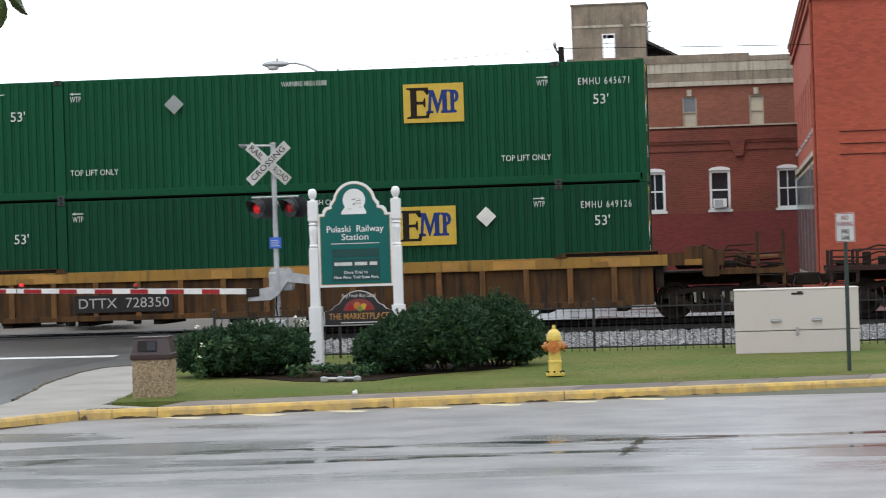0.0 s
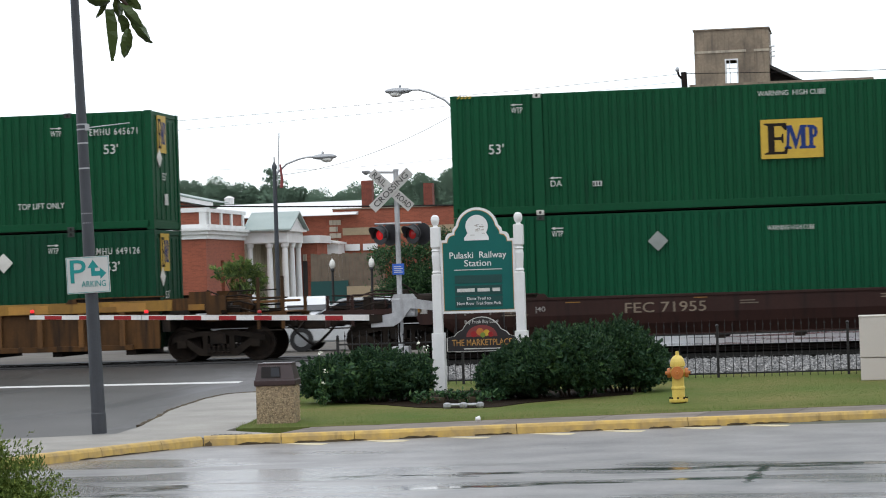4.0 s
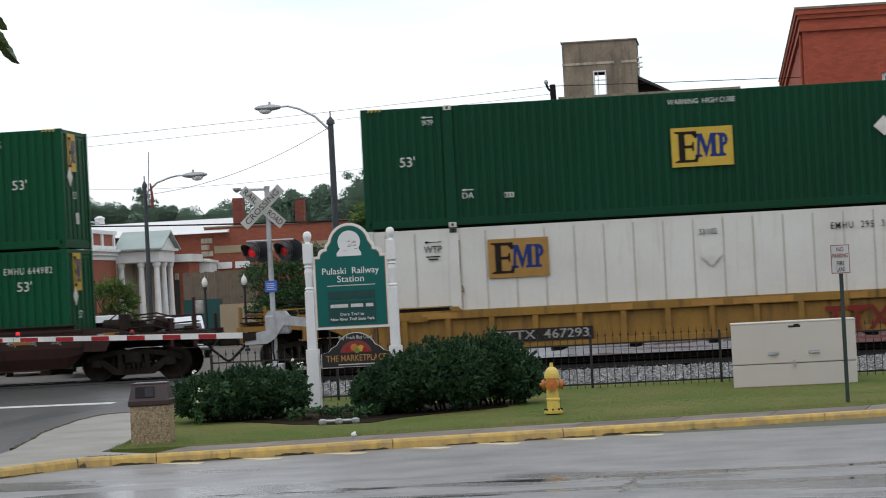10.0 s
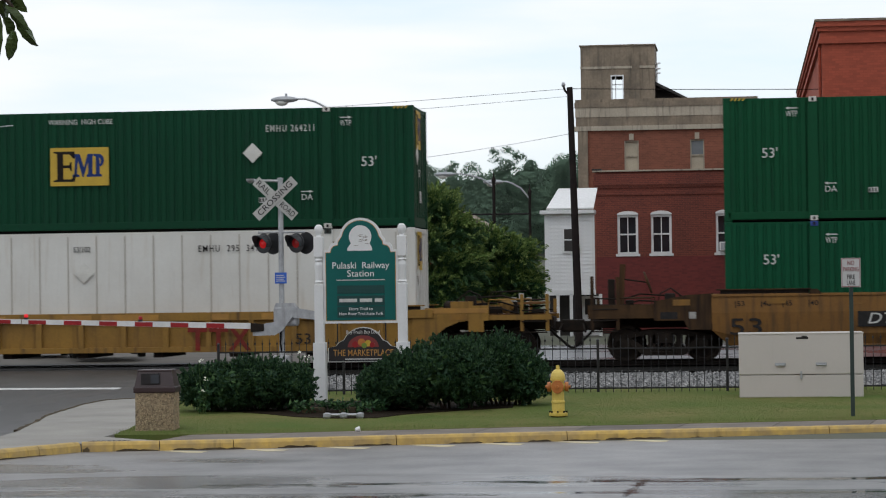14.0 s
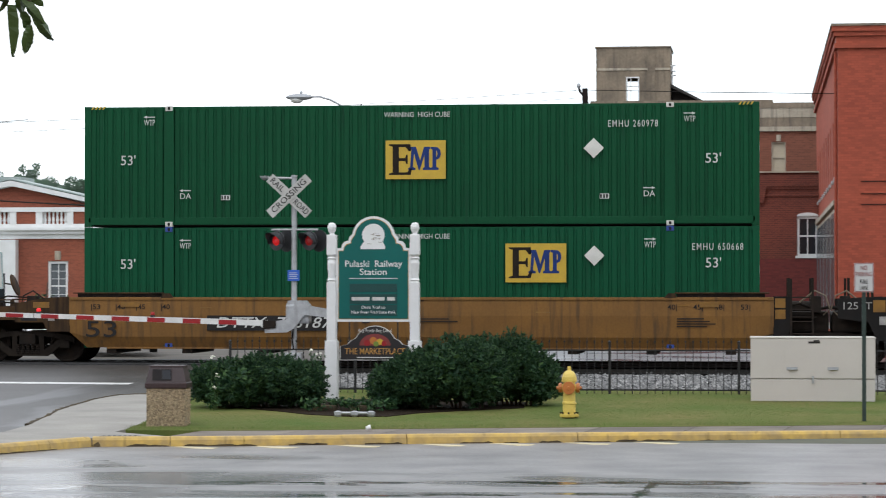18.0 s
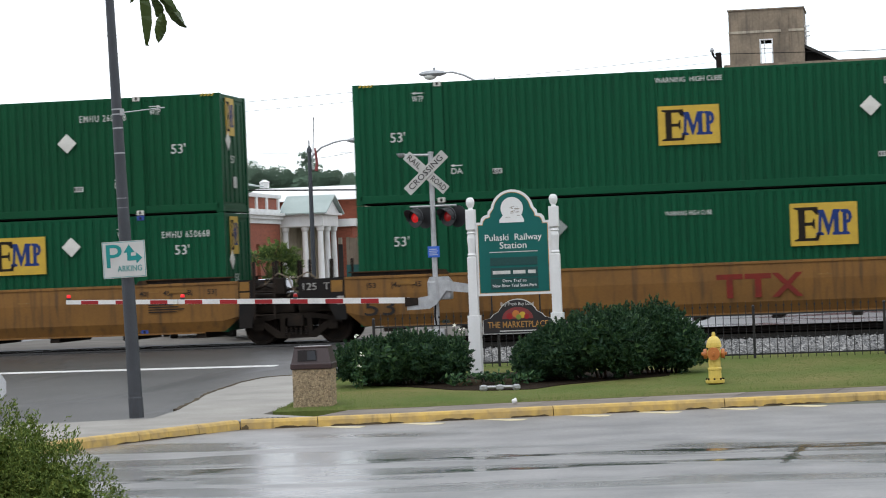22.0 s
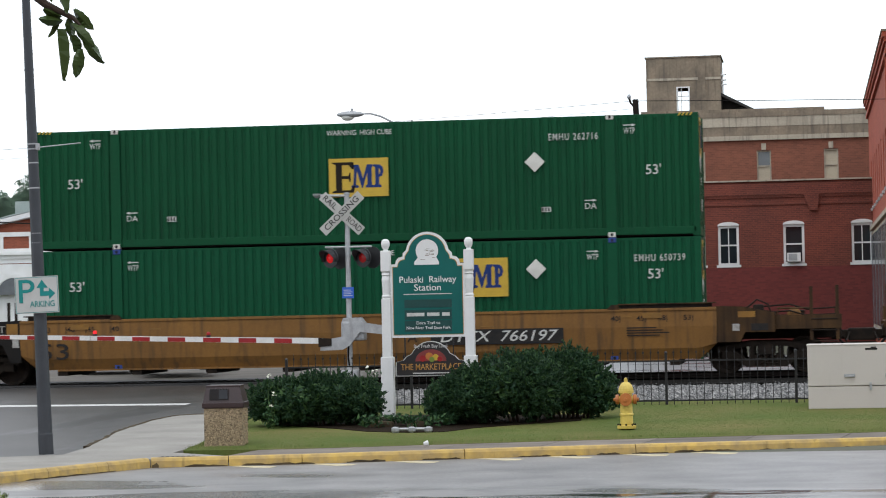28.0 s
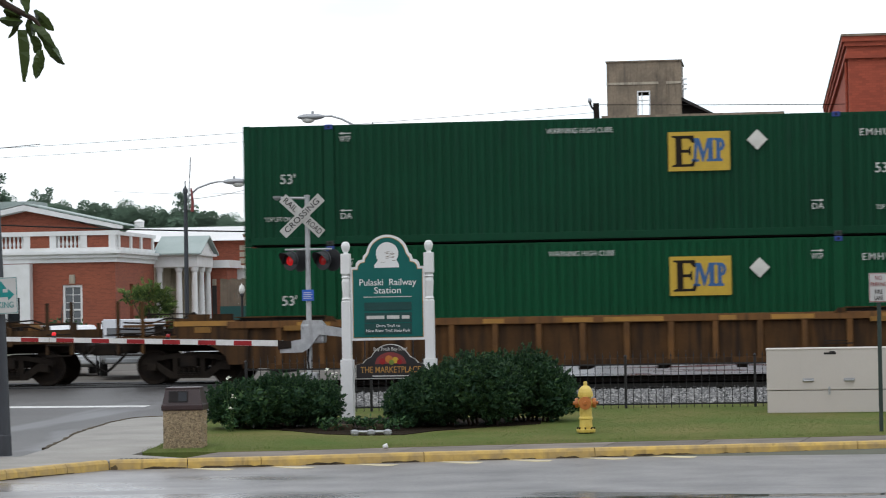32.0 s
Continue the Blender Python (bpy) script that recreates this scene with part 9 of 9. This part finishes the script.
def woods():
    """The wooded hill on the horizon as one mass of leaf clumps."""
    rng = np.random.default_rng(77)
    pts, sz = [], []
    prof = ((-130, 15.4), (-95, 16.8), (-88, 16.4), (-82, 15.2), (-75, 15.2), (-68, 14.4), (-60, 13.6), (-49, 15.0), (-41, 15.4), (-34, 15.6), (-26, 16.8), (-20, 17.2), (0, 18), (40, 18), (130, 17))
    x = -130.0
    while x < 120:
        top = float(np.interp(x, [p[0] for p in prof], [p[1] for p in prof])) + rng.normal(0, 0.28)
        y = 300 + rng.uniform(-6, 14)
        tree_r = rng.uniform(1.3, 2.6)
        near = -100 < x < 5
        n = 1700 if near else 120
        for k in range(5):
            c = np.array([x + rng.normal(0, tree_r * 0.5), y + rng.normal(0, 1.5), top - tree_r * (0.7 + k * 1.05)])
            m = n // (2 if k < 2 else 4)
            cl = clump_points(rng, c, (tree_r * (0.6 + 0.2 * k), tree_r * (0.6 + 0.2 * k), tree_r * 0.7), m, 0.4)
            pts.append(cl)
            sz.append(rng.uniform(0.085, 0.18, m) if near else rng.uniform(0.6, 1.2, m))
        x += rng.uniform(0.6, 1.1) if near else rng.uniform(3, 5)
    for cx, cz, r in ((-41, 16.2, 1.9), (-34.6, 16.5, 2.0), (-32.2, 16.2, 1.7), (-26.2, 17.9, 2.1), (-88, 18.2, 2.2), (-82.5, 16.4, 1.4), (-66, 15.6, 1.8)):
        for k in range(14):
            c = np.array([cx + rng.normal(0, r * 0.35), 296 + rng.normal(0, 1), cz - 3.6 + k * 0.28])
            m = 120
            pts.append(clump_points(rng, c, (r * (0.8 - 0.034 * k), 1, 0.5), m, 0.0))
            sz.append(rng.uniform(0.09, 0.2, m))
    # the haze over the hill comes only from this leaf colour
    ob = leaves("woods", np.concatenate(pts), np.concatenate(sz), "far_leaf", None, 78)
    tagged(ob, "dense wooded hill on the horizon, its green paled for haze", "woods", kind="stuff")
    bm = B()
    cols = [(x, float(np.interp(x, [p[0] for p in prof], [p[1] for p in prof])) - 0.7 + 0.5 * math.sin(x * 0.7) + 0.45 * noise.noise((x * 0.9, 3, 1))) for x in [q * 0.8 for q in range(-500, 501)]]
    lo = [bm.verts.new((x, 312, 0)) for x, z in cols]
    mi = [bm.verts.new((x, 314, z)) for x, z in cols]
    hi = [bm.verts.new((x, 360, z - 1)) for x, z in cols]
    for a, b in ((lo, mi), (mi, hi)):
        for i in range(len(cols) - 1):
            bm.faces.new((a[i], a[i + 1], b[i + 1], b[i]))
    setting("wooded_slope", bm, "hill", "shaded green slope under the trees", "hill")


M["hill"] = mat("shaded_wood_floor", (0.065, 0.10, 0.068), (0.05, 0.08, 0.055), 0.95, 0, 0.3, 2, 0.6, dist=0.3)
woods()

# plain unseen walls added to close the street behind the viewer and cut low skylight
row = thing("wall_south", "plain unseen brown brick walls added to block low sky behind the street", "wall", kind="structure")
for k, h in enumerate((13, 14.5, 12.5, 14, 13.5, 12)):
    part("house_front", bx(-75 + k * 25, -50.1 + k * 25, -9, -8.5, 0, h), "brick_l", row)


def motions():
    """The train rolls past; its wheels turn."""
    times = [i for i in range(0, 33)]
    for car, (lower, upper), off in zip(CARS, STACKS, OFFSETS):
        for ob, z in ((car, RAIL_Z), (lower, 1.0), (upper, 1.0 + H53 + 0.008)):
            walk(ob, [(t, pose(off + train_x(t), TRACK_Y, z)) for t in times])
    walk(passing, [(t, pose(-16.6 - 5.6 * (t - 4.5), 71.8, 0.62, 0, 0, 180)) for t in (0, 8, 16, 24, 32)])
    steps = [i / 7.5 for i in range(0, 241)]
    for w in wheelsets:
        m = w.matrix_basis.copy()
        walk(w, [(t, m @ Matrix.Rotation((train_x(t) - train_x(0)) / WHEEL_R, 4, "Y")) for t in steps])


motions()
